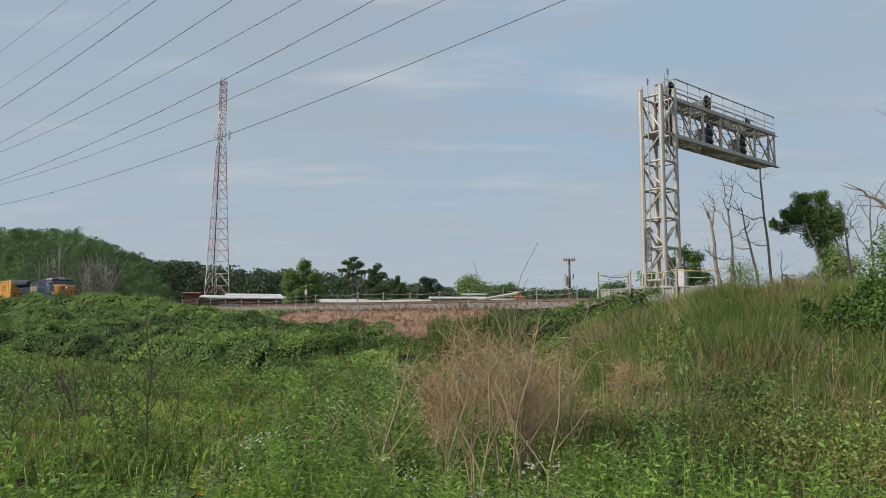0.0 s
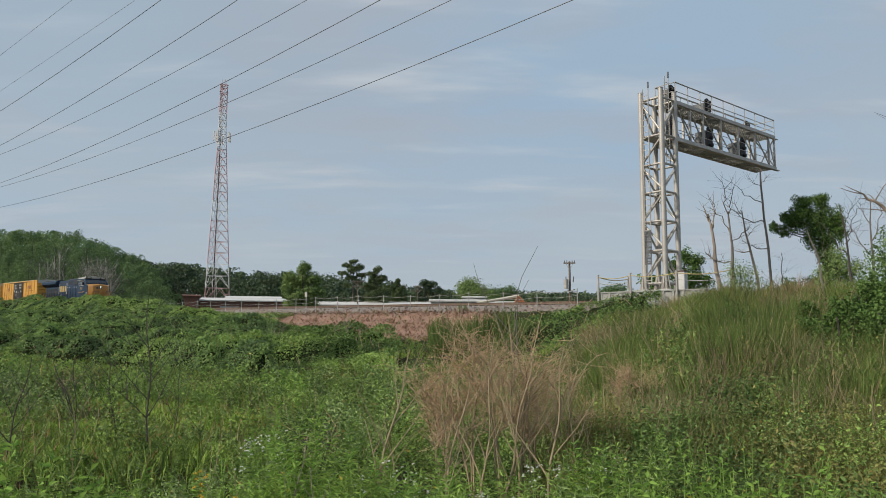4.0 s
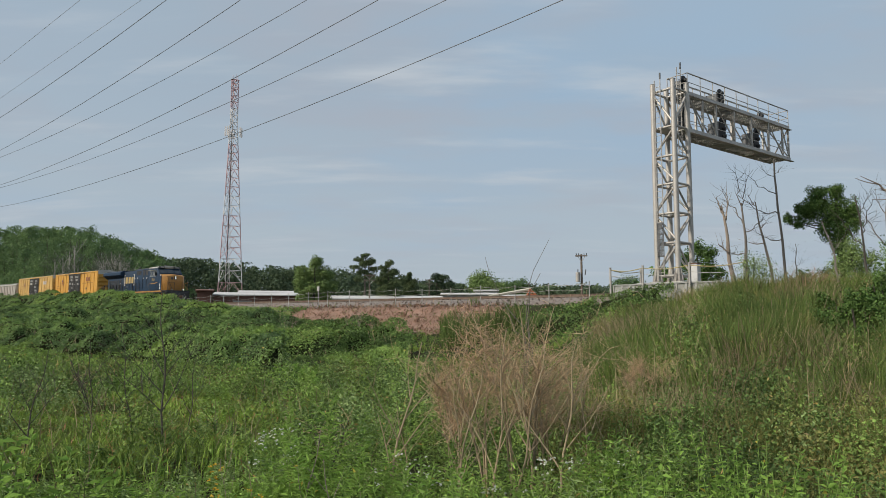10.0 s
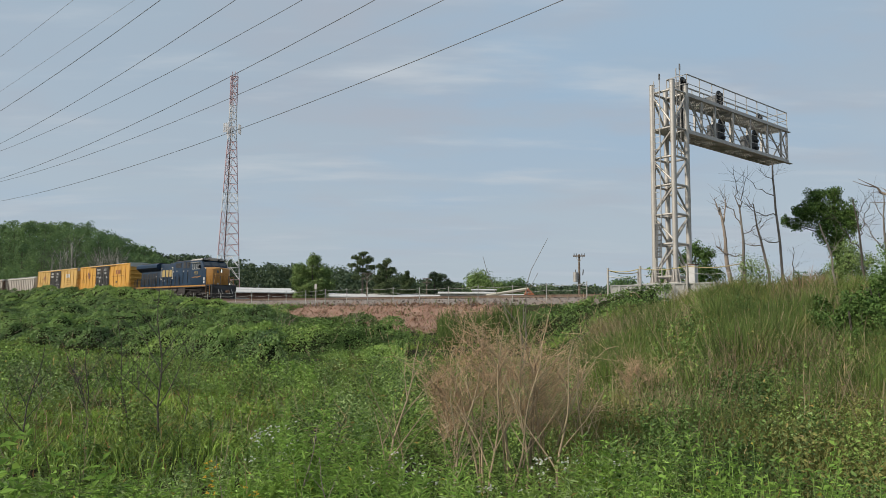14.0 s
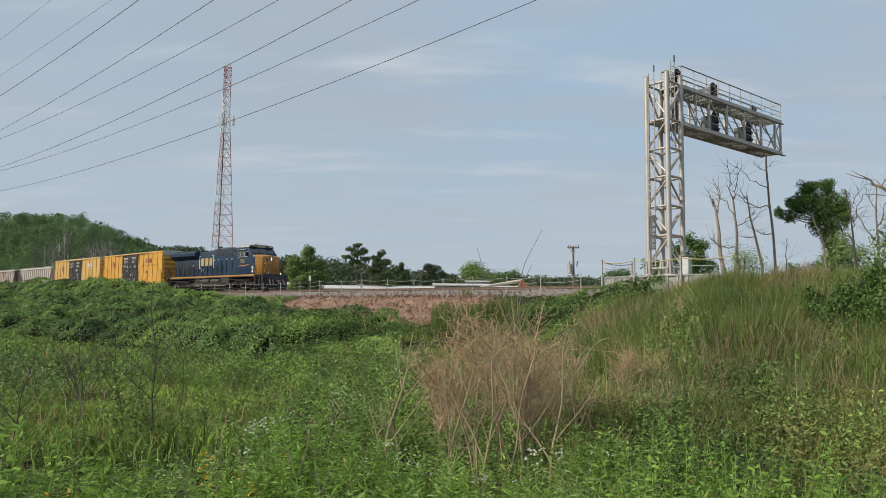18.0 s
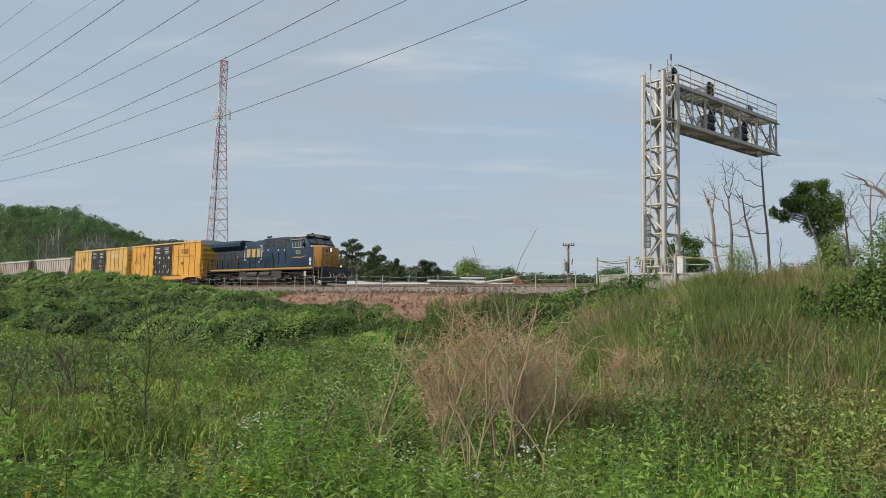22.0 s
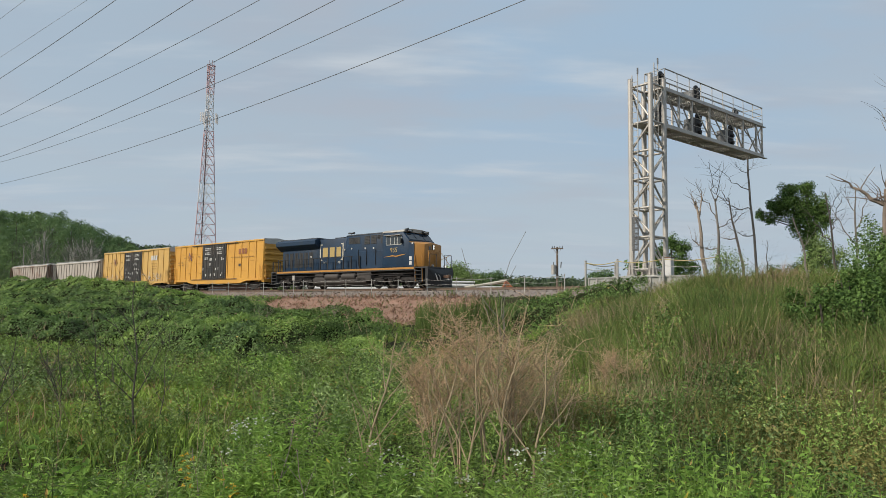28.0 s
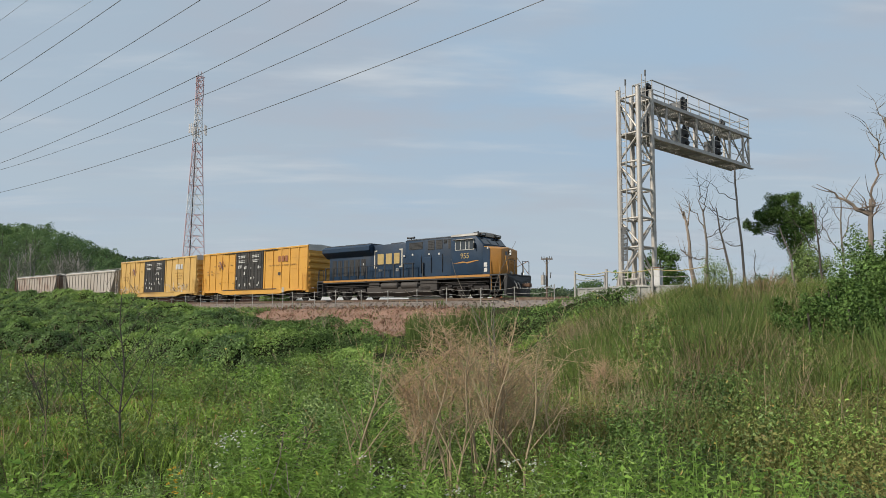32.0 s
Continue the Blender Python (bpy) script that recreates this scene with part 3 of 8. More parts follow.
    for i in range(12):
        part("wall_rib", boxes((-2.55 + i * 0.53, -2.45 + i * 0.53, -1.76, -1.722, -1.2, -0.10)), GALV_DULL, pad)
    part("wall_cap", boxes((-2.6, 3.44, -1.78, -1.6, -0.118, -0.06)), CONCRETE, pad)
    cab = thing("white_cabinet", pose(11.24, 35.43, base, 0, 0, -51.0) @ pose(1.55, -0.6, 0), "small white upright equipment cabinet beside the gantry", "cabinet")
    part("body", bevelled(boxes((-0.17, 0.17, -0.15, 0.15, -0.3, 0.85)), 0.02, 1), ROOF_WHITE, cab)
    part("lid", boxes((-0.2, 0.2, -0.18, 0.18, 0.854, 0.9)), RUST, cab)
    posts = [(-2.6, -1.85), (-0.6, -1.85), (2.0, -1.85), (4.6, -1.7), (-2.5, 0.6)]
    fence = thing("rope_fence", pose(11.24, 35.43, base, 0, 0, -51.0), "grey pipe posts joined by sagging yellow rope round the gantry", "fence")
    for x, y in posts:
        po = part("post", tubes(((x, y, -1.2), (x, y, 0.8), 0.055), n=10), GALV, fence, smooth=True)
        part("cap", tubes(((x, y, 0.8), (x, y, 0.84), 0.065), n=10), GALV, po)
    for a, b in ((0, 1), (1, 2), (2, 3), (0, 4)):
        for z, mt in ((0.72, ROPE), (0.42, GALV_DULL)):
            pa, pb = Vector((*posts[a], z)), Vector((*posts[b], z))
            bm = bmesh.new()
            chain(bm, [pa.lerp(pb, i / 8) - Vector((0, 0, 0.12 * math.sin(math.pi * i / 8))) for i in range(9)], 0.022 if z > 0.5 else 0.012, 5)
            part("rope" if z > 0.5 else "wire", bm, mt, fence)


build_gantry()


# ---------- radio tower ----------
def build_tower():
    d = 205.0
    foot = polar(-18.0, d)
    zf = float(ground(foot.x, foot.y)) - 0.3
    top = thing("radio_tower", Matrix.Translation((foot.x, foot.y, zf)), "tall triangular lattice radio tower in faded red and white bands", "radio tower")
    H = 1.6 + 0.331 * d - zf
    R0, R1, zbreak = 4.1, 1.15, H * 0.80
    face = radians(18.0)

    def leg(k, z):
        r = R0 + (R1 - R0) * min(z / zbreak, 1.0)
        a = radians(73 + 120 * k) + face
        return Vector((r * math.sin(a), -r * math.cos(a), z))
    zs = [0.0]
    while zs[-1] < H - 1.0:
        zs.append(min(H, zs[-1] + 3.6 - 1.9 * zs[-1] / H))
    for i in range(len(zs) - 1):
        za, zb = zs[i], zs[i + 1]
        band = TOWER_RED if sum(za / H >= f for f in (0.06, 0.19, 0.36, 0.48, 0.68, 0.86)) % 2 == 0 else TOWER_WHITE
        tint = "white lattice member" if band is TOWER_WHITE else "red lattice member"
        for k in range(3):
            a0, a1, b0, b1 = leg(k, za), leg(k, zb), leg((k + 1) % 3, za), leg((k + 1) % 3, zb)
            mid = (a1 + b1) / 2
            part("leg_section", tubes((a0, a1, 0.14), n=6), band, top, tint)
            part("girt", tubes((a1, b1, 0.075), n=4), band, top)
            part("brace", tubes((a0, mid, 0.07), n=4), band, top)
            part("brace", tubes((b0, mid, 0.07), n=4), band, top)
            if i < 6:
                part("strut", tubes(((a0 + mid) / 2, (a0 + a1) / 2, 0.035), n=4), band, top)
                part("strut", tubes(((b0 + mid) / 2, (b0 + b1) / 2, 0.035), n=4), band, top)
    bm = bmesh.new()
    chain(bm, [leg(1, z) * 0.86 + Vector((0, 0, z * 0.14)) for z in (0.5, zbreak * 0.5, zbreak)], 0.14, 6)
    part("cable_run", bm, BLACK, top, "dark bundle of cables")
    part("ladder", tubes((Vector((0.2, 0, 0.3)), Vector((0.2, 0, H - 1)), 0.05), (Vector((-0.2, 0, 0.3)), Vector((-0.2, 0, H - 1)), 0.05), n=4), TOWER_WHITE, top)
    za = H * 0.765
    for k in range(3):
        c = leg(k, za)
        out = Vector((c.x, c.y, 0)).normalized()
        side = Vector((-out.y, out.x, 0))
        mount = part("antenna_mount", tubes((c, c + out * 0.8, 0.06), (c + out * 0.8 - side * 1.0, c + out * 0.8 + side * 1.0, 0.06), n=5), TOWER_WHITE, top)
        for j in (-1, 0, 1):
            p = c + out * 0.95 + side * j * 0.8
            part("panel_antenna", boxes((p.x - 0.16, p.x + 0.16, p.y - 0.12, p.y + 0.12, za - 1.4, za + 1.3)), TOWER_WHITE, mount)
    for dx in (-0.5, 0.4, 0.9):
        part("whip_antenna", tubes((Vector((dx, 0, H - 0.2)), Vector((dx, 0, H + 2.0 - abs(dx))), 0.07), n=5), TOWER_RED, top)
    for z in (0.2, 2.4):
        ring = [leg(k, H - z) * 1.25 - Vector((0, 0, (H - z) * 0.25)) for k in range(3)]
        part("top_ring", tubes(*[(ring[k], ring[(k + 1) % 3], 0.06) for k in range(3)], n=5), TOWER_RED, top)


build_tower()


# ---------- overhead wires, parallel to the track, sagging ----------
def build_wires():
    # lateral distance from the eye towards the track, height above the eye as a + b * run + c * run squared, gauge
    rows = [(9.6, 12.29, -0.0047, 0.0, 0.008), (11.8, 13.0, -0.0013, 0.0, 0.008), (11.6, 13.9, 0.098, 0.00105, 0.0135), (13.9, 14.5, 0.1127, 0.00105, 0.0135),
            (16.6, 14.61, 0.0857, 0.00095, 0.0135), (16.4, 13.22, 0.109, 0.00105, 0.0145), (19.2, 13.56, 0.0896, 0.00093, 0.0145), (20.2, 12.04, 0.0822, 0.00083, 0.016)]
    for lat, a, b, c, r in rows:
        bm = bmesh.new()
        pts = []
        for i in range(36):
            run = 25 - i * 5.0
            p = DIR * run + FAR * lat
            pts.append((p.x, p.y, 1.6 + a + b * run + c * run * run))
        chain(bm, pts, r, 5)
        ob = part("overhead_wire", bm, THIN_WIRE if r < 0.01 else WIRE)
        tagged(ob, "thin grey overhead shield wire" if r < 0.01 else "dark overhead power line wire", "power line", "overhead power lines")


build_wires()


# ---------- trackside cable fence ----------
def build_cable_fence():
    top = thing("cable_fence", Matrix.Translation(plan(0, -3.05, RAIL)) @ pose(0, 0, 0, 0, 0, HEADING), "low row of grey posts with two sagging cables beside the track", "fence")
    xs = [-44 + 2.9 * i + random.uniform(-0.2, 0.2) for i in range(21)]
    tops = []
    for x in xs:
        z = 0.62 + random.uniform(-0.06, 0.08)
        lean = random.uniform(-0.05, 0.05)
        po = part("post", tubes(((x, 0, -0.9), (x + lean, 0, z), 0.03), n=7), GALV_DULL, top)
        part("cap", tubes(((x + lean, 0, z), (x + lean, 0, z + 0.03), 0.038), n=7), GALV_DULL, po)
        tops.append(Vector((x + lean, -0.05, z - 0.06)))
    for a, b in zip(tops, tops[1:]):
        for dz in (0, -0.34):
            bm = bmesh.new()
            chain(bm, [a.lerp(b, i / 6) + Vector((0, 0, dz - 0.10 * math.sin(math.pi * i / 6))) for i in range(7)], 0.011, 4)
            part("cable", bm, GALV_DULL, top)


build_cable_fence()


def build_marker():
    m = thing("trackside_marker", Matrix.Translation(plan(-13.4, -3.0, RAIL - 0.85)) @ pose(0, 0, 0, 0, 0, HEADING), "small grey sign box on a post by the track", "sign")
    part("post", tubes(((0, 0, 0), (0, 0, 1.7), 0.035), n=8), GALV_DULL, m)
    part("plate", bevelled(boxes((-0.16, 0.16, -0.06, 0.0, 1.55, 1.98)), 0.015, 1), GALV, m)


build_marker()


# ---------- utility poles ----------
def build_pole(az, d, el_top, label, gear):
    p = polar(az, d)
    zf = float(ground(p.x, p.y)) - 0.2
    H = 1.6 + el_top * d - zf
    top = thing("utility_pole", Matrix.Translation((p.x, p.y, zf)) @ pose(0, 0, 0, 0, 0, -az), label, "utility pole", "utility poles")
    part("pole", tubes(((0, 0, 0), (0, 0, H), 0.14, 0.10), n=10), POLE_WOOD, top, smooth=True)
    for z, w in ((H - 0.25, 0.62 if gear else 0.95),) + (((H - 1.1, 0.95),) if not gear else ()):
        arm = part("crossarm", boxes((-w, w, -0.22, -0.125, z, z + 0.13)), POLE_WOOD, top)
        for x in (-w + 0.1, -w * 0.45, w * 0.45, w - 0.1):
            part("insulator", tubes(((x, -0.17, z + 0.13), (x, -0.17, z + 0.34), 0.05, 0.035), n=7), SIGNAL_BOX, arm)
        part("arm_brace", tubes(((-w * 0.6, -0.17, z), (0, -0.14, z - 0.6), 0.025), ((w * 0.6, -0.17, z), (0, -0.14, z - 0.6), 0.025), n=5), GALV_DULL, arm)
    if gear:
        can = part("transformer", tubes(((-0.38, -0.1, H - 2.9), (-0.38, -0.1, H - 1.9), 0.24), n=14), GALV, top, "grey transformer can", smooth=True)
        part("bushing", tubes(((-0.38, -0.1, H - 1.9), (-0.38, -0.1, H - 1.6), 0.05), n=6), SIGNAL_BOX, can)
        part("cutout", tubes(((0.35, -0.15, H - 2.2), (0.42, -0.15, H - 1.6), 0.06), n=6), SIGNAL_BOX, top)
        part("secondary_arm", tubes(((-0.5, -0.14, H - 3.1), (0.75, -0.14, H - 3.3), 0.05), n=5), GALV_DULL, top)
    return top


build_pole(10.42, 74.0, 0.0865, "brown wooden utility pole with crossarm and transformer", True)
build_pole(-2.0, 150.0, 0.052, "far wooden pole with two crossarms", False)
build_pole(-6.9, 120.0, 0.058, "far brown wooden utility pole", False)


# ---------- buildings and clutter beyond the track ----------
def block(name, az0, az1, d, el0, el1, depth, wall, roof, label, category, gable=0.0, roof_drop=0.35, windows=0):
    """A long low building whose near wall spans two bearings at distance d; el0, el1: slopes to eave and ridge."""
    a, b = polar(az0, d), polar(az1, d)
    mid, run = (a + b) / 2, (b - a)
    zf = float(ground(mid.x, mid.y)) - 0.5
    L = run.length / 2
    he, hr = 1.6 + el0 * d - zf, 1.6 + el1 * (d + depth * 0.5) - zf
    top = thing(name, Matrix.Translation((mid.x, mid.y, zf)) @ Matrix.Rotation(math.atan2(run.y, run.x), 4, "Z"), label, category)
    part("wall", boxes((-L, L, 0, 0.3, 0, he), (-L, L, depth - 0.3, depth, 0, he), (-L, -L + 0.3, 0.3, depth - 0.3, 0, he), (L - 0.3, L, 0.3, depth - 0.3, 0, he)), wall, top)
    part("roof", made(extrude_x, [(-0.4, he + 0.004), (depth / 2, hr), (depth + 0.4, he + 0.004), (depth + 0.4, he + 0.16), (depth / 2, hr + 0.18), (-0.4, he + 0.16)], -L - 0.3, L + 0.3), roof, top)
    for i in range(int(L * 2 / 3)):
        part("roof_seam", boxes((-L + 1.5 + i * 3, -L + 1.56 + i * 3, -0.44, -0.404, he, he + 0.2)), roof, top)
    for i in range(windows):
        part("door", boxes((-L + 3 + i * 9, -L + 6 + i * 9, -0.06, -0.004, 0, he - 0.8)), GALV_DULL, top)
    return top


block("warehouse", -19.1, -12.6, 118, 0.0268, 0.0300, 16, BRICK_RED, ROOF_WHITE, "long low warehouse with brown walls and a white metal roof", "warehouse", windows=1)
block("warehouse", -17.2, -13.0, 150, 0.0305, 0.0330, 14, BRICK_RED, ROOF_WHITE, "far warehouse with a white metal roof", "warehouse")
block("brick_shed", -20.3, -19.2, 112, 0.0325, 0.0335, 8, BRICK_RED, BRICK_RED, "small brown brick shed end beside the warehouse", "shed")
block("warehouse", -10.6, -0.5, 120, 0.0225, 0.0265, 12, CREAM, ROOF_WHITE, "long low building with a pale flat roof beyond the track", "warehouse", windows=2)
block("white_trailer", -0.9, 3.6, 95, 0.029, 0.0305, 3, ROOF_WHITE, ROOF_WHITE, "white box trailer parked beyond the track", "trailer")
block("white_trailer", 1.75, 3.6, 130, 0.0345, 0.0355, 3, ROOF_WHITE, ROOF_WHITE, "far white box trailer", "trailer")
block("pale_shed", 3.6, 6.4, 100, 0.026, 0.028, 6, CREAM, ROOF_WHITE, "low cream-coloured shed beyond the track", "shed")


def build_crane():
    p = polar(5.9, 84)
    zf = float(ground(p.x, p.y))
    top = thing("boom_loader", Matrix.Translation((p.x, p.y, zf)) @ pose(0, 0, 0, 0, 0, -6), "orange-red boom machine with a long cream boom lying low", "crane")
    z0 = 1.6 + 0.026 * 84 - zf
    part("body", bevelled(boxes((-0.9, 1.7, -0.9, 0.9, 0.5, z0 - 0.3)), 0.08, 1), ORANGE_RED, top)
    part("mast", tubes(((-0.1, -0.5, z0 - 0.3), (0.55, -0.5, z0 + 0.95), 0.12), ((1.7, -0.5, z0 - 0.3), (0.55, -0.5, z0 + 0.95), 0.12), ((0.2, -0.5, z0 + 0.3), (1.2, -0.5, z0 + 0.3), 0.08), ((0.55, -0.5, z0 + 0.95), (0.8, -0.5, z0 - 0.3), 0.08), n=6), ORANGE_RED, top)
    part("boom", tubes(((-4.4, -0.3, z0 + 0.1), (0.6, -0.3, z0 + 0.95), 0.16, 0.2), n=6), CREAM, top, "cream boom")
    part("tail", boxes((1.8, 4.4, -0.4, 0.4, z0 - 0.4, z0 + 0.2)), RUST, top)
    for x in (-0.6, 1.3):
        bm = bmesh.new()
        lathe_y(bm, [(-1.0, 0.2), (-1.0, 0.5), (-0.7, 0.5), (-0.7, 0.2)], x, 0.5, 12)
        part("wheel", bm, BLACK, top)


build_crane()


# ---------- rolling stock: x forward, y away from the eye, z up from the rail top ----------
def wheelset(truck, x, r, name="wheelset"):
    bm = bmesh.new()
    for sgn in (-1, 1):
        lathe_y(bm, [(sgn * 0.67, 0.10), (sgn * 0.67, r + 0.025), (sgn * 0.70, r), (sgn * 0.80, r - 0.004), (sgn * 0.80, r - 0.07), (sgn * 0.765, r - 0.09), (sgn * 0.76, 0.14), (sgn * 0.83, 0.11), (sgn * 0.83, 0.05)], 0, 0, 20)
    tube(bm, (0, -0.8, 0), (0, 0.8, 0), 0.085, n=8)
    for k in range(6):
        a = k * math.pi / 3
        box(bm, r * 0.6 * math.cos(a) - 0.03, r * 0.6 * math.cos(a) + 0.03, -0.775, -0.755, r * 0.6 * math.sin(a) - 0.03, r * 0.6 * math.sin(a) + 0.03)
    ob = part(name, bm, UNDER, truck, "dusty steel wheel pair on its axle")
    ob.matrix_basis = pose(x, 0, r)
    ob["r"] = r
    return ob


WHEELS = []


def car_truck(parent, x):
    """A two-axle freight truck."""
    bm = bmesh.new()
    for y in (-0.98, 0.98):
        extrude_y(bm, [(-1.15, 0.62), (-1.15, 0.42), (-0.7, 0.38), (-0.38, 0.20), (0.38, 0.20), (0.7, 0.38), (1.15, 0.42), (1.15, 0.62), (0.5, 0.74), (-0.5, 0.74)], y - 0.07, y + 0.07)
        for k in (-0.13, 0.13):
            tube(bm, (k, y - 0.02, 0.30), (k, y - 0.02, 0.60), 0.085, n=8)
        for k in (-0.88, 0.88):
            tube(bm, (k, y - 0.12, 0.46), (k, y + 0.12, 0.46), 0.13, n=10)
    box(bm, -0.2, 0.2, -0.9, 0.9, 0.42, 0.8)
    t = part("truck", bm, UNDER, parent, "dusty brown two-axle truck")
    t.matrix_basis = pose(x, 0, 0)
    for k in (-0.88, 0.88):
        WHEELS.append(wheelset(t, k, 0.46))


def coupler(parent, x, sgn):
    bm = boxes((x, x + sgn * 0.55, -0.09, 0.09, 0.76, 0.98), (x + sgn * 0.45, x + sgn * 0.66, -0.17, 0.17, 0.74, 1.0))
    part("coupler", bevelled(bm, 0.03, 1), RUST, parent)
    bm = bmesh.new()
    chain(bm, [(x, -0.3, 0.8), (x + sgn * 0.2, -0.3, 0.55), (x + sgn * 0.55, -0.25, 0.42), (x + sgn * 0.66, -0.2, 0.45)], 0.025, 5)
    part("air_hose", bm, BLACK, parent)


def ladder(parent, x0, x1, y, z0, z1, mat, name="ladder", step=0.42):
    lad = part(name, tubes(((x0, y, z0), (x0, y, z1), 0.022), ((x1, y, z0), (x1, y, z1), 0.022), n=5), mat, parent)
    n = int((z1 - z0) / step)
    for i in range(n + 1):
        z = z0 + 0.1 + i * (z1 - z0 - 0.2) / max(n, 1)
        part("rung", tubes(((x0, y - 0.02, z), (x1, y - 0.02, z), 0.014), n=4), mat, lad)


def cross_mark(parent, x, z, k):
    """A plain crossed-bars emblem, half purple, half red."""
    for a, mt in ((38, DECAL_RED), (-38, DECAL_BLUE)):
        for off in (-0.09, 0.09):
            bm = boxes((-0.05 * k + off * k, 0.05 * k + off * k, -0.004, 0.004, -0.95 * k, 0.95 * k))
            o = part("emblem_bar", bm, mt, parent, "faded emblem bar")
            o.matrix_basis = pose(x, -1.575 - (0.004 if a > 0 else 0) - 0.002 * (off > 0), z, 0, a, 0)
    for dx in (-0.85, 0.85):
        for dz in (-0.12, 0.12):
            part("emblem_bar", boxes((x + (dx - 0.25) * k, x + (dx + 0.25) * k, -1.578, -1.572, z + (dz - 0.06) * k, z + (dz + 0.06) * k)), DECAL_RED, parent)


def build_boxcar(front, paint, dark_mark, tags, smooth_doors, label):
    """front: metres behind the locomotive's leading coupler."""
    L, zb, zt, w = 17.0, 1.02, 4.88, 1.5
    top = thing("boxcar", pose(0, 0, 0), label, "boxcar", "freight cars")
    body = part("body", bevelled(boxes((-L, 0, -w, w, zb, zt)), 0.03, 1), paint, top)
    dl, dr = -11.1, -6.55
    # side posts, sill and plate
    n = 0
    for y in (-w, w):
        sg = -1 if y < 0 else 1
        xs = [-L + 0.05 + i * (L + dl - 0.2) / 5 for i in range(6)] + [dr + 0.2 + i * (-dr - 0.3) / 5 for i in range(6)]
        for x in xs:
            part("side_post", boxes((x - 0.05, x + 0.05, y, y + sg * 0.055, zb + 0.12, zt - 0.12)), paint, top)
        part("side_plate", boxes((-L, 0, y, y + sg * 0.07, zt - 0.11, zt + 0.03)), paint, top)
        part("side_sill", bevelled(made(extrude_y, [(-L, zb + 0.12), (-L, zb - 0.1), (-L + 2.8, zb - 0.12), (-L + 4, zb - 0.36), (-4, zb - 0.36), (-2.8, zb - 0.12), (0, zb - 0.1), (0, zb + 0.12)], y - 0.02 * sg, y + sg * 0.06), 0.01, 1), paint, top)
        for z in (1.95, 2.9, 3.9) if not tags else ():
            for x in xs[:-1]:
                if abs(x - (dl - 0.15)) > 0.4:
                    part("panel_seam", boxes((x + 0.05, min(x + 1.0, x + 1.2), y, y + sg * 0.02, z - 0.025, z + 0.025)), paint, top)
        # a pair of plug doors with lock bars
        for k in range(2):
            x0 = dl + k * (dr - dl) / 2 + 0.03
            x1 = x0 + (dr - dl) / 2 - 0.06
            door = part("door", bevelled(boxes((x0, x1, y, y + sg * 0.07, zb + 0.16, zt - 0.10)), 0.015, 1), DOOR_BLACK, top, "black plug door")
            for z in (1.75, 2.35, 2.95, 3.6, 4.2):
                part("door_rib", boxes((x0 + 0.08, x1 - 0.08, y + sg * 0.07, y + sg * 0.105, z - 0.05, z + 0.05)), DOOR_BLACK, door)
            for i in range(4):
                x = x0 + 0.28 + i * (x1 - x0 - 0.56) / 3
                part("lock_bar", tubes(((x, y + sg * 0.12, zb + 0.2), (x, y + sg * 0.12, zt - 0.2), 0.022), n=5), DOOR_BLACK, door)
            if y < 0:
                for i in range(5):
                    z = zt - 0.5 - i * 0.15
                    if i != 2:
                        wd = random.uniform(0.35, 0.62)
                        xm = (x0 + x1) / 2 - 0.05
                        part("stencil", boxes((xm - wd, xm + wd, y - 0.118, y - 0.108, z - 0.04, z + 0.04)), DECAL, door, "pale stencilled lines")
                for i in range(9):
                    x = x0 + random.uniform(0.15, x1 - x0 - 0.35)
                    z = random.choice((1.45, 1.6, 2.0, 2.1, 2.55, 3.1, 3.2))
                    part("stencil", boxes((x, x + random.uniform(0.08, 0.2), y - 0.15, y - 0.146, z, z + random.uniform(0.12, 0.3))), DECAL, door)
                for z in (zt - 0.12, zb + 0.1):
                    part("door_track", boxes((dl - 2.1 * k, dr + 2.1 * (1 - k), y - 0.12 - 0.003 * k, y - 0.075, z - 0.03, z + 0.03)), DOOR_BLACK if smooth_doors else paint, top)
    # ribbed ends
    for x, sg in ((0, 1), (-L, -1)):
        for i in range(6):
            z = zb + 0.3 + i * 0.54
            bm = bmesh.new()
            prof = [(0, z - 0.16), (0.09, z - 0.06), (0.09, z + 0.06), (0, z + 0.16)]
            n = len(prof)
            add(bm, [(x + sg * a, -w + 0.08, b) for a, b in prof] + [(x + sg * a, w - 0.08, b) for a, b in prof], [tuple(range(n)), tuple(range(2 * n - 1, n - 1, -1))] + [(k, n + k, n + (k + 1) % n, (k + 1) % n) for k in range(n)])
            part("end_rib", bm, paint, top)
        part("end_cap", boxes((x + sg * 0.002, x + sg * 0.03, -w + 0.02, w - 0.02, zt - 0.42, zt + 0.03)), BOX_ROOF, top, "pale galvanised end cap")
        part("crossover_step", boxes((x + sg * 0.1, x + sg * 0.45, -1.2, 1.2, 1.08, 1.13)), GALV_DULL, top)
        ladder(top, x - sg * 0.12, x - sg * 0.6, -w - 0.11, 0.75, 2.4, paint)
        part("grab_post", tubes(((x + sg * 0.14, -w + 0.15, zb), (x + sg * 0.14, -w + 0.15, 2.6), 0.03), ((x + sg * 0.14, -w + 0.6, zb), (x + sg * 0.14, -w + 0.6, 2.6), 0.03), n=5), paint, top)
        part("end_sill", boxes((x - sg * 0.3, x + sg * 0.12, -w + 0.004, w - 0.004, zb - 0.28, zb - 0.004)), paint, top)
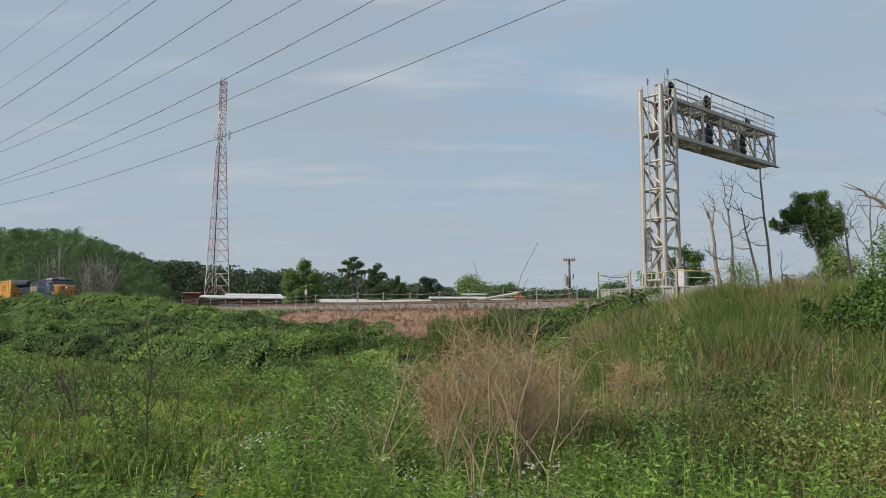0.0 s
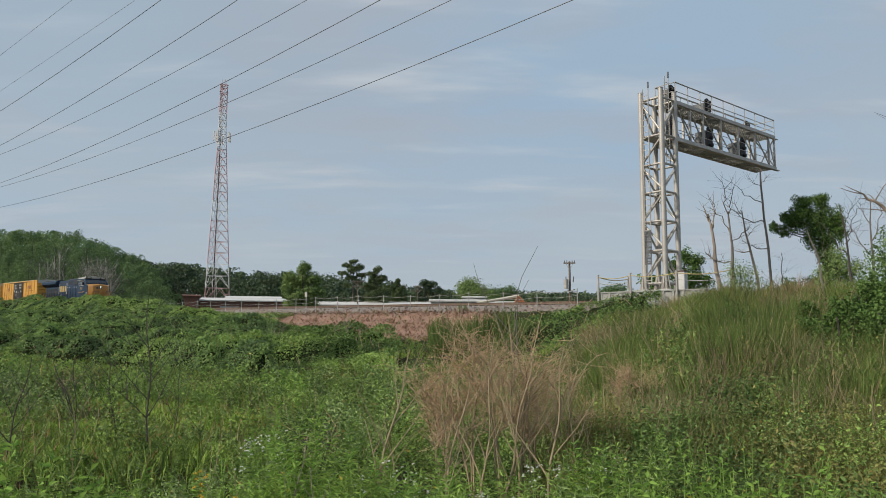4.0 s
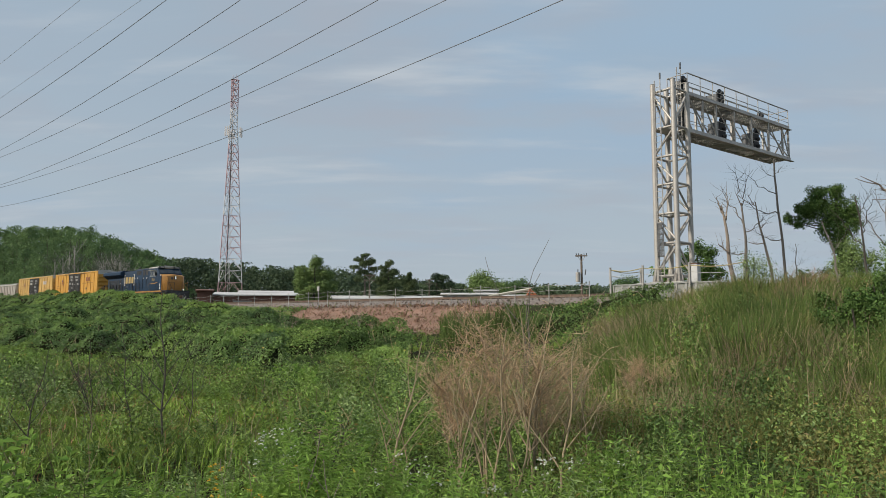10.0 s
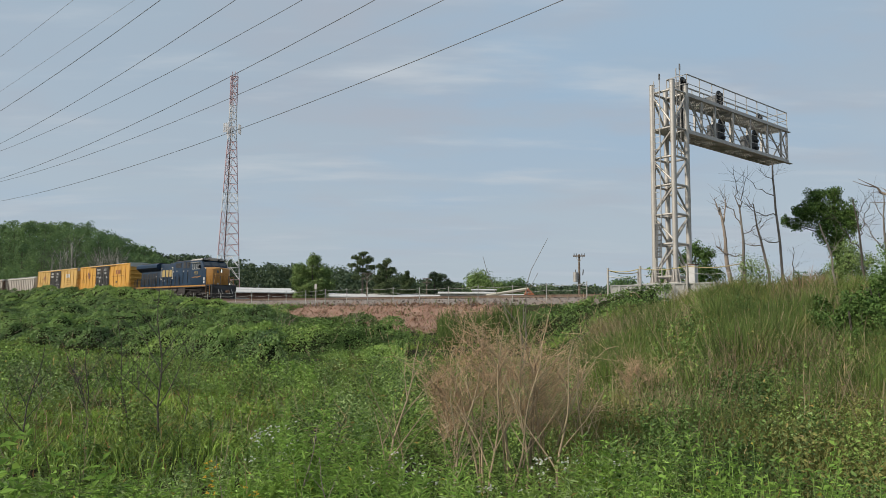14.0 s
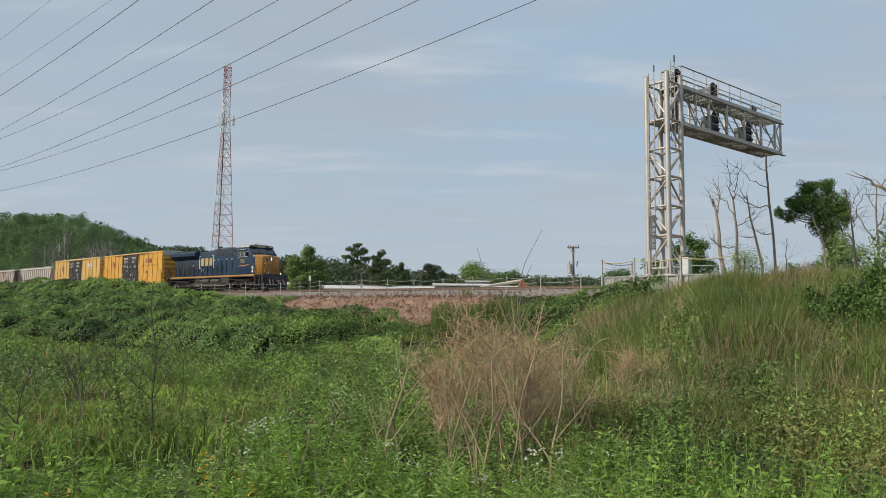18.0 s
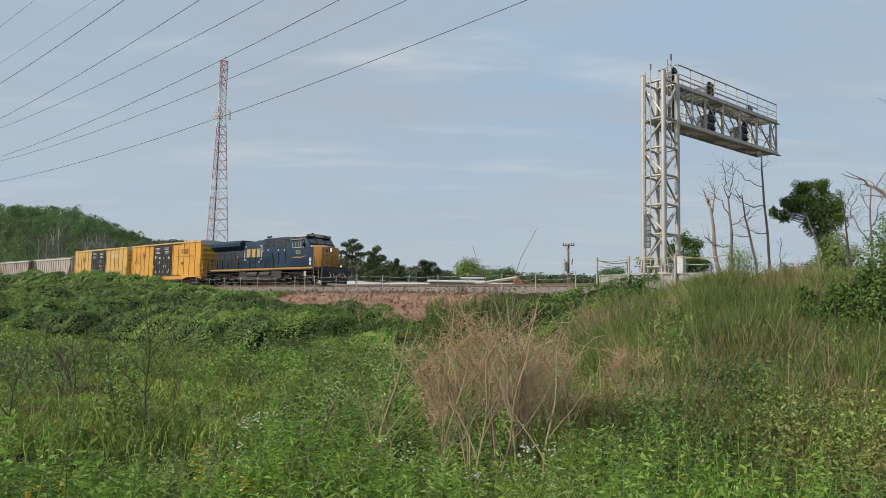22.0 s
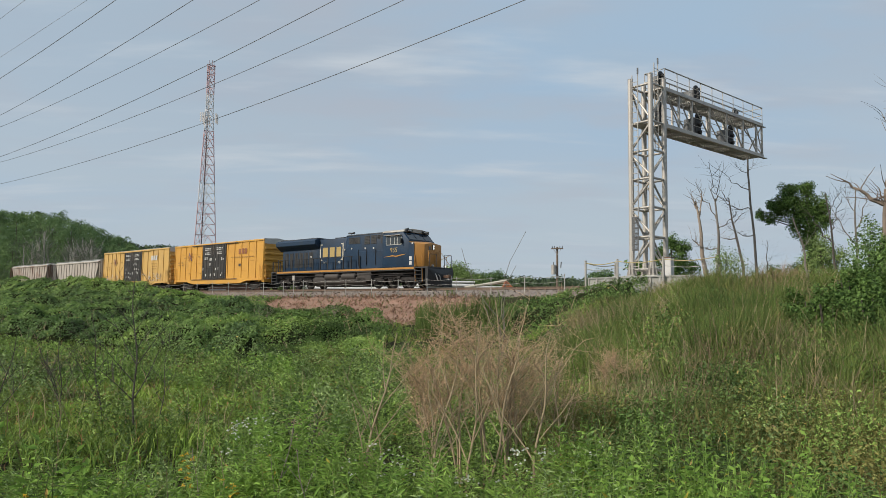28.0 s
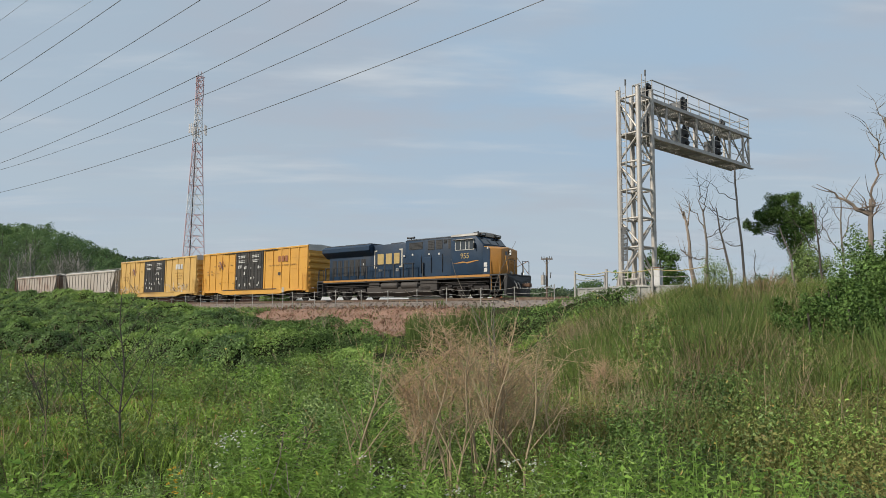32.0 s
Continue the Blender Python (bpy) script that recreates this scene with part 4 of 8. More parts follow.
    # roof of pressed sheets
    for i in range(14):
        x = -L + 0.02 + i * (L - 0.04) / 14
        x1 = x + (L - 0.04) / 14 - 0.03
        bm = bmesh.new()
        extrude_x(bm, [(-w - 0.02, zt + 0.034), (-w, zt + 0.06), (0, zt + 0.17), (w, zt + 0.06), (w + 0.02, zt + 0.034)], x, x1)
        box(bm, x1 - 0.05, x1 + 0.03, -w, w, zt + 0.034, zt + 0.09)
        part("roof_sheet", bm, BOX_ROOF, top)
    # lettering as plain blocks and broken lines
    y = -w - 0.062
    ink = DECAL_RED if dark_mark else DECAL
    x0 = -4.3 if dark_mark else -4.2
    for k in range(3):
        part("letter_block", boxes((x0 + k * 0.52, x0 + k * 0.52 + 0.38, y, y + 0.006, 3.58, 4.12)), ink, top, "dark red emblem block" if dark_mark else "white emblem block")
    for z, xa, xb in ((3.28, -5.6, -1.6),) if dark_mark else ((3.16, -4.2, -2.7), (2.86, -4.0, -2.9), (2.56, -3.9, -3.1)):
        x = xa
        while x < xb:
            wd = random.uniform(0.10, 0.26)
            part("letter_bar", boxes((x, x + wd, y, y + 0.006, z - 0.05, z + 0.05)), FADED_INK, top, "small faded lettering")
            x += wd + random.uniform(0.08, 0.2)
    if dark_mark:
        part("notice_plate", boxes((-4.25, -3.85, y, y + 0.006, 2.35, 2.62)), DOOR_BLACK, top)
    cross_mark(top, -13.6, 3.62, 0.55)
    for x, z in ((-16.2, 3.0), (-15.5, 3.0), (-16.1, 2.7), (-15.4, 2.7), (-14.9, 3.5), (-12.0, 3.55), (-13.9, 1.75), (-11.6, 1.75)):
        part("stencil", boxes((x, x + 0.34, y, y + 0.006, z, z + 0.10)), FADED_INK, top, "small faded stencil")
    if tags:
        for x0, x1 in ((-16.8, -11.6), (-6.2, -1.6)):
            for i in range(34):
                x, z = random.uniform(x0, x1), random.uniform(1.1, 2.0)
                a = random.uniform(0, math.pi)
                o = part("spray_stroke", boxes((-random.uniform(0.15, 0.4), random.uniform(0.15, 0.4), 0, 0.004, -0.03, 0.03)), random.choice((PAINT_TAG, DECAL, PAINT_TAG, UNDER)), top, "faded spray-paint stroke")
                o.matrix_basis = pose(x, y + 0.004 - 0.0015 * i / 34, z, 0, math.degrees(a), 0)
    part("underframe", boxes((-L + 0.3, -0.3, -0.35, 0.35, 0.55, zb - 0.3), (-11, -6, -0.9, 0.9, 0.6, 0.68)), UNDER, top)
    part("brake_tank", tubes(((-9.5, -0.6, 0.75), (-8.2, -0.6, 0.75), 0.2), n=10), UNDER, top)
    for x in (-2.1, -L + 2.1):
        car_truck(top, x)
    coupler(top, 0.1, 1)
    coupler(top, -L - 0.1, -1)
    return top


def build_hopper(L, paint, label, stain):
    top = thing("covered_hopper", pose(0, 0, 0), label, "hopper car", "freight cars")
    w, zt, zb = 1.5, 3.95, 1.45
    a0, a1 = -1.2, -L + 1.2
    prof = [(a0, zt), (a0, zt - 0.25), (a0 - 1.05, zb), (a1 + 1.05, zb), (a1, zt - 0.25), (a1, zt)]
    body = part("body", bevelled(made(extrude_y, prof, -w, w), 0.03, 1), paint, top)
    for y in (-w, w):
        sg = -1 if y < 0 else 1
        for i in range(16):
            x = a0 - 0.12 + i * (a1 - a0 + 0.24) / 15
            z0 = max(zb, zb + (zt - 0.25 - zb) * max(0.0, 1 - min(a0 - x, x - a1) / 1.05))
            part("side_rib", boxes((x - 0.045, x + 0.045, y, y + sg * 0.07, z0 + 0.02, zt - 0.1)), paint, top)
        part("top_chord", bevelled(boxes((a1 - 0.1, a0 + 0.1, y - 0.02, y + sg * 0.10, zt - 0.1, zt + 0.06)), 0.01, 1), paint, top)
        part("bottom_sill", boxes((a1 + 0.9, a0 - 0.9, y, y + sg * 0.08, zb - 0.06, zb + 0.14)), paint, top)
        part("end_sill", boxes((-0.25, -2.4, y + 0.09 * -sg, y, 1.0, 1.28), (-L + 0.25, -L + 2.4, y + 0.09 * -sg, y, 1.0, 1.28)), paint, top)
    for e, sg in ((-0.25, 1), (-L + 0.25, -1)):
        ladder(top, e - sg * 0.03, e - sg * 0.5, -w - 0.02, 0.8, zt, RUST if stain else paint)
        for post in ((e - sg * 0.08, e + sg * 0.02, -w, -w + 0.12, 1.28, zt), (e - sg * 0.08, e + sg * 0.02, w - 0.12, w, 1.28, zt), (e - sg * 0.75, e - sg * 0.67, -w, -w + 0.1, 1.28, zt - 0.3)):
            part("end_post", boxes(post), RUST if stain else paint, top)
        part("end_platform", boxes((e, e - sg * 0.95, -w + 0.004, w - 0.004, 1.0, 1.06)), UNDER, top)
        part("end_beam", boxes((e - sg * 0.06, e + sg * 0.05, -w, w, zt - 0.12, zt)), RUST if stain else paint, top)
        part("slope_sheet_brace", tubes(((e - sg * 0.4, -1.2, 1.06), (e - sg * 1.2, -1.2, 2.6), 0.05), ((e - sg * 0.4, 1.2, 1.06), (e - sg * 1.2, 1.2, 2.6), 0.05), n=5), UNDER, top)
    part("roof", made(extrude_x, [(-w, zt + 0.064), (-w + 0.15, zt + 0.18), (w - 0.15, zt + 0.18), (w, zt + 0.064)], a1 - 0.15, a0 + 0.15), BOX_ROOF, top)
    part("running_board", boxes((-L + 0.3, -0.3, -1.2, -0.75, zt + 0.29, zt + 0.32), (-L + 0.3, -0.3, 0.75, 1.2, zt + 0.29, zt + 0.32)), GALV_DULL, top)
    for i in range(9):
        x = a0 - 0.8 - i * (a0 - a1 - 1.6) / 8
        part("hatch", bevelled(boxes((x - 0.55, x + 0.55, -0.4, 0.4, zt + 0.184, zt + 0.30)), 0.03, 1), BOX_ROOF, top)
    for i in range(3):
        x = a0 - 3.0 - i * (a0 - a1 - 6.0) / 2
        bm = bmesh.new()
        add(bm, [(x - 1.9, -1.35, zb - 0.004), (x + 1.9, -1.35, zb - 0.004), (x + 1.9, 1.35, zb - 0.004), (x - 1.9, 1.35, zb - 0.004), (x - 0.4, -0.5, 0.45), (x + 0.4, -0.5, 0.45), (x + 0.4, 0.5, 0.45), (x - 0.4, 0.5, 0.45)],
            [(0, 1, 5, 4), (1, 2, 6, 5), (2, 3, 7, 6), (3, 0, 4, 7), (7, 6, 5, 4), (0, 3, 2, 1)])
        chute = part("discharge_chute", bm, UNDER, top)
        part("gate", boxes((x - 0.5, x + 0.5, -0.62, 0.62, 0.37, 0.446)), RUST, chute)
    part("underframe", boxes((-L + 0.2, -0.2, -0.3, 0.3, 0.6, 1.0)), UNDER, top)
    for x in (-1.9, -L + 1.9):
        car_truck(top, x)
    coupler(top, -0.2, 1)
    coupler(top, -L + 0.2, -1)
    return top


def loco_truck(parent, x):
    bm = bmesh.new()
    for y in (-1.05, 1.05):
        sg = -1 if y < 0 else 1
        extrude_y(bm, [(-2.55, 0.62), (-2.5, 0.86), (-1.6, 0.95), (-1.2, 1.14), (1.2, 1.14), (1.6, 0.95), (2.5, 0.86), (2.55, 0.62), (2.2, 0.55), (1.9, 0.74), (1.2, 0.58), (0.6, 0.80), (-0.6, 0.80), (-1.2, 0.58), (-1.9, 0.74), (-2.2, 0.55)], y - 0.09, y + 0.09)
        for k in (-1.85, 0, 1.85):
            box(bm, k - 0.2, k + 0.2, y - 0.14, y + 0.14, 0.36, 0.74)
            tube(bm, (k, y + sg * 0.14, 0.53), (k, y + sg * 0.22, 0.53), 0.14, n=12)
            for q in (-0.3, 0.3):
                tube(bm, (k + q, y, 0.62), (k + q, y, 0.96), 0.095, n=8)
        for k in (-0.95, 0.95):
            tube(bm, (k, y + sg * 0.1, 0.75), (k + 0.35, y + sg * 0.16, 0.45), 0.05, n=6)
            box(bm, k - 0.18, k + 0.18, y + sg * 0.09, y + sg * 0.2, 0.82, 1.02)
        tube(bm, (-2.3, y + sg * 0.16, 0.98), (2.3, y + sg * 0.16, 0.98), 0.03, n=5)
    box(bm, -2.3, 2.3, -0.5, 0.5, 0.6, 1.0)
    t = part("truck", bm, UNDER, parent, "dusty three-axle locomotive truck")
    t.matrix_basis = pose(x, 0, 0)
    for k in (-1.85, 0, 1.85):
        WHEELS.append(wheelset(t, k, 0.53))


def build_locomotive():
    top = thing("locomotive", pose(0, 0, 0), "dark blue and yellow six-axle diesel freight locomotive with lit headlamps", "locomotive")
    w, deck = 1.5, 1.62
    # frame and platform
    part("platform", bevelled(boxes((-20.2, -2.5, -w, w, deck - 0.10, deck + 0.02), (-21.1, -20.2, -w, w, deck - 0.10, deck + 0.0), (-2.5, -1.05, -w + 0.0, w, deck - 0.10, deck + 0.0)), 0.01, 1), LOCO_GREY, top)
    for y in (-w - 0.012, w + 0.004):
        part("sill_stripe", boxes((-20.2, -2.5, y, y + 0.008, deck - 0.15, deck + 0.0)), LOCO_ORANGE, top, "yellow sill stripe")
        part("sill", boxes((-20.2, -2.5, y - (0.0 if y > 0 else -0.012), y + (0.0 if y > 0 else 0.1), deck - 0.25, deck - 0.155)), BLACK, top)
    part("underframe", boxes((-20.9, -1.2, -0.75, 0.75, 1.05, deck - 0.104)), UNDER, top)
    # steps at both ends
    for x0, sg in ((-2.45, 1), (-20.25, -1)):
        for y in (-1, 1):
            st = part("step_well", boxes((x0, x0 + sg * 0.05, y * 1.0, y * w, 0.35, deck - 0.104), (x0 + sg * 0.75, x0 + sg * 0.80, y * 1.0, y * w, 0.45, deck - 0.104), (x0, x0 + sg * 0.8, y * 0.98, y * 1.0, 0.45, deck - 0.104)), LOCO_GREY, top)
            for k in range(4):
                part("tread", boxes((x0 + sg * 0.05, x0 + sg * 0.75, y * 1.0, y * (w + 0.02), 0.42 + k * 0.3, 0.46 + k * 0.3)), LOCO_GREY, st)
    # nose
    bm = bmesh.new()
    outl = [(-3.05, -1.49), (-2.5, -1.47), (-1.85, -0.98), (-1.85, 0.98), (-2.5, 1.47), (-3.05, 1.49)]
    zt = [3.62, 3.50, 3.42, 3.42, 3.50, 3.62]
    n = len(outl)
    add(bm, [(x, y, deck + 0.024) for x, y in outl] + [(x, y, z) for (x, y), z in zip(outl, zt)] + [(-3.05, 0, 3.72), (-1.9, 0, 3.58)],
        [(5, 4, 3, 2, 1, 0), (0, 1, 7, 6), (4, 5, 11, 10), (5, 0, 6, 11)] + [(6, 7, 13, 12), (7, 8, 13), (8, 9, 13), (9, 10, 13), (10, 11, 12, 13)] + [(1, 2, 8, 7), (2, 3, 9, 8), (3, 4, 10, 9)])
    nose = part("nose", bevelled(bm, 0.05, 2), LOCO_ORANGE, top, "yellow nose", smooth=True)
    # the side cheeks of the nose are blue
    for y in (-1, 1):
        part("nose_cheek", made(extrude_y, [(-3.06, deck + 0.03), (-2.5, deck + 0.03), (-2.5, 3.46), (-3.06, 3.60)], y * 1.478, y * 1.502), LOCO_BLUE, top)
    lights = part("headlight_box", bevelled(boxes((-1.90, -1.80, -0.16, 0.16, 3.0, 3.42)), 0.02, 1), BLACK, nose)
    for z in (3.12, 3.30):
        bm = bmesh.new()
        tube(bm, (-1.80, 0, z), (-1.785, 0, z), 0.085, n=14)
        part("headlight", bm, LAMP_WHITE, nose, "lit white headlamp")
    part("nose_door", bevelled(boxes((-1.86, -1.835, -0.62, -0.22, 2.35, 3.35)), 0.02, 1), LOCO_ORANGE, nose)
    part("nose_window", bevelled(boxes((-1.836, -1.82, -0.56, -0.30, 2.98, 3.26)), 0.02, 1), GLASS, nose)
    for i in range(5):
        part("grab_iron", tubes(((-1.79, 0.15, 2.0 + i * 0.2), (-1.79, 0.5, 2.0 + i * 0.2), 0.018), n=5), LOCO_ORANGE, nose)
    for y in (-1.25, 1.25):
        part("nose_rail", tubes(((-1.75, y * 0.55, 2.95), (-1.1, y, 1.75), 0.022), ((-1.75, y * 0.55, 2.2), (-1.1, y, 2.65), 0.022), n=6), LOCO_ORANGE, top, "yellow nose handrail")
    for y in (-0.72, 0.72):
        bm = bmesh.new()
        tube(bm, (-1.3, y, 1.72), (-1.18, y, 1.72), 0.10, n=12)
        ditch = part("ditch_lamp_can", bm, BLACK, top)
        bm = bmesh.new()
        tube(bm, (-1.176, y, 1.72), (-1.165, y, 1.72), 0.085, n=12)
        part("ditch_light", bm, LAMP_DULL if y < 0 else LAMP_WHITE, ditch)
    # cab
    bm = bmesh.new()
    cabp = [(-6.05, deck + 0.024), (-3.05, deck + 0.024), (-3.05, 3.72), (-3.72, 4.42), (-6.05, 4.42)]
    extrude_y(bm, cabp, -w, w)
    cab = part("cab", bevelled(bm, 0.06, 2), LOCO_BLUE, top, smooth=True)
    roofp = [(-w + 0.005, 4.44), (-w + 0.06, 4.58), (-0.95, 4.70), (-0.4, 4.75), (0.4, 4.75), (0.95, 4.70), (w - 0.06, 4.58), (w - 0.005, 4.44)]
    part("cab_roof", bevelled(made(extrude_x, roofp, -6.1, -3.62), 0.03, 1), ROOF_GREY, top, "pale dusty cab roof")
    # windshields on the raked front
    for y0, y1 in ((-1.32, -0.55), (-0.45, 0.45), (0.55, 1.32)):
        bm = bmesh.new()
        def rake(t, off):
            return (-3.05 - 0.67 * t + 0.72 * off, 3.72 + 0.70 * t + 0.69 * off)
        q = []
        for off in (0.01, 0.03):
            for y, t in ((y0, 0.12), (y1, 0.12), (y1, 0.80), (y0, 0.80)):
                x, z = rake(t, off)
                q.append((x, y, z))
        add(bm, q, [(0, 1, 2, 3), (7, 6, 5, 4), (0, 4, 5, 1), (1, 5, 6, 2), (2, 6, 7, 3), (3, 7, 4, 0)])
        part("windshield", bm, GLASS, cab)
    for y in (-0.95, 0.95):
        nb = part("number_board", bevelled(boxes((-3.75, -3.50, y - 0.38, y + 0.38, 4.46, 4.66)), 0.03, 1), BLACK, cab)
        part("number_bar", boxes((-3.496, -3.49, y - 0.26, y + 0.26, 4.52, 4.60)), DECAL, nb, "pale unreadable number")
    for y in (-1, 1):
        part("window_frame", bevelled(boxes((-5.62, -3.86, y * (w - 0.01), y * (w + 0.03), 3.42, 4.16)), 0.02, 1), WINDOW_RIM, cab, "pale window surround")
        for x0, x1 in ((-5.55, -5.12), (-5.06, -4.66), (-4.60, -4.36), (-4.28, -3.93)):
            part("side_window", boxes((x0, x1, y * (w + 0.031), y * (w + 0.04), 3.48, 4.10)), GLASS, cab)
        part("awning", boxes((-5.7, -3.85, y * w, y * (w + 0.22), 4.18, 4.22)), ROOF_GREY, cab)
        part("mirror", boxes((-3.80, -3.74, y * (w + 0.02), y * (w + 0.25), 3.5, 3.9)), BLACK, cab)
        for k in (0, 1):
            part("notice_plate", boxes((-3.0, -2.72, y * (w + 0.004), y * (w + 0.012), 1.80 + k * 0.36, 2.08 + k * 0.38)), DECAL, cab, "small white notice plate")
    txt = bpy.data.curves.new("cab_number", "FONT")
    txt.body, txt.size, txt.align_x, txt.extrude = "955", 0.54, "CENTER", 0.004
    tob = new("cab_number", txt)
    dg = bpy.context.evaluated_depsgraph_get()
    me = bpy.data.meshes.new_from_object(tob.evaluated_get(dg))
    bpy.data.objects.remove(tob)
    me.materials.clear()
    me.materials.append(LOGO_YELLOW)
    num = new("cab_number", me)
    num.parent = cab
    num.matrix_basis = pose(-4.72, -w - 0.012, 2.84, 90, 0, 0)
    tagged(num, "yellow number 955 on the cab side")
    part("lightning_bar", made(extrude_y, [(-5.9, 2.48), (-4.9, 2.62), (-4.5, 2.56), (-3.7, 2.66), (-3.4, 2.64), (-4.5, 2.46), (-4.7, 2.52)], -w - 0.012, -w - 0.004), LOCO_ORANGE, cab, "yellow bolt stripe")
    part("horn", tubes(((-5.2, 0.2, 4.73), (-5.2, 0.2, 4.86), 0.04), ((-5.3, 0.2, 4.86), (-4.8, 0.2, 4.88), 0.05, 0.10), n=8), BLACK, cab)
    part("aerial", bevelled(boxes((-4.4, -3.9, -0.3, 0.3, 4.735, 4.80)), 0.02, 1), ROOF_GREY, cab)
    # auxiliary cab behind the cab: flush blower housing with grilles
    hw = 0.98
    aux = part("equipment_housing", bevelled(boxes((-11.0, -6.054, -1.05, 1.05, deck + 0.024, 4.55)), 0.06, 2), LOCO_BLUE, top, smooth=True)
    part("housing_roof", made(extrude_x, [(-1.07, 4.52), (-0.7, 4.66), (0.7, 4.66), (1.07, 4.52)], -11.05, -6.06), LOCO_GREY, top)
    for x0, x1, z0, z1 in ((-10.6, -9.2, 3.80, 4.35), (-8.65, -8.0, 3.7, 4.42), (-7.85, -7.2, 3.7, 4.42), (-7.1, -6.75, 4.1, 4.4), (-6.65, -6.12, 3.7, 4.42)):
        for y in (-1, 1):
            gr = part("grille", boxes((x0, x1, y * 1.052, y * 1.066, z0, z1)), LOCO_GREY, aux)
            k = 6
            for i in range(k):
                z = z0 + 0.05 + i * (z1 - z0 - 0.1) / (k - 1)
                part("slat", boxes((x0 + 0.03, x1 - 0.03, y * 1.067, y * 1.085, z - 0.015, z + 0.015)), BLACK, gr)
    # lower wide lockers beside the walkway behind the cab
    part("locker", bevelled(boxes((-9.2, -6.06, -1.38, -1.055, deck + 0.024, 3.1)), 0.03, 1), LOCO_BLUE, top)
    part("locker", bevelled(boxes((-9.2, -6.06, 1.055, 1.38, deck + 0.024, 3.1)), 0.03, 1), LOCO_BLUE, top)
    # engine hood
    hood = part("hood", bevelled(boxes((-15.0, -11.004, -hw, hw, deck + 0.024, 4.42)), 0.06, 2), LOCO_BLUE, top, smooth=True)
    for i in range(6):
        x = -14.6 + i * 0.62
        for y in (-1, 1):
            d = part("hood_door", bevelled(boxes((x, x + 0.58, y * hw, y * (hw + 0.012), deck + 0.15, 2.5)), 0.008, 1), LOCO_BLUE, hood)
            part("latch", boxes((x + 0.46, x + 0.5, y * (hw + 0.013), y * (hw + 0.03), 2.1, 2.25)), LOCO_GREY, d)
    stack = part("exhaust_stack", bevelled(boxes((-13.3, -12.0, -0.35, 0.35, 4.424, 4.58)), 0.03, 1), BLACK, top)
    part("air_horn", tubes(((-10.95, -0.45, 4.56), (-10.95, -0.45, 4.8), 0.04), ((-11.2, -0.55, 4.8), (-10.5, -0.55, 4.82), 0.04, 0.09), ((-11.0, -0.3, 4.84), (-11.5, -0.3, 4.86), 0.04, 0.09), n=8), BLACK, top)
    # radiator: wide overhanging wings at the rear
    part("rear_hood", bevelled(boxes((-20.1, -15.004, -0.95, 0.95, deck + 0.024, 3.9)), 0.05, 2), LOCO_BLUE, top, smooth=True)
    bm = bmesh.new()
    extrude_x(bm, [(-0.9, 3.55), (-1.5, 4.0), (-1.5, 4.36), (-1.2, 4.52), (1.2, 4.52), (1.5, 4.36), (1.5, 4.0), (0.9, 3.55)], -20.5, -14.65)
    part("radiator", bevelled(bm, 0.04, 2), LOCO_BLUE, top, "wide overhanging radiator housing")
    part("radiator_top", boxes((-20.3, -14.9, -1.1, 1.1, 4.524, 4.58)), LOCO_GREY, top)
    for i in range(8):
        part("radiator_louvre", boxes((-20.1 + i * 0.66, -19.55 + i * 0.66, -1.0, 1.0, 4.584, 4.62)), BLACK, top)
    for i in range(6):
        x = -19.7 + i * 0.72
        gr = part("grille", boxes((x, x + 0.52, -0.968, -0.952, 2.0, 3.35)), BLACK, top)
        part("slat", boxes((x + 0.22, x + 0.28, -0.985, -0.969, 2.0, 3.35)), LOCO_GREY, gr)
    part("marker_light", boxes((-15.9, -15.75, -0.985, -0.952, 2.85, 3.0)), DECAL, top)
    part("rear_lamp", tubes(((-20.1, 0, 3.5), (-20.18, 0, 3.5), 0.12), n=10), LAMP_DULL, top)
    # emblem drawn as plain shapes inside brackets
    yl = -hw - 0.012
    for x, sg in ((-14.55, 1), (-11.38, -1)):
        part("emblem_bracket", boxes((x, x + sg * 0.12, yl, yl + 0.01, 2.52, 3.98), (x + sg * 0.12, x + sg * 0.34, yl, yl + 0.01, 3.88, 3.98), (x + sg * 0.12, x + sg * 0.34, yl, yl + 0.01, 2.52, 2.62)), CREAM, hood, "pale bracket of the hood emblem")
    for x0, x1 in ((-14.15, -13.45), (-13.20, -12.55), (-12.30, -11.70)):
        part("emblem_block", bevelled(boxes((x0, x1, yl - 0.004, yl + 0.006, 2.82, 3.66)), 0.003, 1), LOGO_YELLOW, hood, "yellow block of the hood emblem")
    for x in (-14.0, -13.7, -12.1, -11.9):
        part("emblem_block", boxes((x, x + 0.2, yl, yl + 0.01, 2.22, 2.42)), DECAL, hood)
    for x, z in ((-11.2, 3.3), (-10.3, 3.35), (-7.6, 3.28), (-8.6, 3.3), (-2.75, 3.42)):
        part("marker_light", boxes((x, x + 0.14, -1.075 if x < -6 else -1.512, -1.0, z, z + 0.14)), DECAL, top)
    # handrails on stanchions
    for y in (-w + 0.03, w - 0.03):
        hr = part("handrail", tubes(((-20.1, y, 2.68), (-9.6, y, 2.72), 0.026), n=6), BLACK, top)
        for i in range(12):
            x = -20.0 + i * 1.02
            part("stanchion", boxes((x - 0.045, x + 0.045, y - 0.03, y + 0.03, deck + 0.02, 2.72)), BLACK, hr)
        for x in (-9.0, -8.0, -6.9):
            part("grab_post", tubes(((x, -1.42, deck + 0.3), (x, -1.42, 3.25), 0.025), n=5), LOCO_GREY, top)
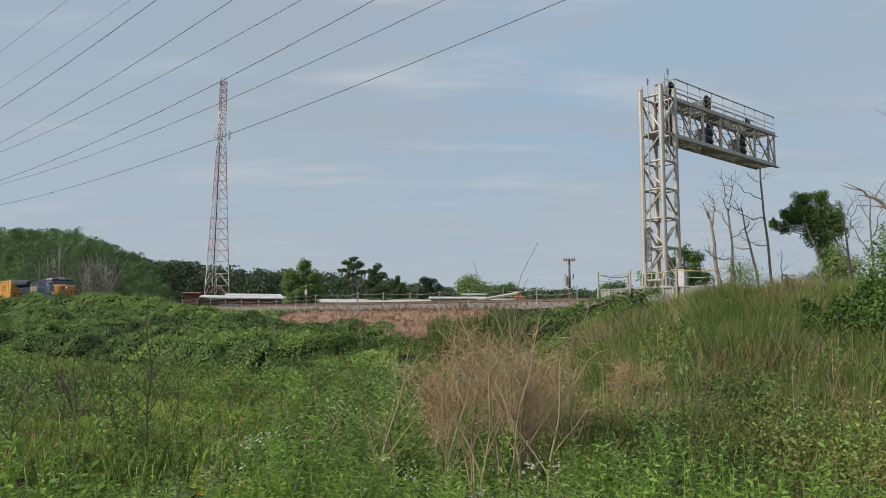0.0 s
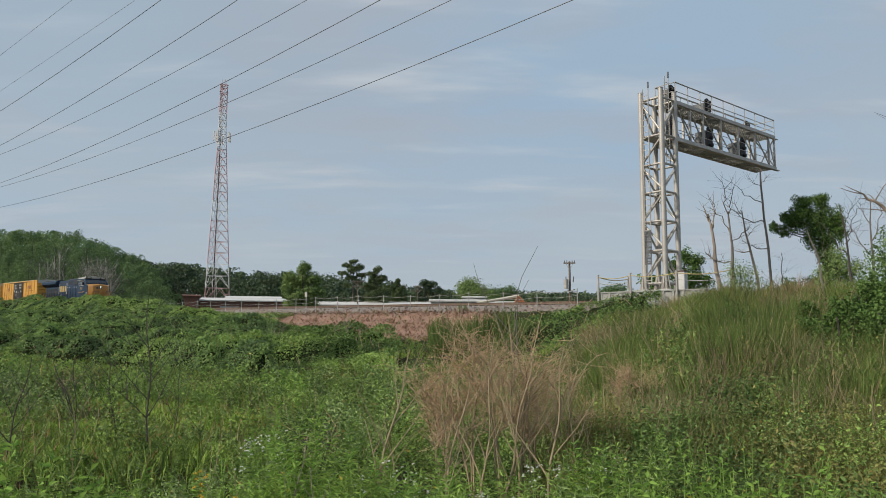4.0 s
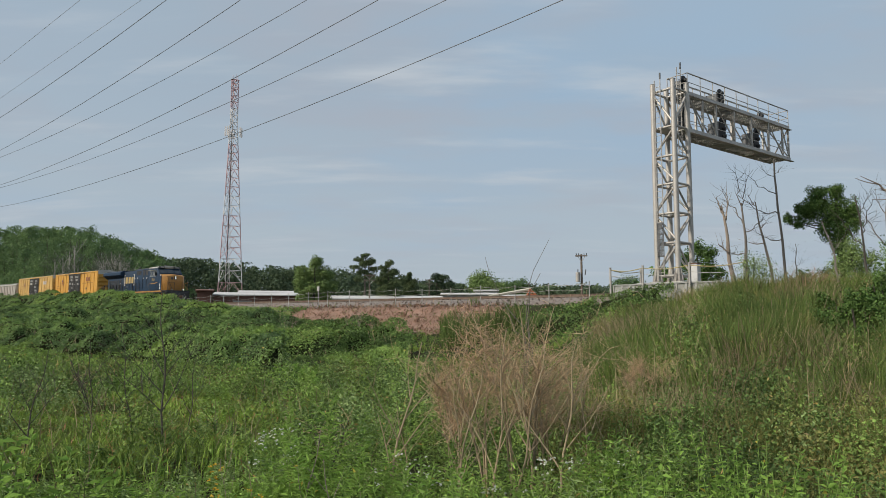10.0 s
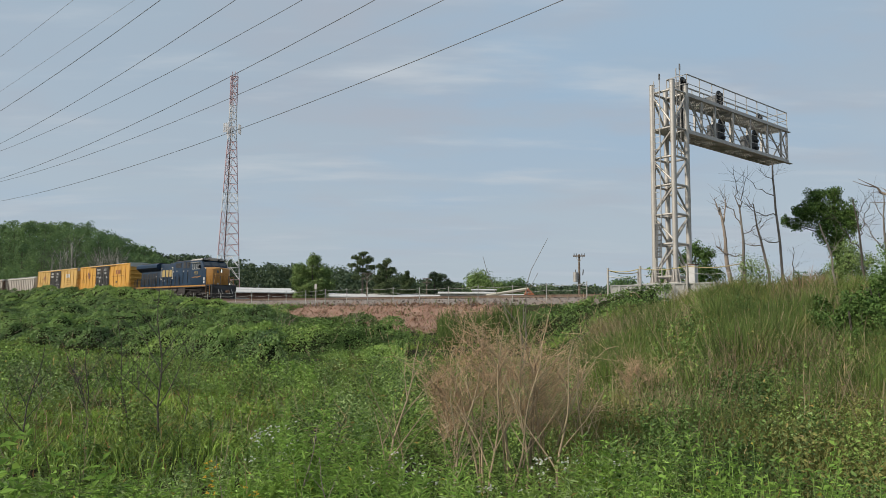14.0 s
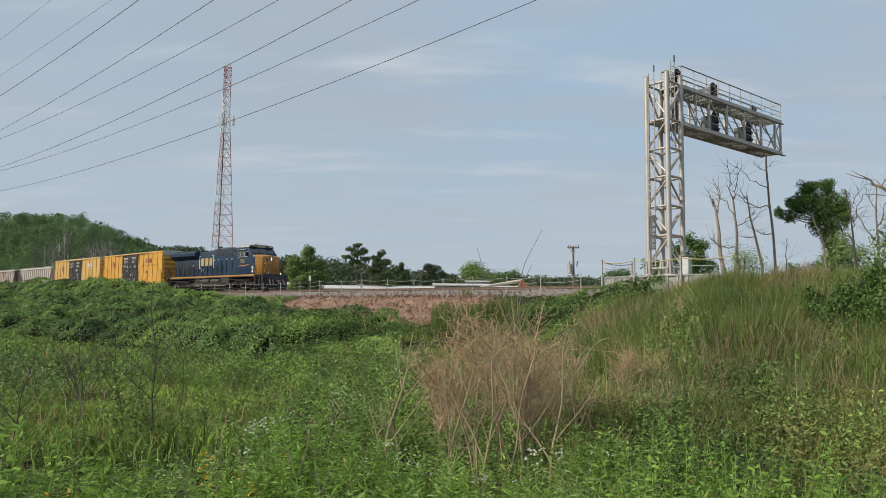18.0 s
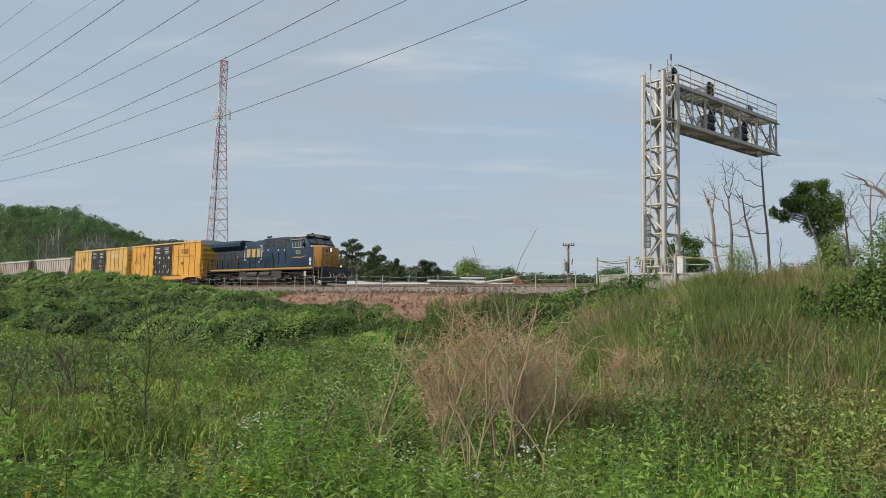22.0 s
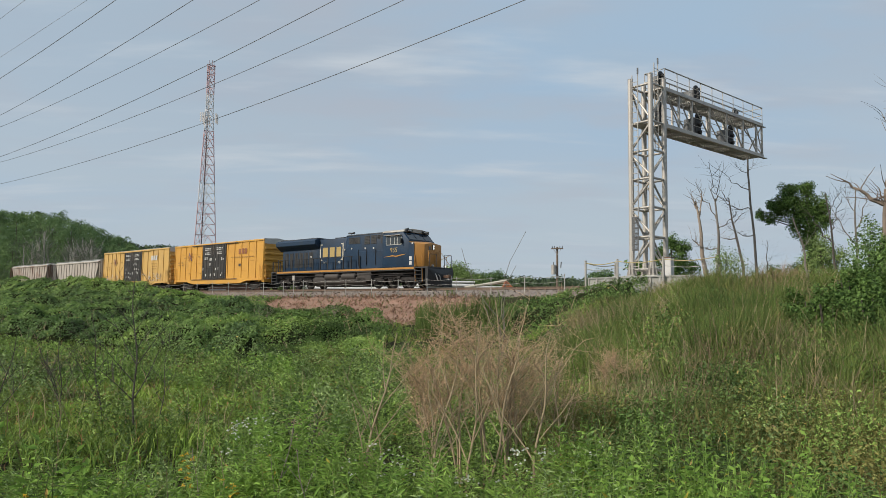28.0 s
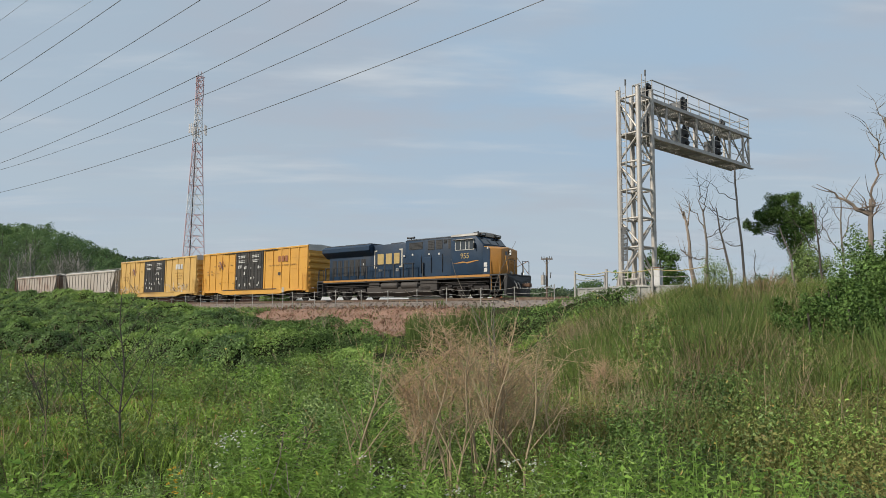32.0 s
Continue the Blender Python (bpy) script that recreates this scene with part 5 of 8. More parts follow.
        for x, sg in ((-2.35, 1), (-1.6, 1), (-20.35, -1), (-21.0, -1)):
            part("step_rail", tubes(((x, y, 0.5), (x - sg * 0.1, y, 2.55), 0.024), n=6), LOCO_ORANGE if sg > 0 else LOCO_GREY, top, "bright step handrail" if sg > 0 else "")
    for x, sg in ((-1.08, 1), (-21.05, -1)):
        for y0, y1 in ((-1.3, -0.5), (0.5, 1.3)):
            er = part("end_rail", tubes(((x, y0, 2.6), (x, y1, 2.6), 0.022), n=5), LOCO_GREY, top)
            for y in (y0, y1):
                part("stanchion", tubes(((x, y, deck), (x, y, 2.6), 0.03), n=5), LOCO_GREY, er)
    # pilot plough
    bm = bmesh.new()
    add(bm, [(-1.0, -1.48, deck - 0.12), (-1.0, 1.48, deck - 0.12), (-0.8, 0, 1.05), (-1.15, -1.48, 0.12), (-1.15, 1.48, 0.12), (-0.72, 0, 0.12), (-1.3, -1.48, deck - 0.12), (-1.3, 1.48, deck - 0.12), (-1.3, -1.48, 0.12), (-1.3, 1.48, 0.12)],
        [(0, 3, 5, 2), (1, 2, 5, 4), (0, 2, 1), (0, 6, 8, 3), (1, 4, 9, 7), (6, 7, 9, 8), (0, 1, 7, 6), (3, 8, 9, 4, 5)])
    part("plough", bm, BLACK, top, "black snow plough pilot")
    for y in (-0.8, -0.45, 0.45, 0.8):
        bm = bmesh.new()
        chain(bm, [(-1.0, y, 1.25), (-0.72, y, 0.85), (-0.62, y * 1.05, 0.62), (-0.7, y * 1.1, 0.95)], 0.03, 6)
        part("air_hose", bm, GALV_DULL, top, "pale air hose")
    coupler(top, -0.75, 1)
    coupler(top, -21.0, -1)
    # fuel tank, reservoirs and boxes between the trucks
    part("fuel_tank", bevelled(made(extrude_x, [(-1.42, 0.95), (-1.42, 0.5), (-1.05, 0.22), (1.05, 0.22), (1.42, 0.5), (1.42, 0.95)], -14.9, -8.0), 0.05, 2), TANK, top, "dusty fuel tank")
    for x0, x1 in ((-13.3, -11.35), (-11.1, -9.2)):
        bm = bmesh.new()
        for y in (-1.26, 1.26):
            tube(bm, (x0 + 0.1, y, 1.03), (x1 - 0.1, y, 1.03), 0.29, n=16)
            tube(bm, (x0, y, 1.03), (x0 + 0.1, y, 1.03), 0.16, 0.29, n=16)
            tube(bm, (x1 - 0.1, y, 1.03), (x1, y, 1.03), 0.29, 0.16, n=16)
        part("air_reservoir", bm, TANK, top, "brown air reservoir", smooth=True)
    part("equipment_box", bevelled(boxes((-14.7, -13.5, -1.4, -0.9, 0.96, 1.4)), 0.03, 1), TANK, top)
    part("equipment_box", bevelled(boxes((-9.1, -7.4, -1.42, -0.9, 0.62, 1.4)), 0.03, 1), TANK, top)
    part("pipe_run", tubes(((-20, -1.44, 1.14), (-2.6, -1.44, 1.14), 0.03), n=5), UNDER, top)
    loco_truck(top, -5.35)
    loco_truck(top, -17.85)
    return top


LOCO = build_locomotive()
BOXCAR_A = build_boxcar(22.33, BOX_YELLOW, True, False, True, "bright yellow high-cube boxcar with black double plug doors")
BOXCAR_B = build_boxcar(40.65, BOX_YELLOW_OLD, False, True, False, "faded yellow boxcar with black doors and spray-painted lower sides")
HOPPER_A = build_hopper(16.6, HOPPER, "pale dusty covered hopper car with ribbed sides", False)
HOPPER_B = build_hopper(17.0, HOPPER_RUST, "rust-stained pale covered hopper car with brown end ladder", True)
TRAIN = ((LOCO, 0.0), (BOXCAR_A, -22.33), (BOXCAR_B, -40.65), (HOPPER_A, -58.05), (HOPPER_B, -75.6))


# ---------- vegetation ----------
RNG = np.random.default_rng(11)
LEAF_WEED = leafy("weed_leaf", (0.310, 0.465, 0.108), (0.105, 0.140, 0.046), (0.396, 0.277, 0.079), 0.008, patch=0.75, spread=0.16)
LEAF_PALE = leafy("pale_weed_leaf", (0.335, 0.445, 0.170), (0.120, 0.172, 0.068), (0.475, 0.328, 0.118), 0.010, patch=0.8, spread=0.16)
LEAF_BRIGHT = leafy("bright_leaf", (0.265, 0.405, 0.082), (0.170, 0.295, 0.062), (0.450, 0.381, 0.069), 0.012, patch=0.8, thin=0.45)
LEAF_VINE = leafy("vine_leaf", (0.225, 0.345, 0.092), (0.070, 0.125, 0.042), (0.436, 0.345, 0.093), 0.004, patch=0.42, spread=0.2, rough=0.5, sheen=0.22)
LEAF_VINE_LIGHT = leafy("light_vine_leaf", (0.270, 0.390, 0.085), (0.190, 0.305, 0.070), (0.475, 0.363, 0.079), 0.005, patch=0.3, spread=0.25, rough=0.5, sheen=0.3)
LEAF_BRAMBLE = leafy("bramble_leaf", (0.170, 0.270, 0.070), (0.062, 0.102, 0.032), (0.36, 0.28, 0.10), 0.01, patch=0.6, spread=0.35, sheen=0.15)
LEAF_OAK = leafy("oak_leaf", (0.066, 0.125, 0.034), (0.108, 0.175, 0.042), patch=0.6, spread=0.45)
LEAF_WOODS = leafy("woodland_leaf", (0.085, 0.148, 0.068), (0.175, 0.262, 0.098), patch=0.055, spread=0.25, thin=0.3)
LEAF_FAR = leafy("far_woodland_leaf", (0.066, 0.100, 0.062), (0.112, 0.152, 0.078), patch=0.05, spread=0.22, thin=0.2)
LEAF_GREY = leafy("grey_twig_haze", (0.125, 0.145, 0.095), (0.10, 0.12, 0.08), patch=0.2, spread=0.3, thin=0.2)
LEAF_LIGHT_TREE = leafy("light_tree_leaf", (0.220, 0.300, 0.098), (0.150, 0.225, 0.075), patch=0.3, spread=0.35)
LEAF_PINE = leafy("pine_needles", (0.082, 0.120, 0.055), (0.118, 0.148, 0.066), patch=0.4, spread=0.35, thin=0.2)
GRASS = leafy("green_grass", (0.200, 0.330, 0.055), (0.085, 0.140, 0.035), (0.554, 0.363, 0.146), 0.06, patch=0.8)
GRASS_SHORT = leafy("short_grass", (0.295, 0.430, 0.076), (0.115, 0.122, 0.045), (0.396, 0.207, 0.099), 0.05, patch=0.6, spread=0.25)
LEAF_OLIVE = leafy("olive_leaf", (0.25, 0.235, 0.078), (0.11, 0.125, 0.042), (0.26, 0.19, 0.10), 0.02, patch=0.6)
GRASS_BANK = leafy("bank_grass_blade", (0.180, 0.245, 0.060), (0.076, 0.106, 0.030), (0.36, 0.28, 0.15), 0.06, patch=0.7, spread=0.3)
GRASS_BROOM = leafy("broom_grass_blade", (0.140, 0.198, 0.054), (0.070, 0.106, 0.031), (0.30, 0.26, 0.12), 0.05, patch=0.6, spread=0.35)
GRASS_DRY = leafy("dry_grass", (0.40, 0.325, 0.20), (0.19, 0.145, 0.085), (0.17, 0.19, 0.07), 0.15, patch=0.5)
GRASS_RED = leafy("reddish_grass", (0.36, 0.215, 0.14), (0.30, 0.20, 0.12), (0.36, 0.30, 0.17), 0.3, patch=0.5)
DEAD_LEAF = leafy("dead_vegetation", (0.36, 0.225, 0.16), (0.26, 0.165, 0.115), (0.17, 0.19, 0.07), 0.08, patch=0.5, thin=0.15)
PETAL = leafy("white_petal", (0.66, 0.67, 0.60), (0.54, 0.55, 0.48), patch=2.0, spread=0.15)
PETAL_YELLOW = leafy("yellow_petal", (0.70, 0.45, 0.06), (0.60, 0.36, 0.05), patch=2.0, spread=0.15)


def unit(v):
    return v / np.maximum(np.linalg.norm(v, axis=-1, keepdims=True), 1e-9)


class Batch:
    """Gathers vertices and triangles of many small pieces for one mesh."""

    def __init__(self):
        self.v, self.t, self.n = [], [], 0

    def put(self, v, t):
        self.v.append(v.reshape(-1, 3).astype(np.float32))
        self.t.append(t.reshape(-1, 3) + self.n)
        self.n += len(self.v[-1])

    def leaves(self, c, along, length, width, up=None, fold=0.25):
        """Folded, pointed leaves from base points c along unit vectors."""
        n = len(c)
        if up is None:
            up = unit(RNG.normal(size=(n, 3)) + np.array([0, 0, 1.5]))
        side = unit(np.cross(along, up))
        nor = np.cross(side, along)
        length, width = np.broadcast_to(length, n)[:, None], np.broadcast_to(width, n)[:, None]
        mid = c + along * length * 0.45
        v = np.stack([c, mid + side * width * 0.5 + nor * width * fold, c + along * length - nor * length * 0.12, mid - side * width * 0.5 + nor * width * fold], 1)
        k = np.arange(n)[:, None] * 4
        self.put(v, np.stack([k + [0, 1, 2], k + [0, 2, 3]], 1))

    def blades(self, root, vec, width, bend=0.25):
        """Tapered, bowed grass blades."""
        n = len(root)
        vec = np.asarray(vec, float)
        h = np.linalg.norm(vec, axis=1, keepdims=True)
        side = unit(np.stack([RNG.normal(size=n), RNG.normal(size=n), np.zeros(n)], 1))
        out = unit(np.stack([RNG.normal(size=n), RNG.normal(size=n), np.zeros(n)], 1))
        width = np.broadcast_to(width, n)[:, None]
        mid = root + vec * 0.55
        tip = root + vec + out * h * bend - np.array([0, 0, 1]) * h * bend * 0.35
        v = np.stack([root - side * width * 0.5, root + side * width * 0.5, mid - side * width * 0.4, mid + side * width * 0.4, tip], 1)
        k = np.arange(n)[:, None] * 5
        self.put(v, np.stack([k + [0, 1, 3], k + [0, 3, 2], k + [2, 3, 4]], 1))

    def stems(self, pts, r0, r1):
        """Three-sided tapering stems through pts (n, k, 3)."""
        n, k, _ = pts.shape
        d = unit(pts[:, -1] - pts[:, 0])
        a = unit(np.cross(d, np.array([0.31, 0.17, 0.93]) + RNG.normal(size=(n, 3)) * 0.1))
        b = np.cross(d, a)
        r = np.broadcast_to(r0, n)[:, None] + (np.broadcast_to(r1, n) - np.broadcast_to(r0, n))[:, None] * np.linspace(0, 1, k)[None]
        ring = []
        for j in range(3):
            c, s = math.cos(j * 2.0944), math.sin(j * 2.0944)
            ring.append(pts + (a * c + b * s)[:, None] * r[..., None])
        v = np.stack(ring, 2)
        base = (np.arange(n) * k * 3)[:, None, None, None]
        lev = (np.arange(k - 1) * 3)[None, :, None, None]
        j = np.arange(3)
        quad = np.stack([np.stack([j, (j + 1) % 3, 3 + (j + 1) % 3], -1), np.stack([j, 3 + (j + 1) % 3, 3 + j], -1)], 1).reshape(-1, 3)
        self.put(v, base + lev + quad[None, None])

    def mesh(self, name, material, parent=None):
        return tri_mesh(name, np.concatenate(self.v), np.concatenate(self.t), material, parent)


def stuff(batch, name, material, label, category):
    return tagged(batch.mesh(name, material), label, category, kind="stuff")


def scatter(n, az0, az1, d0, d1, power=1.0):
    """Points on the ground between two bearings; power bends the spread over distance (2: even over area)."""
    az = RNG.uniform(az0, az1, n)
    d = (d0 ** power + (d1 ** power - d0 ** power) * RNG.random(n)) ** (1 / power)
    x, y = d * np.sin(np.radians(az)), d * np.cos(np.radians(az))
    return np.stack([x, y, ground(x, y)], 1), az, d


def clumps(n, per, radius, az0, az1, d0, d1, power=1.0):
    """Points gathered round n centres; gives points, each one's centre number, and its distance."""
    c, _, d = scatter(n, az0, az1, d0, d1, power)
    k = np.repeat(np.arange(n), per)
    r = np.broadcast_to(radius, n)[k]
    p = c[k].copy()
    p[:, :2] += RNG.normal(size=(len(k), 2)) * r[:, None]
    p[:, 2] = ground(p[:, 0], p[:, 1])
    return p, k, np.hypot(p[:, 0], p[:, 1]), c


def to_su(p):
    return p[:, 0] * DIR.x + (p[:, 1] - ORIGIN.y) * DIR.y, p[:, 0] * FAR.x + (p[:, 1] - ORIGIN.y) * FAR.y


def patchy(p, scale, seed):
    """A cheap smooth field from -1 to 1."""
    x, y = p[:, 0] * scale + seed * 3.7, p[:, 1] * scale + seed * 1.9
    return (np.sin(x + 1.7 * np.sin(y * 0.7)) + np.sin(y * 1.3 + 1.1 * np.sin(x * 0.9)) + 0.7 * np.sin(2.3 * x - 1.9 * y)) / 2.7


def weeds(stem_b, leaf_b, root, height, count, length, width, lean=0.12, low=0.15, rise=(0.1, 0.9), r=0.004, out=None):
    """Upright leafy stalks; out: how each one leans away from its plant's middle."""
    n = len(root)
    tilt = RNG.normal(size=(n, 2)) * lean + (0 if out is None else out)
    lean_v = np.concatenate([tilt, np.ones((n, 1))], 1) * height[:, None]
    mid = root + lean_v * 0.5 + np.concatenate([RNG.normal(size=(n, 2)) * 0.03, np.zeros((n, 1))], 1)
    if stem_b is not None:
        stem_b.stems(np.stack([root, mid, root + lean_v], 1), r, r * 0.4)
    f = low + (1 - low) * (np.arange(count)[None] + RNG.random((n, count))) / count
    ang = np.arange(count)[None] * 2.4 + RNG.uniform(0, 6.28, (n, 1)) + RNG.normal(size=(n, count)) * 0.3
    el = RNG.uniform(rise[0], rise[1], (n, count)) + 0.35 * (f - 0.5)
    along = np.stack([np.cos(ang) * np.cos(el), np.sin(ang) * np.cos(el), np.sin(el)], -1).reshape(-1, 3)
    c = (root[:, None] + lean_v[:, None] * f[..., None]).reshape(-1, 3)
    size = (RNG.uniform(0.65, 1.15, (n, count)) * (1.15 - 0.55 * f)).reshape(-1)
    L = np.repeat(np.broadcast_to(length, n), count) * size
    leaf_b.leaves(c, along, L, L * width)


def bush(batch, c, r, h, n, size):
    """A small leafy hump."""
    v = unit(RNG.normal(size=(n, 3)))
    v[:, 2] = np.abs(v[:, 2])
    ph = RNG.uniform(0, 6.28, 3)
    lump = 1 + 0.28 * np.sin(v[:, 0] * 5 + ph[0]) * np.sin(v[:, 1] * 5 + ph[1]) + 0.2 * np.sin(v[:, 2] * 8 + v[:, 0] * 6 + ph[2])
    q = c + v * lump[:, None] * np.array([r, r, h]) * RNG.uniform(0.6, 1.05, (n, 1))
    s = size * RNG.uniform(0.7, 1.3, n)
    batch.leaves(q, unit(np.cross(v + RNG.normal(size=(n, 3)) * 0.7, RNG.normal(size=(n, 3))) - [0, 0, 0.15]), s, s * 0.5, unit(v + RNG.normal(size=(n, 3)) * 0.6))


# --- vine-covered bank on the near side of the track ---
FIELD_S, FIELD_U, FIELD_STEP = -165.0, -28.0, 0.12


def hump_field(seed):
    """Three sizes of overlapping leafy humps on a plan grid along and across the track, with creases between them."""
    rng = np.random.default_rng(seed)
    ns, nu = int(200 / FIELD_STEP), int(26 / FIELD_STEP)
    total = np.zeros((ns, nu))
    for count, r0, r1, tall0, tall1, long in ((520, 1.5, 3.4, 0.38, 0.66, 1.7), (3000, 0.55, 1.2, 0.60, 1.0, 1.9), (22000, 0.20, 0.46, 0.45, 0.75, 1.5)):
        layer = np.zeros((ns, nu))
        cs, cu = rng.uniform(0, 200, count), rng.uniform(0, 26, count)
        rr = rng.uniform(r0, r1, count)
        hh = rr * rng.uniform(tall0, tall1, count)
        turn = rng.normal(0.6, 0.5, count)
        stretch = rng.uniform(1.0, long, count)
        for s0, u0, r, h, a, k in zip(cs, cu, rr, hh, turn, stretch):
            reach = r * k
            i0, i1 = max(0, int((s0 - reach) / FIELD_STEP)), min(ns, int((s0 + reach) / FIELD_STEP) + 2)
            j0, j1 = max(0, int((u0 - reach) / FIELD_STEP)), min(nu, int((u0 + reach) / FIELD_STEP) + 2)
            ds = (np.arange(i0, i1) * FIELD_STEP - s0)[:, None]
            du = (np.arange(j0, j1) * FIELD_STEP - u0)[None]
            x, y = ds * math.cos(a) + du * math.sin(a), -ds * math.sin(a) + du * math.cos(a)
            q = 1 - (x / (r * k)) ** 2 - (y / r) ** 2
            np.maximum(layer[i0:i1, j0:j1], h * np.sqrt(np.maximum(q, 0)), out=layer[i0:i1, j0:j1])
        total += layer
    return total


HUMPS = hump_field(23)


def vine_cover(p):
    """Depth of the vine mat over the ground at points p."""
    s, u = to_su(p)
    az = np.degrees(np.arctan2(p[:, 0], p[:, 1]))
    fi = np.clip((s - FIELD_S) / FIELD_STEP, 0, HUMPS.shape[0] - 1.01)
    fj = np.clip((u - FIELD_U) / FIELD_STEP, 0, HUMPS.shape[1] - 1.01)
    i, j = fi.astype(int), fj.astype(int)
    a, b = fi - i, fj - j
    h = (HUMPS[i, j] * (1 - a) + HUMPS[i + 1, j] * a) * (1 - b) + (HUMPS[i, j + 1] * (1 - a) + HUMPS[i + 1, j + 1] * a) * b
    h *= np.interp(az, [-40, -24, -14.5, -12.5, 3, 7], [1.0, 1.0, 0.9, 0.62, 0.55, 0.45])
    # it thins out towards its foot
    foot = np.where(az < -13.4, -24.5, np.where(az < 5, -18.5, -15.0)) + 1.2 * patchy(p, 0.8, 5)
    h *= np.clip((u - foot) / 2.0, 0.12, 1.0) ** 0.5
    # the mat lies low beside the ballast where the track is open to view
    shoulder = np.interp(az, [-40, -25, -22, -20.5, -18], [1.0, 0.9, 0.62, 0.30, 0.18])
    h *= np.where(u > -9, 1 + (shoulder - 1) * np.clip((u + 9) / 3.4, 0, 1), 1.0)
    ridge = np.interp(az, [-40, -25, -22, -20, -17, -13, -11.5, 6, 8, 16, 18], [1.15, 0.95, 0.55, 0.12, 0.05, 0.05, 0.05, 0.1, 0.2, 0.2, 0.1]) * np.exp(-((u + 5.6) / 2.6) ** 2)
    return h - 0.2 + ridge


def vine_area(p):
    s, u = to_su(p)
    az = np.degrees(np.arctan2(p[:, 0], p[:, 1]))
    wob = patchy(p, 0.8, 5)
    left = (az < -12.8 + 1.2 * wob) & (u > -24.5 + 1.5 * wob) & (u < -3.7)
    toe = (az >= -14) & (az < -3.5 + wob) & (u > -18.5 + wob) & (u < -10.6 + 1.2 * wob)
    mid = (az > 5.4 + 0.6 * wob) & (az < 17.5) & (u > -15 + 2.0 * wob) & (u < -3.6) & ~((az > 11.5) & (u > -8.2))
    return left | toe | mid


def build_vines():
    dark, light, stem = Batch(), Batch(), Batch()
    p = np.concatenate([scatter(1050000, -36, -3, 30, 150, 0.6)[0], scatter(110000, -14, 18, 24, 50, 1.2)[0]])
    p = p[vine_area(p)]
    s, u = to_su(p)
    e = 0.14
    z0 = ground(p[:, 0], p[:, 1]) + vine_cover(p)
    px, py = p + [e, 0, 0], p + [0, e, 0]
    cx, cy, cz = vine_cover(px), vine_cover(py), vine_cover(p)
    nx = (ground(px[:, 0], px[:, 1]) + cx - z0) / e
    ny = (ground(py[:, 0], py[:, 1]) + cy - z0) / e
    # leaves crowd on the swells and thin out in the hollows
    swell = 4 * cz - sum(vine_cover(p + np.array(o)) for o in ([0.5, 0, 0], [-0.5, 0, 0], [0, 0.5, 0], [0, -0.5, 0]))
    lush = RNG.random(len(p)) < np.clip(0.60 + swell * 0.25, 0.16, 1.0)
    p, z0, nx, ny = p[lush], z0[lush], nx[lush], ny[lush]
    # steep sides carry as many leaves as their slope is long
    steep = np.hypot(nx, ny)
    more = np.nonzero(RNG.random(len(p)) < np.clip(steep * 0.45 - 0.2, 0, 0.85))[0]
    shift = RNG.uniform(-0.12, 0.12, len(more))
    q = p[more].copy()
    k = np.maximum(steep[more], 0.3)
    q[:, 0] += nx[more] / k * shift
    q[:, 1] += ny[more] / k * shift
    p, nx, ny = np.concatenate([p, q]), np.concatenate([nx, nx[more]]), np.concatenate([ny, ny[more]])
    z0 = np.concatenate([z0, z0[more] + k * shift])
    nor = unit(np.stack([-nx, -ny, np.ones(len(p))], 1))
    d = np.hypot(p[:, 0], p[:, 1])
    c = p.copy()
    c[:, 2] = z0
    c += nor * (RNG.normal(size=(len(p), 1)) * 0.07 - 0.12 * RNG.random((len(p), 1)) ** 2)
    up = unit(nor * 1.2 + [0, 0, 0.35] + RNG.normal(size=(len(p), 3)) * 0.6)
    along = unit(np.cross(up, RNG.normal(size=(len(p), 3))) - np.array([0, 0, 0.35]))
    size = (0.050 + 0.0011 * d) * RNG.uniform(0.7, 1.35, len(p))
    bright = (patchy(p, 0.20, 2) + 0.35 * patchy(p, 0.6, 8) + RNG.normal(size=len(p)) * 0.12) > np.where(np.degrees(np.arctan2(p[:, 0], p[:, 1])) > -13.2, 0.75, 0.20)
    toe = np.degrees(np.arctan2(p[:, 0], p[:, 1])) > -13.2
    low = Batch()
    for sel, bt in ((toe & ~bright, low), (~toe & ~bright, dark)):
        bt.leaves(c[sel], along[sel], size[sel], size[sel] * 0.85, up[sel])
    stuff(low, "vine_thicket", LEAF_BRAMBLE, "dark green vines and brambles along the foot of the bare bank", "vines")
    light.leaves(c[bright], along[bright], size[bright], size[bright] * 0.85, up[bright])
    stuff(dark, "vine_thicket", LEAF_VINE, "dense dark green vines smothering the railway embankment", "vines")
    stuff(light, "vine_thicket", LEAF_VINE_LIGHT, "lighter green vine patches on the railway embankment", "vines")
    # added near-black sheet under the leaves: painted shade for gaps and creases
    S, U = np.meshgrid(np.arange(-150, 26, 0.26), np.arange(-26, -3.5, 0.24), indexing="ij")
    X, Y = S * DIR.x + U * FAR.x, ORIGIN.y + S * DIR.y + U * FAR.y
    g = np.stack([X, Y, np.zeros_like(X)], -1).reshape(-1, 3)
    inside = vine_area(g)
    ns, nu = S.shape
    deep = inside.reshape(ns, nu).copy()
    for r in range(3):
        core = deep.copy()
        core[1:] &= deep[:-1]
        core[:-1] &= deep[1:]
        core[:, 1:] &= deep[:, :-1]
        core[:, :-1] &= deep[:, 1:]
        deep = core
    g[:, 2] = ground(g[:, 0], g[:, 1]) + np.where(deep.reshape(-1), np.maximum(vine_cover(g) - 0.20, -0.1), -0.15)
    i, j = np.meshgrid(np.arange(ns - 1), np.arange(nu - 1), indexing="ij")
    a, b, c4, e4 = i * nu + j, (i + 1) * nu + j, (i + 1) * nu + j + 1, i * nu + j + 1
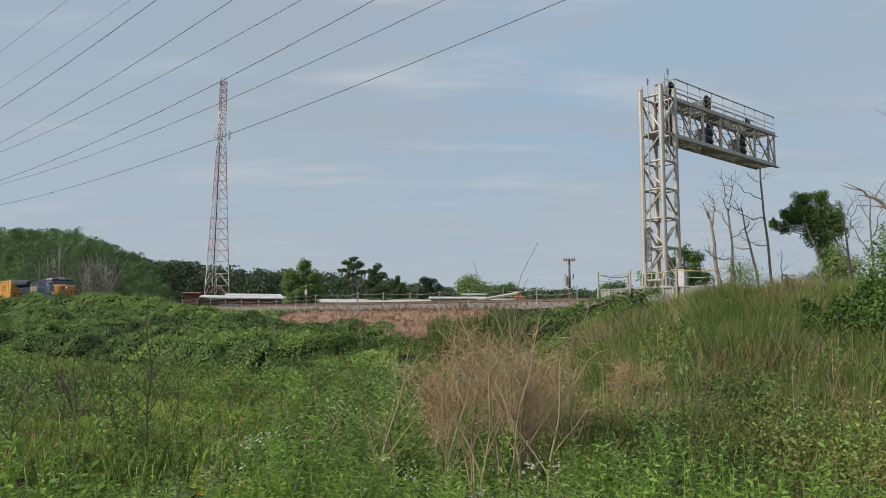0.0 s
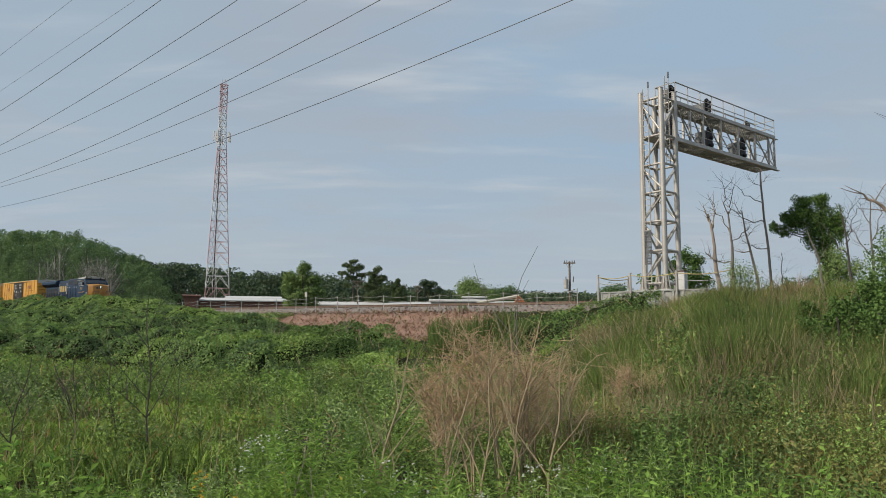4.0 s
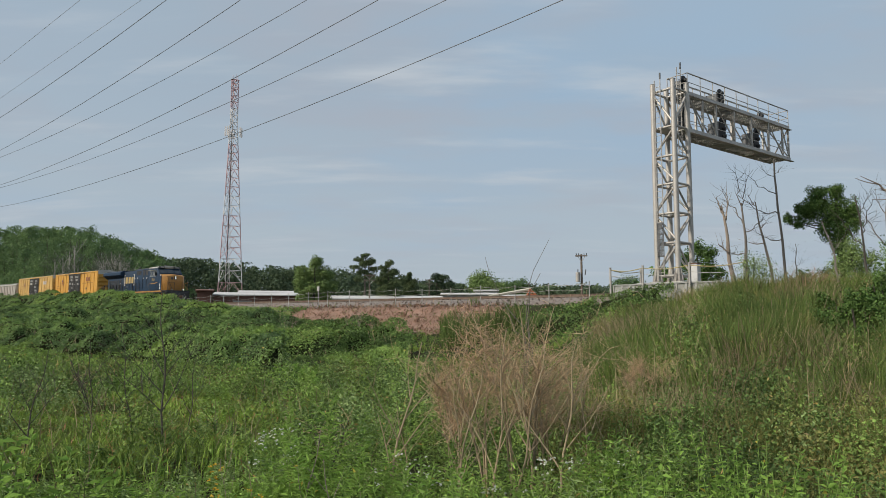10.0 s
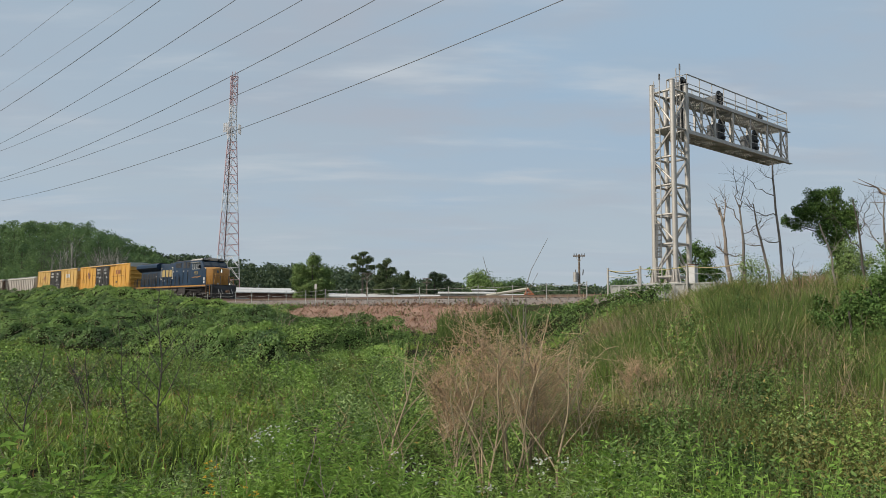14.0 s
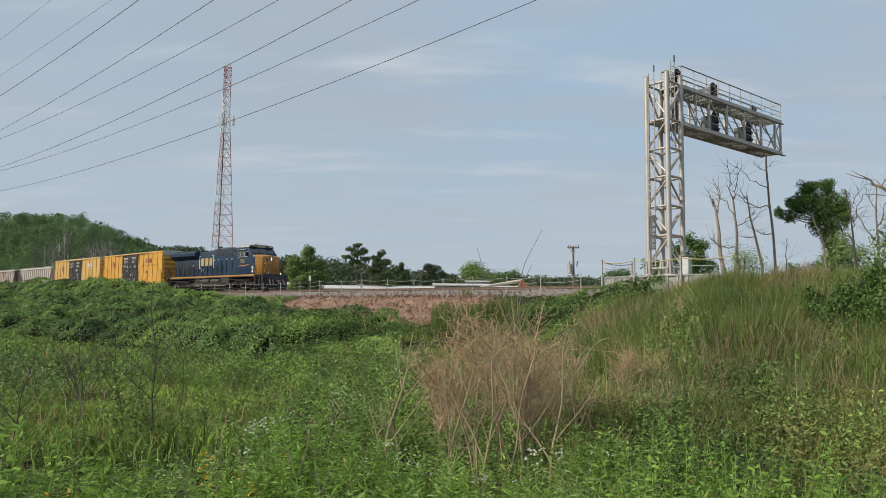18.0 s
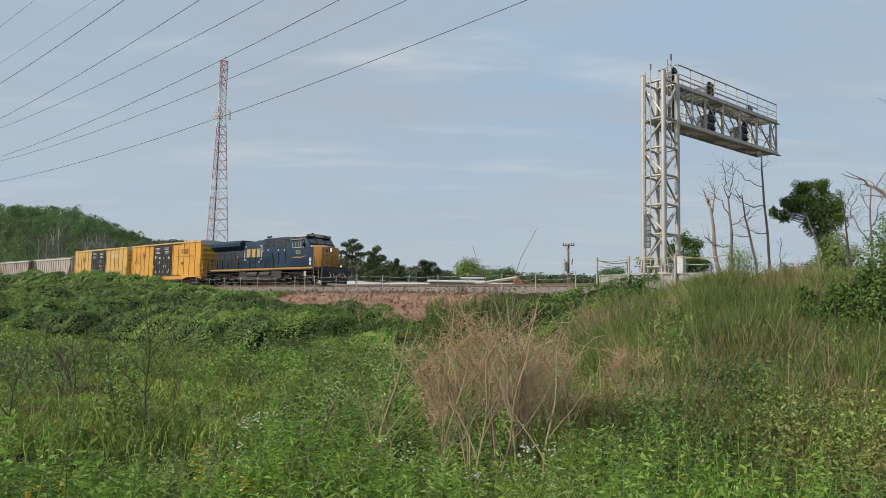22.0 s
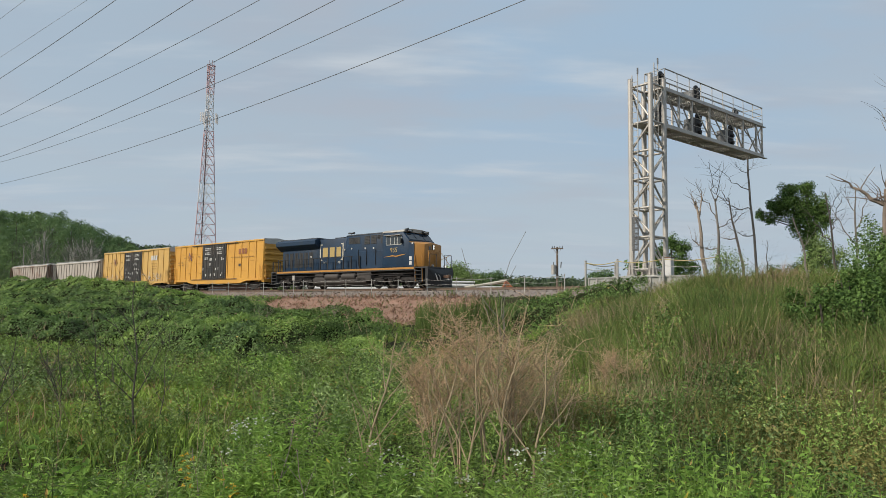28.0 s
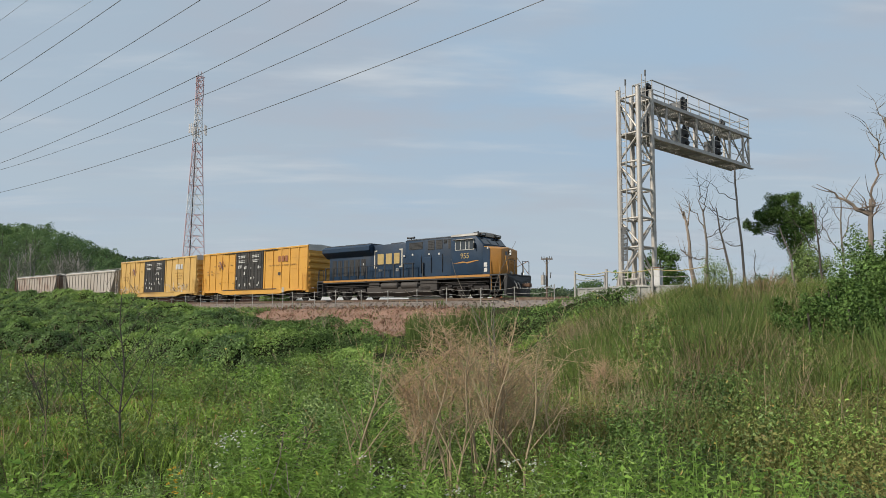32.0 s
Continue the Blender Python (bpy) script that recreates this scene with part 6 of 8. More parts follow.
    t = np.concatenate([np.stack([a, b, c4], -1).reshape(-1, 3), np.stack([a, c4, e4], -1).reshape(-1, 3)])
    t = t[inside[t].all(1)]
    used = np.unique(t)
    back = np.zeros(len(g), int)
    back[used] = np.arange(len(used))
    tagged(tri_mesh("vine_stems", g[used], back[t], VINE_SHADE), "added near-black sheet under the vines that paints shade into the leaf gaps", "vines", kind="stuff")
    # stray shoots and bare runners
    p, az, d = scatter(1100, -35, 17, 26, 110, 0.8)
    p = p[vine_area(p)]
    p[:, 2] += vine_cover(p) * 0.9
    n = len(p)
    tip = p + np.stack([RNG.normal(size=n) * 0.35, RNG.normal(size=n) * 0.35, RNG.uniform(0.15, 0.8, n)], 1)
    stem.stems(np.stack([p, (p + tip) / 2 + RNG.normal(size=(n, 3)) * 0.08, tip], 1), 0.016, 0.008)
    stuff(stem, "bare_runners", DRY_STEM, "thin pale bare runners over the vines", "twigs")


build_vines()


# --- dead brown growth on the bare bank ---
def build_bare_bank():
    b, g = Batch(), Batch()
    p, az, d = scatter(17000, -15, 6, 42, 74, 1.0)
    s, u = to_su(p)
    wob = patchy(p, 0.9, 4)
    keep = (u > -10 + 0.7 * wob) & (u < -3.1) & (az > -14 + wob) & (az < 5 + wob)
    p = p[keep]
    n = len(p)
    patch = patchy(p, 0.5, 3)
    h = RNG.uniform(0.06, 0.3, n) * (1 + 0.7 * (patch > 0.2))
    b.blades(p, np.stack([RNG.normal(size=n) * 0.2, RNG.normal(size=n) * 0.2, h], 1), 0.045, 0.4)
    sel = RNG.random(n) < 0.35
    q = p[sel] + RNG.normal(size=(sel.sum(), 3)) * 0.05
    b.leaves(q, unit(RNG.normal(size=(len(q), 3)) + [0, 0, 0.4]), 0.22, 0.12)
    stuff(b, "dead_ground_cover", DEAD_LEAF, "reddish-brown dead vegetation on the bare embankment slope", "dead plants")
    sel = (patch > 0.55) | (RNG.random(n) < 0.03)
    q = p[sel]
    m = len(q)
    g.blades(q, np.stack([RNG.normal(size=m) * 0.15, RNG.normal(size=m) * 0.15, RNG.uniform(0.25, 0.8, m)], 1), 0.04)
    # tall green broom grass at the end of the bare bank
    p, az, d = scatter(7000, -1, 7, 33, 50, 1.0)
    s, u = to_su(p)
    keep = (u < -6.0) & (u > -14) & (patchy(p, 0.55, 6) > -0.1)
    q = p[keep]
    m = len(q)
    g.blades(q, np.stack([RNG.normal(size=m) * 0.12, RNG.normal(size=m) * 0.12, RNG.uniform(0.5, 1.7, m)], 1), 0.035)
    stuff(g, "broom_grass", GRASS_BROOM, "tufts of green grass on the embankment foot", "grass")
    # stones along the ballast edge
    st = Batch()
    p, az, d = scatter(16000, -24, 12, 40, 110, 1.0)
    s, u = to_su(p)
    keep = (u > -4.2) & (u < -1.9)
    p, u = p[keep], u[keep]
    p[:, 2] = np.interp(u, [-4.2, -3.3, -1.7], [2.25, RAIL - 0.73, RAIL - 0.22])
    n = len(p)
    st.leaves(p - [0, 0, 0.02], unit(RNG.normal(size=(n, 3)) + [0, 0, 0.5]), RNG.uniform(0.08, 0.2, n), RNG.uniform(0.08, 0.2, n), fold=0.5)
    stuff(st, "ballast_stones", GRAVEL, "loose pale ballast stones at the track edge", "stones")


build_bare_bank()


# --- meadow ---
def build_meadow():
    leaf, pale, stem, short, grass, dry = Batch(), Batch(), Batch(), Batch(), Batch(), Batch()

    def free(p):
        return ~vine_area(p) & (to_su(p)[1] < -9.5)
    # short grass all over
    p = np.concatenate([scatter(40000, -37, 10, 7, 52, 0.9)[0], scatter(22000, -37, -13, 9, 18, 1.0)[0], scatter(9000, -38, -18, 48, 92, 1.0)[0]])
    d = np.hypot(p[:, 0], p[:, 1])
    az = np.degrees(np.arctan2(p[:, 0], p[:, 1]))
    keep = free(p) & (((patchy(p, 0.9, 61) > 0.0) & (d > 8)) | ((az < -13) & (d > 9) & (d < 18)))
    p, d = p[keep], d[keep]
    n = len(p)
    h = RNG.uniform(0.12, 0.34, n) * (1 + 0.4 * patchy(p, 0.45, 1))
    az = np.degrees(np.arctan2(p[:, 0], p[:, 1]))
    lawn = (az < -13) & (d > 9) & (d < 18)
    h = np.where(lawn, h * 0.6, h)
    short.blades(p, np.stack([RNG.normal(size=n) * 0.07, RNG.normal(size=n) * 0.07, h], 1), 0.006 + 0.0009 * d, 0.3)
    stuff(short, "meadow_grass", GRASS_SHORT, "short green meadow grass with reddish-brown patches", "grass")
    # leafy weeds in clumps, finer near the eye
    shade, fresh = Batch(), Batch()
    for count, per_c, rad, d0, d1, per, ln, hh, az0, az1 in ((330, 6, 0.13, 2.3, 6.5, 40, 0.088, 0.76, -37, 17), (440, 7, 0.20, 6.0, 13, 28, 0.080, 0.74, -37, 11), (560, 8, 0.34, 12, 27, 14, 0.105, 0.72, -37, 10), (560, 9, 0.55, 24, 50, 10, 0.16, 0.70, -37, 10), (400, 9, 0.8, 46, 92, 6, 0.32, 0.8, -38, -20)):
        wide = rad * RNG.uniform(0.6, 1.5, count)
        p, k, d, c = clumps(count, per_c, wide, az0, az1, d0, d1, 1.4)
        az = np.degrees(np.arctan2(p[:, 0], p[:, 1]))
        keep = free(p) & (d > 2.2)
        keep &= ~((az > -4) & (az < 12) & (d > 6.2) & (d < 10) & (RNG.random(len(p)) < 0.5))
        keep &= ~((az < -14) & (d > 9.5) & (d < 17) & (RNG.random(count)[k] < 0.85))
        tall = RNG.uniform(0.35, 1.25, count) * (1 + 0.55 * patchy(c, 0.8, 12))
        # the growth before the mown patch stays low
        dc, azc = np.hypot(c[:, 0], c[:, 1]), np.degrees(np.arctan2(c[:, 0], c[:, 1]))
        tall *= np.where(azc < -13, np.interp(dc, [3.5, 5, 6.5, 9.5, 10.5], [1.0, 0.85, 0.55, 0.42, 0.6]), 1.0)
        kind = np.select([RNG.random(count) < (0.34 if d0 < 5 else 0.12 if d0 < 20 else 0.35), patchy(c, 0.5, 15) + RNG.normal(size=count) * 0.35 > (0.2 if d0 < 20 else 0.75), RNG.random(count) < (0.28 if d0 < 20 else 0.1)], [2, 1, 3], 0)
        p, k, d = p[keep], k[keep], d[keep]
        away = (p[:, :2] - c[k][:, :2]) / wide[k][:, None]
        ring = np.minimum(np.linalg.norm(away, axis=1), 2.0)
        h = hh * tall[k] * RNG.uniform(0.8, 1.1, len(p)) * (1.08 - 0.26 * ring)
        for q, bt, wd in ((0, leaf, 0.20), (1, pale, 0.18), (2, fresh, 0.20), (3, shade, 0.40)):
            sel = kind[k] == q
            if sel.sum():
                weeds(stem if d0 < 5 else None, bt, p[sel], h[sel], per, ln * RNG.uniform(0.8, 1.25, sel.sum()), wd, rise=(-0.2, 0.8), out=away[sel] * 0.2)
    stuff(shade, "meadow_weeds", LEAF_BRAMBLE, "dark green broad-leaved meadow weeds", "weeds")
    stuff(fresh, "meadow_weeds", LEAF_BRIGHT, "fresh bright green weed clumps in the meadow", "weeds")
    # loose low leaves between the clumps
    for count, d0, d1, ln in ((4000, 3, 12, 0.05), (10000, 11, 50, 0.10)):
        p, az, d = scatter(count, -37, 13, d0, d1, 1.3)
        keep = free(p) & ~((az < -14) & (d > 9.5) & (d < 17))
        p = p[keep]
        n = len(p)
        p[:, 2] += RNG.uniform(0.05, 0.32, n)
        leaf.leaves(p, unit(RNG.normal(size=(n, 3)) * [1, 1, 0.35]), ln * RNG.uniform(0.7, 1.4, n), ln * 0.42)
    stuff(leaf, "meadow_weeds", LEAF_WEED, "green leafy meadow weeds with narrow pointed leaves", "weeds")
    stuff(pale, "meadow_weeds", LEAF_PALE, "pale grey-green meadow weeds", "weeds")
    stuff(stem, "weed_stalks", LEAF_WEED, "thin green stalks of meadow weeds", "weeds")
    # long grass and dry stalks
    p, az, d = scatter(3000, -37, 12, 7.5, 30, 1.1)
    keep = free(p) & (patchy(p, 0.7, 21) > 0.05) & ~((az < -14) & (d > 9.5) & (d < 17))
    p, d = p[keep], d[keep]
    n = len(p)
    grass.blades(p, np.stack([RNG.normal(size=n) * 0.16, RNG.normal(size=n) * 0.16, RNG.uniform(0.35, 0.85, n)], 1), 0.007 + 0.0006 * d, 0.35)
    stuff(grass, "long_grass", GRASS, "long bowed green grass blades", "grass")
    p, az, d = scatter(800, -37, 14, 4, 32, 1.2)
    keep = free(p)
    p, d = p[keep], d[keep]
    n = len(p)
    dry.blades(p, np.stack([RNG.normal(size=n) * 0.2, RNG.normal(size=n) * 0.2, RNG.uniform(0.4, 0.95, n)], 1), 0.005 + 0.0006 * d, 0.15)
    stuff(dry, "dry_stalks", GRASS_DRY, "thin tan dry stalks in the meadow", "dry grass")


build_meadow()


# --- rough slope rising to the gantry ---
def build_right_bank():
    green, dry, red, leaf, dark, stem = Batch(), Batch(), Batch(), Batch(), Batch(), Batch()
    def zone(p, az, d):
        return ~vine_area(p) & (to_su(p)[1] < -8.6) & (az > 6.5 + np.interp(d, [5, 12, 30], [3.0, 1.5, 6]))
    # loose grass between the tufts
    p, az, d = scatter(6500, 8, 38, 4.5, 34, 1.25)
    keep = zone(p, az, d)
    p, d = p[keep], d[keep]
    m = len(p)
    green.blades(p, np.stack([RNG.normal(size=m) * 0.12, RNG.normal(size=m) * 0.12, RNG.uniform(0.12, 0.42, m)], 1), 0.005 + 0.0006 * d, 0.35)
    # tufts, each of one growth
    count, per = 1250, 44
    p, k, d, c = clumps(count, per, RNG.uniform(0.08, 0.30, count), 8, 38, 5.5, 33, 1.3)
    az = np.degrees(np.arctan2(p[:, 0], p[:, 1]))
    keep = zone(p, az, d)
    tall_c = np.interp(np.hypot(c[:, 0], c[:, 1]), [5, 9, 14, 24, 33], [0.45, 0.55, 0.72, 0.92, 0.6]) * RNG.uniform(0.45, 1.3, count)
    az_c, d_c = np.degrees(np.arctan2(c[:, 0], c[:, 1])), np.hypot(c[:, 0], c[:, 1])
    field = patchy(c, 0.5, 31) + RNG.normal(size=count) * 0.35
    kind = np.where((d_c > 25) & (az_c > 25.8) & (az_c < 28.2) & (RNG.random(count) < 0.75), 2, np.where(field > 0.22, 1, np.where(patchy(c, 0.42, 71) + RNG.normal(size=count) * 0.2 > 0.15, 3, 0)))
    kind = np.where((az_c > 13) & (az_c < 16.5) & (d_c > 11) & (d_c < 14) & (RNG.random(count) < 0.6), 1, kind)
    tall_c = np.where(kind == 2, tall_c * 1.35, tall_c)
    chance = RNG.random(count)
    kind = np.where((az_c > 13.5) & (az_c < 21.5) & (d_c > 8.5) & (d_c < 12.5) & (chance < 0.5), 1, kind)
    kind = np.where((az_c > 24) & (az_c < 33) & (d_c > 6) & (d_c < 9.5) & (chance < 0.55), 3, kind)
    kind = np.where((az_c > 6.5) & (az_c < 12.8) & (d_c > 6.2) & (d_c < 11) & (chance < 0.75), 3, kind)
    gold = Batch()
    p, k, d = p[keep], k[keep], d[keep]
    n = len(p)
    tall = tall_c[k]
    out = unit(np.concatenate([p[:, :2] - c[k][:, :2], np.zeros((n, 1))], 1)) * RNG.uniform(0.0, 0.38, (n, 1))
    h = tall * RNG.uniform(0.55, 1.1, n)
    vec = (out + [0, 0, 1.0] + RNG.normal(size=(n, 3)) * [0.07, 0.07, 0]) * h[:, None]
    for q, bt in ((0, green), (1, dry), (2, red), (3, gold)):
        sel = kind[k] == q
        bt.blades(p[sel], vec[sel] + RNG.normal(size=(sel.sum(), 3)) * [0.09, 0.09, 0.0], 0.004 + 0.00055 * d[sel], 0.32)
    # large bowed tufts
    big = Batch()
    count, per = 95, 190
    p2, k2, d2, c2 = clumps(count, per, RNG.uniform(0.10, 0.26, count), 12, 38, 10, 30, 1.2)
    ok = zone(p2, np.degrees(np.arctan2(p2[:, 0], p2[:, 1])), d2)
    tall2 = RNG.uniform(0.7, 1.35, count)
    p2, k2, d2 = p2[ok], k2[ok], d2[ok]
    m = len(p2)
    out2 = unit(np.concatenate([p2[:, :2] - c2[k2][:, :2], np.zeros((m, 1))], 1)) * RNG.uniform(0.0, 0.55, (m, 1))
    v2 = (out2 + [0, 0, 1.0] + RNG.normal(size=(m, 3)) * [0.08, 0.08, 0]) * (tall2[k2] * RNG.uniform(0.5, 1.05, m))[:, None]
    pale2 = RNG.random(count)[k2] < 0.22
    big.blades(p2[~pale2], v2[~pale2], 0.004 + 0.0005 * d2[~pale2], 0.38)
    dry.blades(p2[pale2], v2[pale2] * 0.85, 0.004 + 0.0005 * d2[pale2], 0.30)
    stuff(big, "grass_tufts", GRASS_BANK, "large bowed tufts of green grass on the slope", "grass")
    # dense dark fans of broom grass, standing apart
    broom = Batch()
    for count, per, az0, az1, d0, d1, lo, hi in ((13, 330, 14, 37, 13, 24, 0.7, 1.15), (8, 380, 20.5, 27, 14, 19, 0.8, 1.2), (3, 380, 13.5, 16.5, 15, 19, 0.8, 1.1), (6, 220, 15, 37, 8, 12, 0.45, 0.7), (9, 400, 30.5, 37, 13, 17, 0.9, 1.35)):
        rad = RNG.uniform(0.14, 0.34, count)
        p3, k3, d3, c3 = clumps(count, per, rad, az0, az1, d0, d1, 1.2)
        ok = zone(p3, np.degrees(np.arctan2(p3[:, 0], p3[:, 1])), d3)
        tall3 = RNG.uniform(lo, hi, count)
        away = ((p3[:, :2] - c3[k3][:, :2]) / rad[k3][:, None])[ok]
        p3, k3, d3 = p3[ok], k3[ok], d3[ok]
        m = len(p3)
        v3 = np.concatenate([away * 0.17 + RNG.normal(size=(m, 2)) * 0.05, np.ones((m, 1))], 1) * (tall3[k3] * RNG.uniform(0.6, 1.05, m))[:, None]
        broom.blades(p3, v3, 0.005 + 0.0005 * d3, 0.14)
    stuff(broom, "broom_tussocks", GRASS_BROOM, "dense upright dark green tussocks of broom grass on the slope", "grass")
    # stands of dead tan stalks and feathery golden growth
    for bt, count, per, az0, az1, d0, d1, lo, hi in ((dry, 30, 60, 13.5, 22, 9.5, 14, 0.45, 0.85), (dry, 16, 60, 23, 36, 11, 18, 0.6, 1.0), (gold, 26, 80, 9.0, 13.5, 7.5, 11, 0.5, 0.85), (gold, 16, 70, 27, 36, 7, 10, 0.4, 0.7), (gold, 14, 70, 19, 27, 20, 27, 0.7, 1.1)):
        rad = RNG.uniform(0.10, 0.26, count)
        p4, k4, d4, c4 = clumps(count, per, rad, az0, az1, d0, d1, 1.2)
        m = len(p4)
        away = (p4[:, :2] - c4[k4][:, :2]) / rad[k4][:, None]
        v4 = np.concatenate([away * 0.10 + RNG.normal(size=(m, 2)) * 0.10, np.ones((m, 1))], 1) * (RNG.uniform(lo, hi, count)[k4] * RNG.uniform(0.6, 1.05, m))[:, None]
        bt.blades(p4, v4, 0.004 + 0.0005 * d4, 0.15)
    stuff(gold, "golden_grass", LEAF_OLIVE, "golden olive feathery grass on the slope", "grass")
    stuff(green, "bank_grass", GRASS_BANK, "tall green grass on the slope below the gantry", "grass")
    stuff(dry, "bank_dry_grass", GRASS_DRY, "tan dry grass stalks on the slope", "dry grass")
    stuff(red, "plume_grass", GRASS_RED, "reddish plume grass along the slope crest", "grass")
    # tall pale stalks
    q, _, d, _ = clumps(60, 11, RNG.uniform(0.10, 0.40, 60), 11, 37, 8, 26, 1.2)
    az = np.degrees(np.arctan2(q[:, 0], q[:, 1]))
    keep = zone(q, az, d)
    q, d = q[keep], d[keep]
    m = len(q)
    stalk = Batch()
    hv = np.stack([RNG.normal(size=m) * 0.22, RNG.normal(size=m) * 0.22, RNG.uniform(0.35, 1.1, m)], 1)
    stalk.stems(np.stack([q, q + hv * 0.5 + RNG.normal(size=(m, 3)) * 0.02, q + hv], 1), 0.003 + 0.00022 * d, 0.0015 + 0.00015 * d)
    stuff(stalk, "pale_stalks", GRASS_DRY, "tall pale dry stalks on the slope", "dry stalks")
    # low leafy cover between the tufts
    for count, d0, d1, per, ln in ((2200, 4.5, 10, 22, 0.042), (3600, 9, 32, 13, 0.068)):
        p, az, d = scatter(count, 9, 38, d0, d1, 1.3)
        keep = ~vine_area(p) & (to_su(p)[1] < -8.6) & (patchy(p, 0.6, 37) + RNG.normal(size=len(p)) * 0.15 > -0.25)
        p = p[keep]
        n = len(p)
        sel = patchy(p, 0.45, 41) > -0.2
        for ss, bt in ((sel, dark), (~sel, leaf)):
            weeds(None, bt, p[ss], RNG.uniform(0.2, 0.75, ss.sum()), per, ln * 0.8 * RNG.uniform(0.7, 1.2, ss.sum()), 0.5, lean=0.3, low=0.05, rise=(-0.3, 0.5))
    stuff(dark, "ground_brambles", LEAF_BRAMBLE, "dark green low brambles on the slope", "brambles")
    stuff(leaf, "slope_weeds", LEAF_WEED, "green low weeds on the slope", "weeds")


build_right_bank()


def build_bushes():
    """Leafy humps that break up the meadow and the slope."""
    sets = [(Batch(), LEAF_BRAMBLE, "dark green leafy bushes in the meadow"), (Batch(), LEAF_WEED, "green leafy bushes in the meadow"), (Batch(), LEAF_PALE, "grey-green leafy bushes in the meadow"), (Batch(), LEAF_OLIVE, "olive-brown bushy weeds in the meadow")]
    for n, az0, az1, d0, d1, mix in ((190, -37, 9, 9, 30, (0.16, 0.50, 0.22, 0.12)), (70, 10, 37, 5.5, 21, (0.42, 0.16, 0.12, 0.30)), (28, 13, 25, 6.2, 9.2, (0.9, 0.1, 0.0, 0.0)), (26, 24, 36, 6.2, 9.5, (0.3, 0.2, 0.1, 0.4)), (52, 16, 36, 10, 19, (0.75, 0.15, 0.0, 0.1)), (14, 7.5, 12.5, 7.5, 10, (0.0, 0.1, 0.1, 0.8)), (24, 13, 21, 12, 19, (0.7, 0.1, 0.0, 0.2))):
        p, az, d = scatter(n, az0, az1, d0, d1, 1.15)
        ok = ~vine_area(p) & (to_su(p)[1] < -10) & ~((az < -14) & (d > 9.5) & (d < 17) & (RNG.random(n) < 0.7))
        ok &= ~((az > -3) & (az < 11) & (d > 5.5) & (d < 9.5))
        for c, dd in zip(p[ok], d[ok]):
            k = RNG.choice(4, p=mix)
            r = RNG.uniform(0.22, 0.55) * (0.8 + dd / 30)
            h = RNG.uniform(0.35, 0.85) * (0.9 + dd / 60)
            bush(sets[k][0], c, r, h * (0.75 if az0 > 0 and d0 < 11 else 1.0), int(RNG.uniform(380, 600)), 0.032 + 0.0019 * dd)
    for bt, mt, lab in sets:
        stuff(bt, "low_bushes", mt, lab, "bushes")


build_bushes()


# --- plants that stand out near the eye ---
def build_leafy_shrub(az, d, h, n_stem, ln, width, mat, label, spread=0.35):
    per = 46 if width < 0.3 else 34
    c = polar(az, d)
    z = float(ground(c.x, c.y))
    top = thing("leafy_shrub", Matrix.Translation((c.x, c.y, z)), label, "shrub", "bright leafy shrubs")
    st, lf = Batch(), Batch()
    a = RNG.uniform(0, 6.28, n_stem)
    r = np.sqrt(RNG.random(n_stem)) * spread
    root = np.stack([r * np.cos(a), r * np.sin(a), np.full(n_stem, -0.05)], 1)
    weeds(st, lf, root, h * RNG.uniform(0.6, 1.1, n_stem), per, ln * RNG.uniform(0.8, 1.2, n_stem), width * (0.75 if width < 0.3 else 1.15), lean=0.10, low=0.15, rise=(-0.25, 0.75), r=0.006, out=root[:, :2] / max(spread, 0.1) * 0.32)
    tagged(st.mesh("stalk_mass", LEAF_WEED, top), kind="stuff")
    tagged(lf.mesh("leaf_mass", mat, top), kind="stuff")


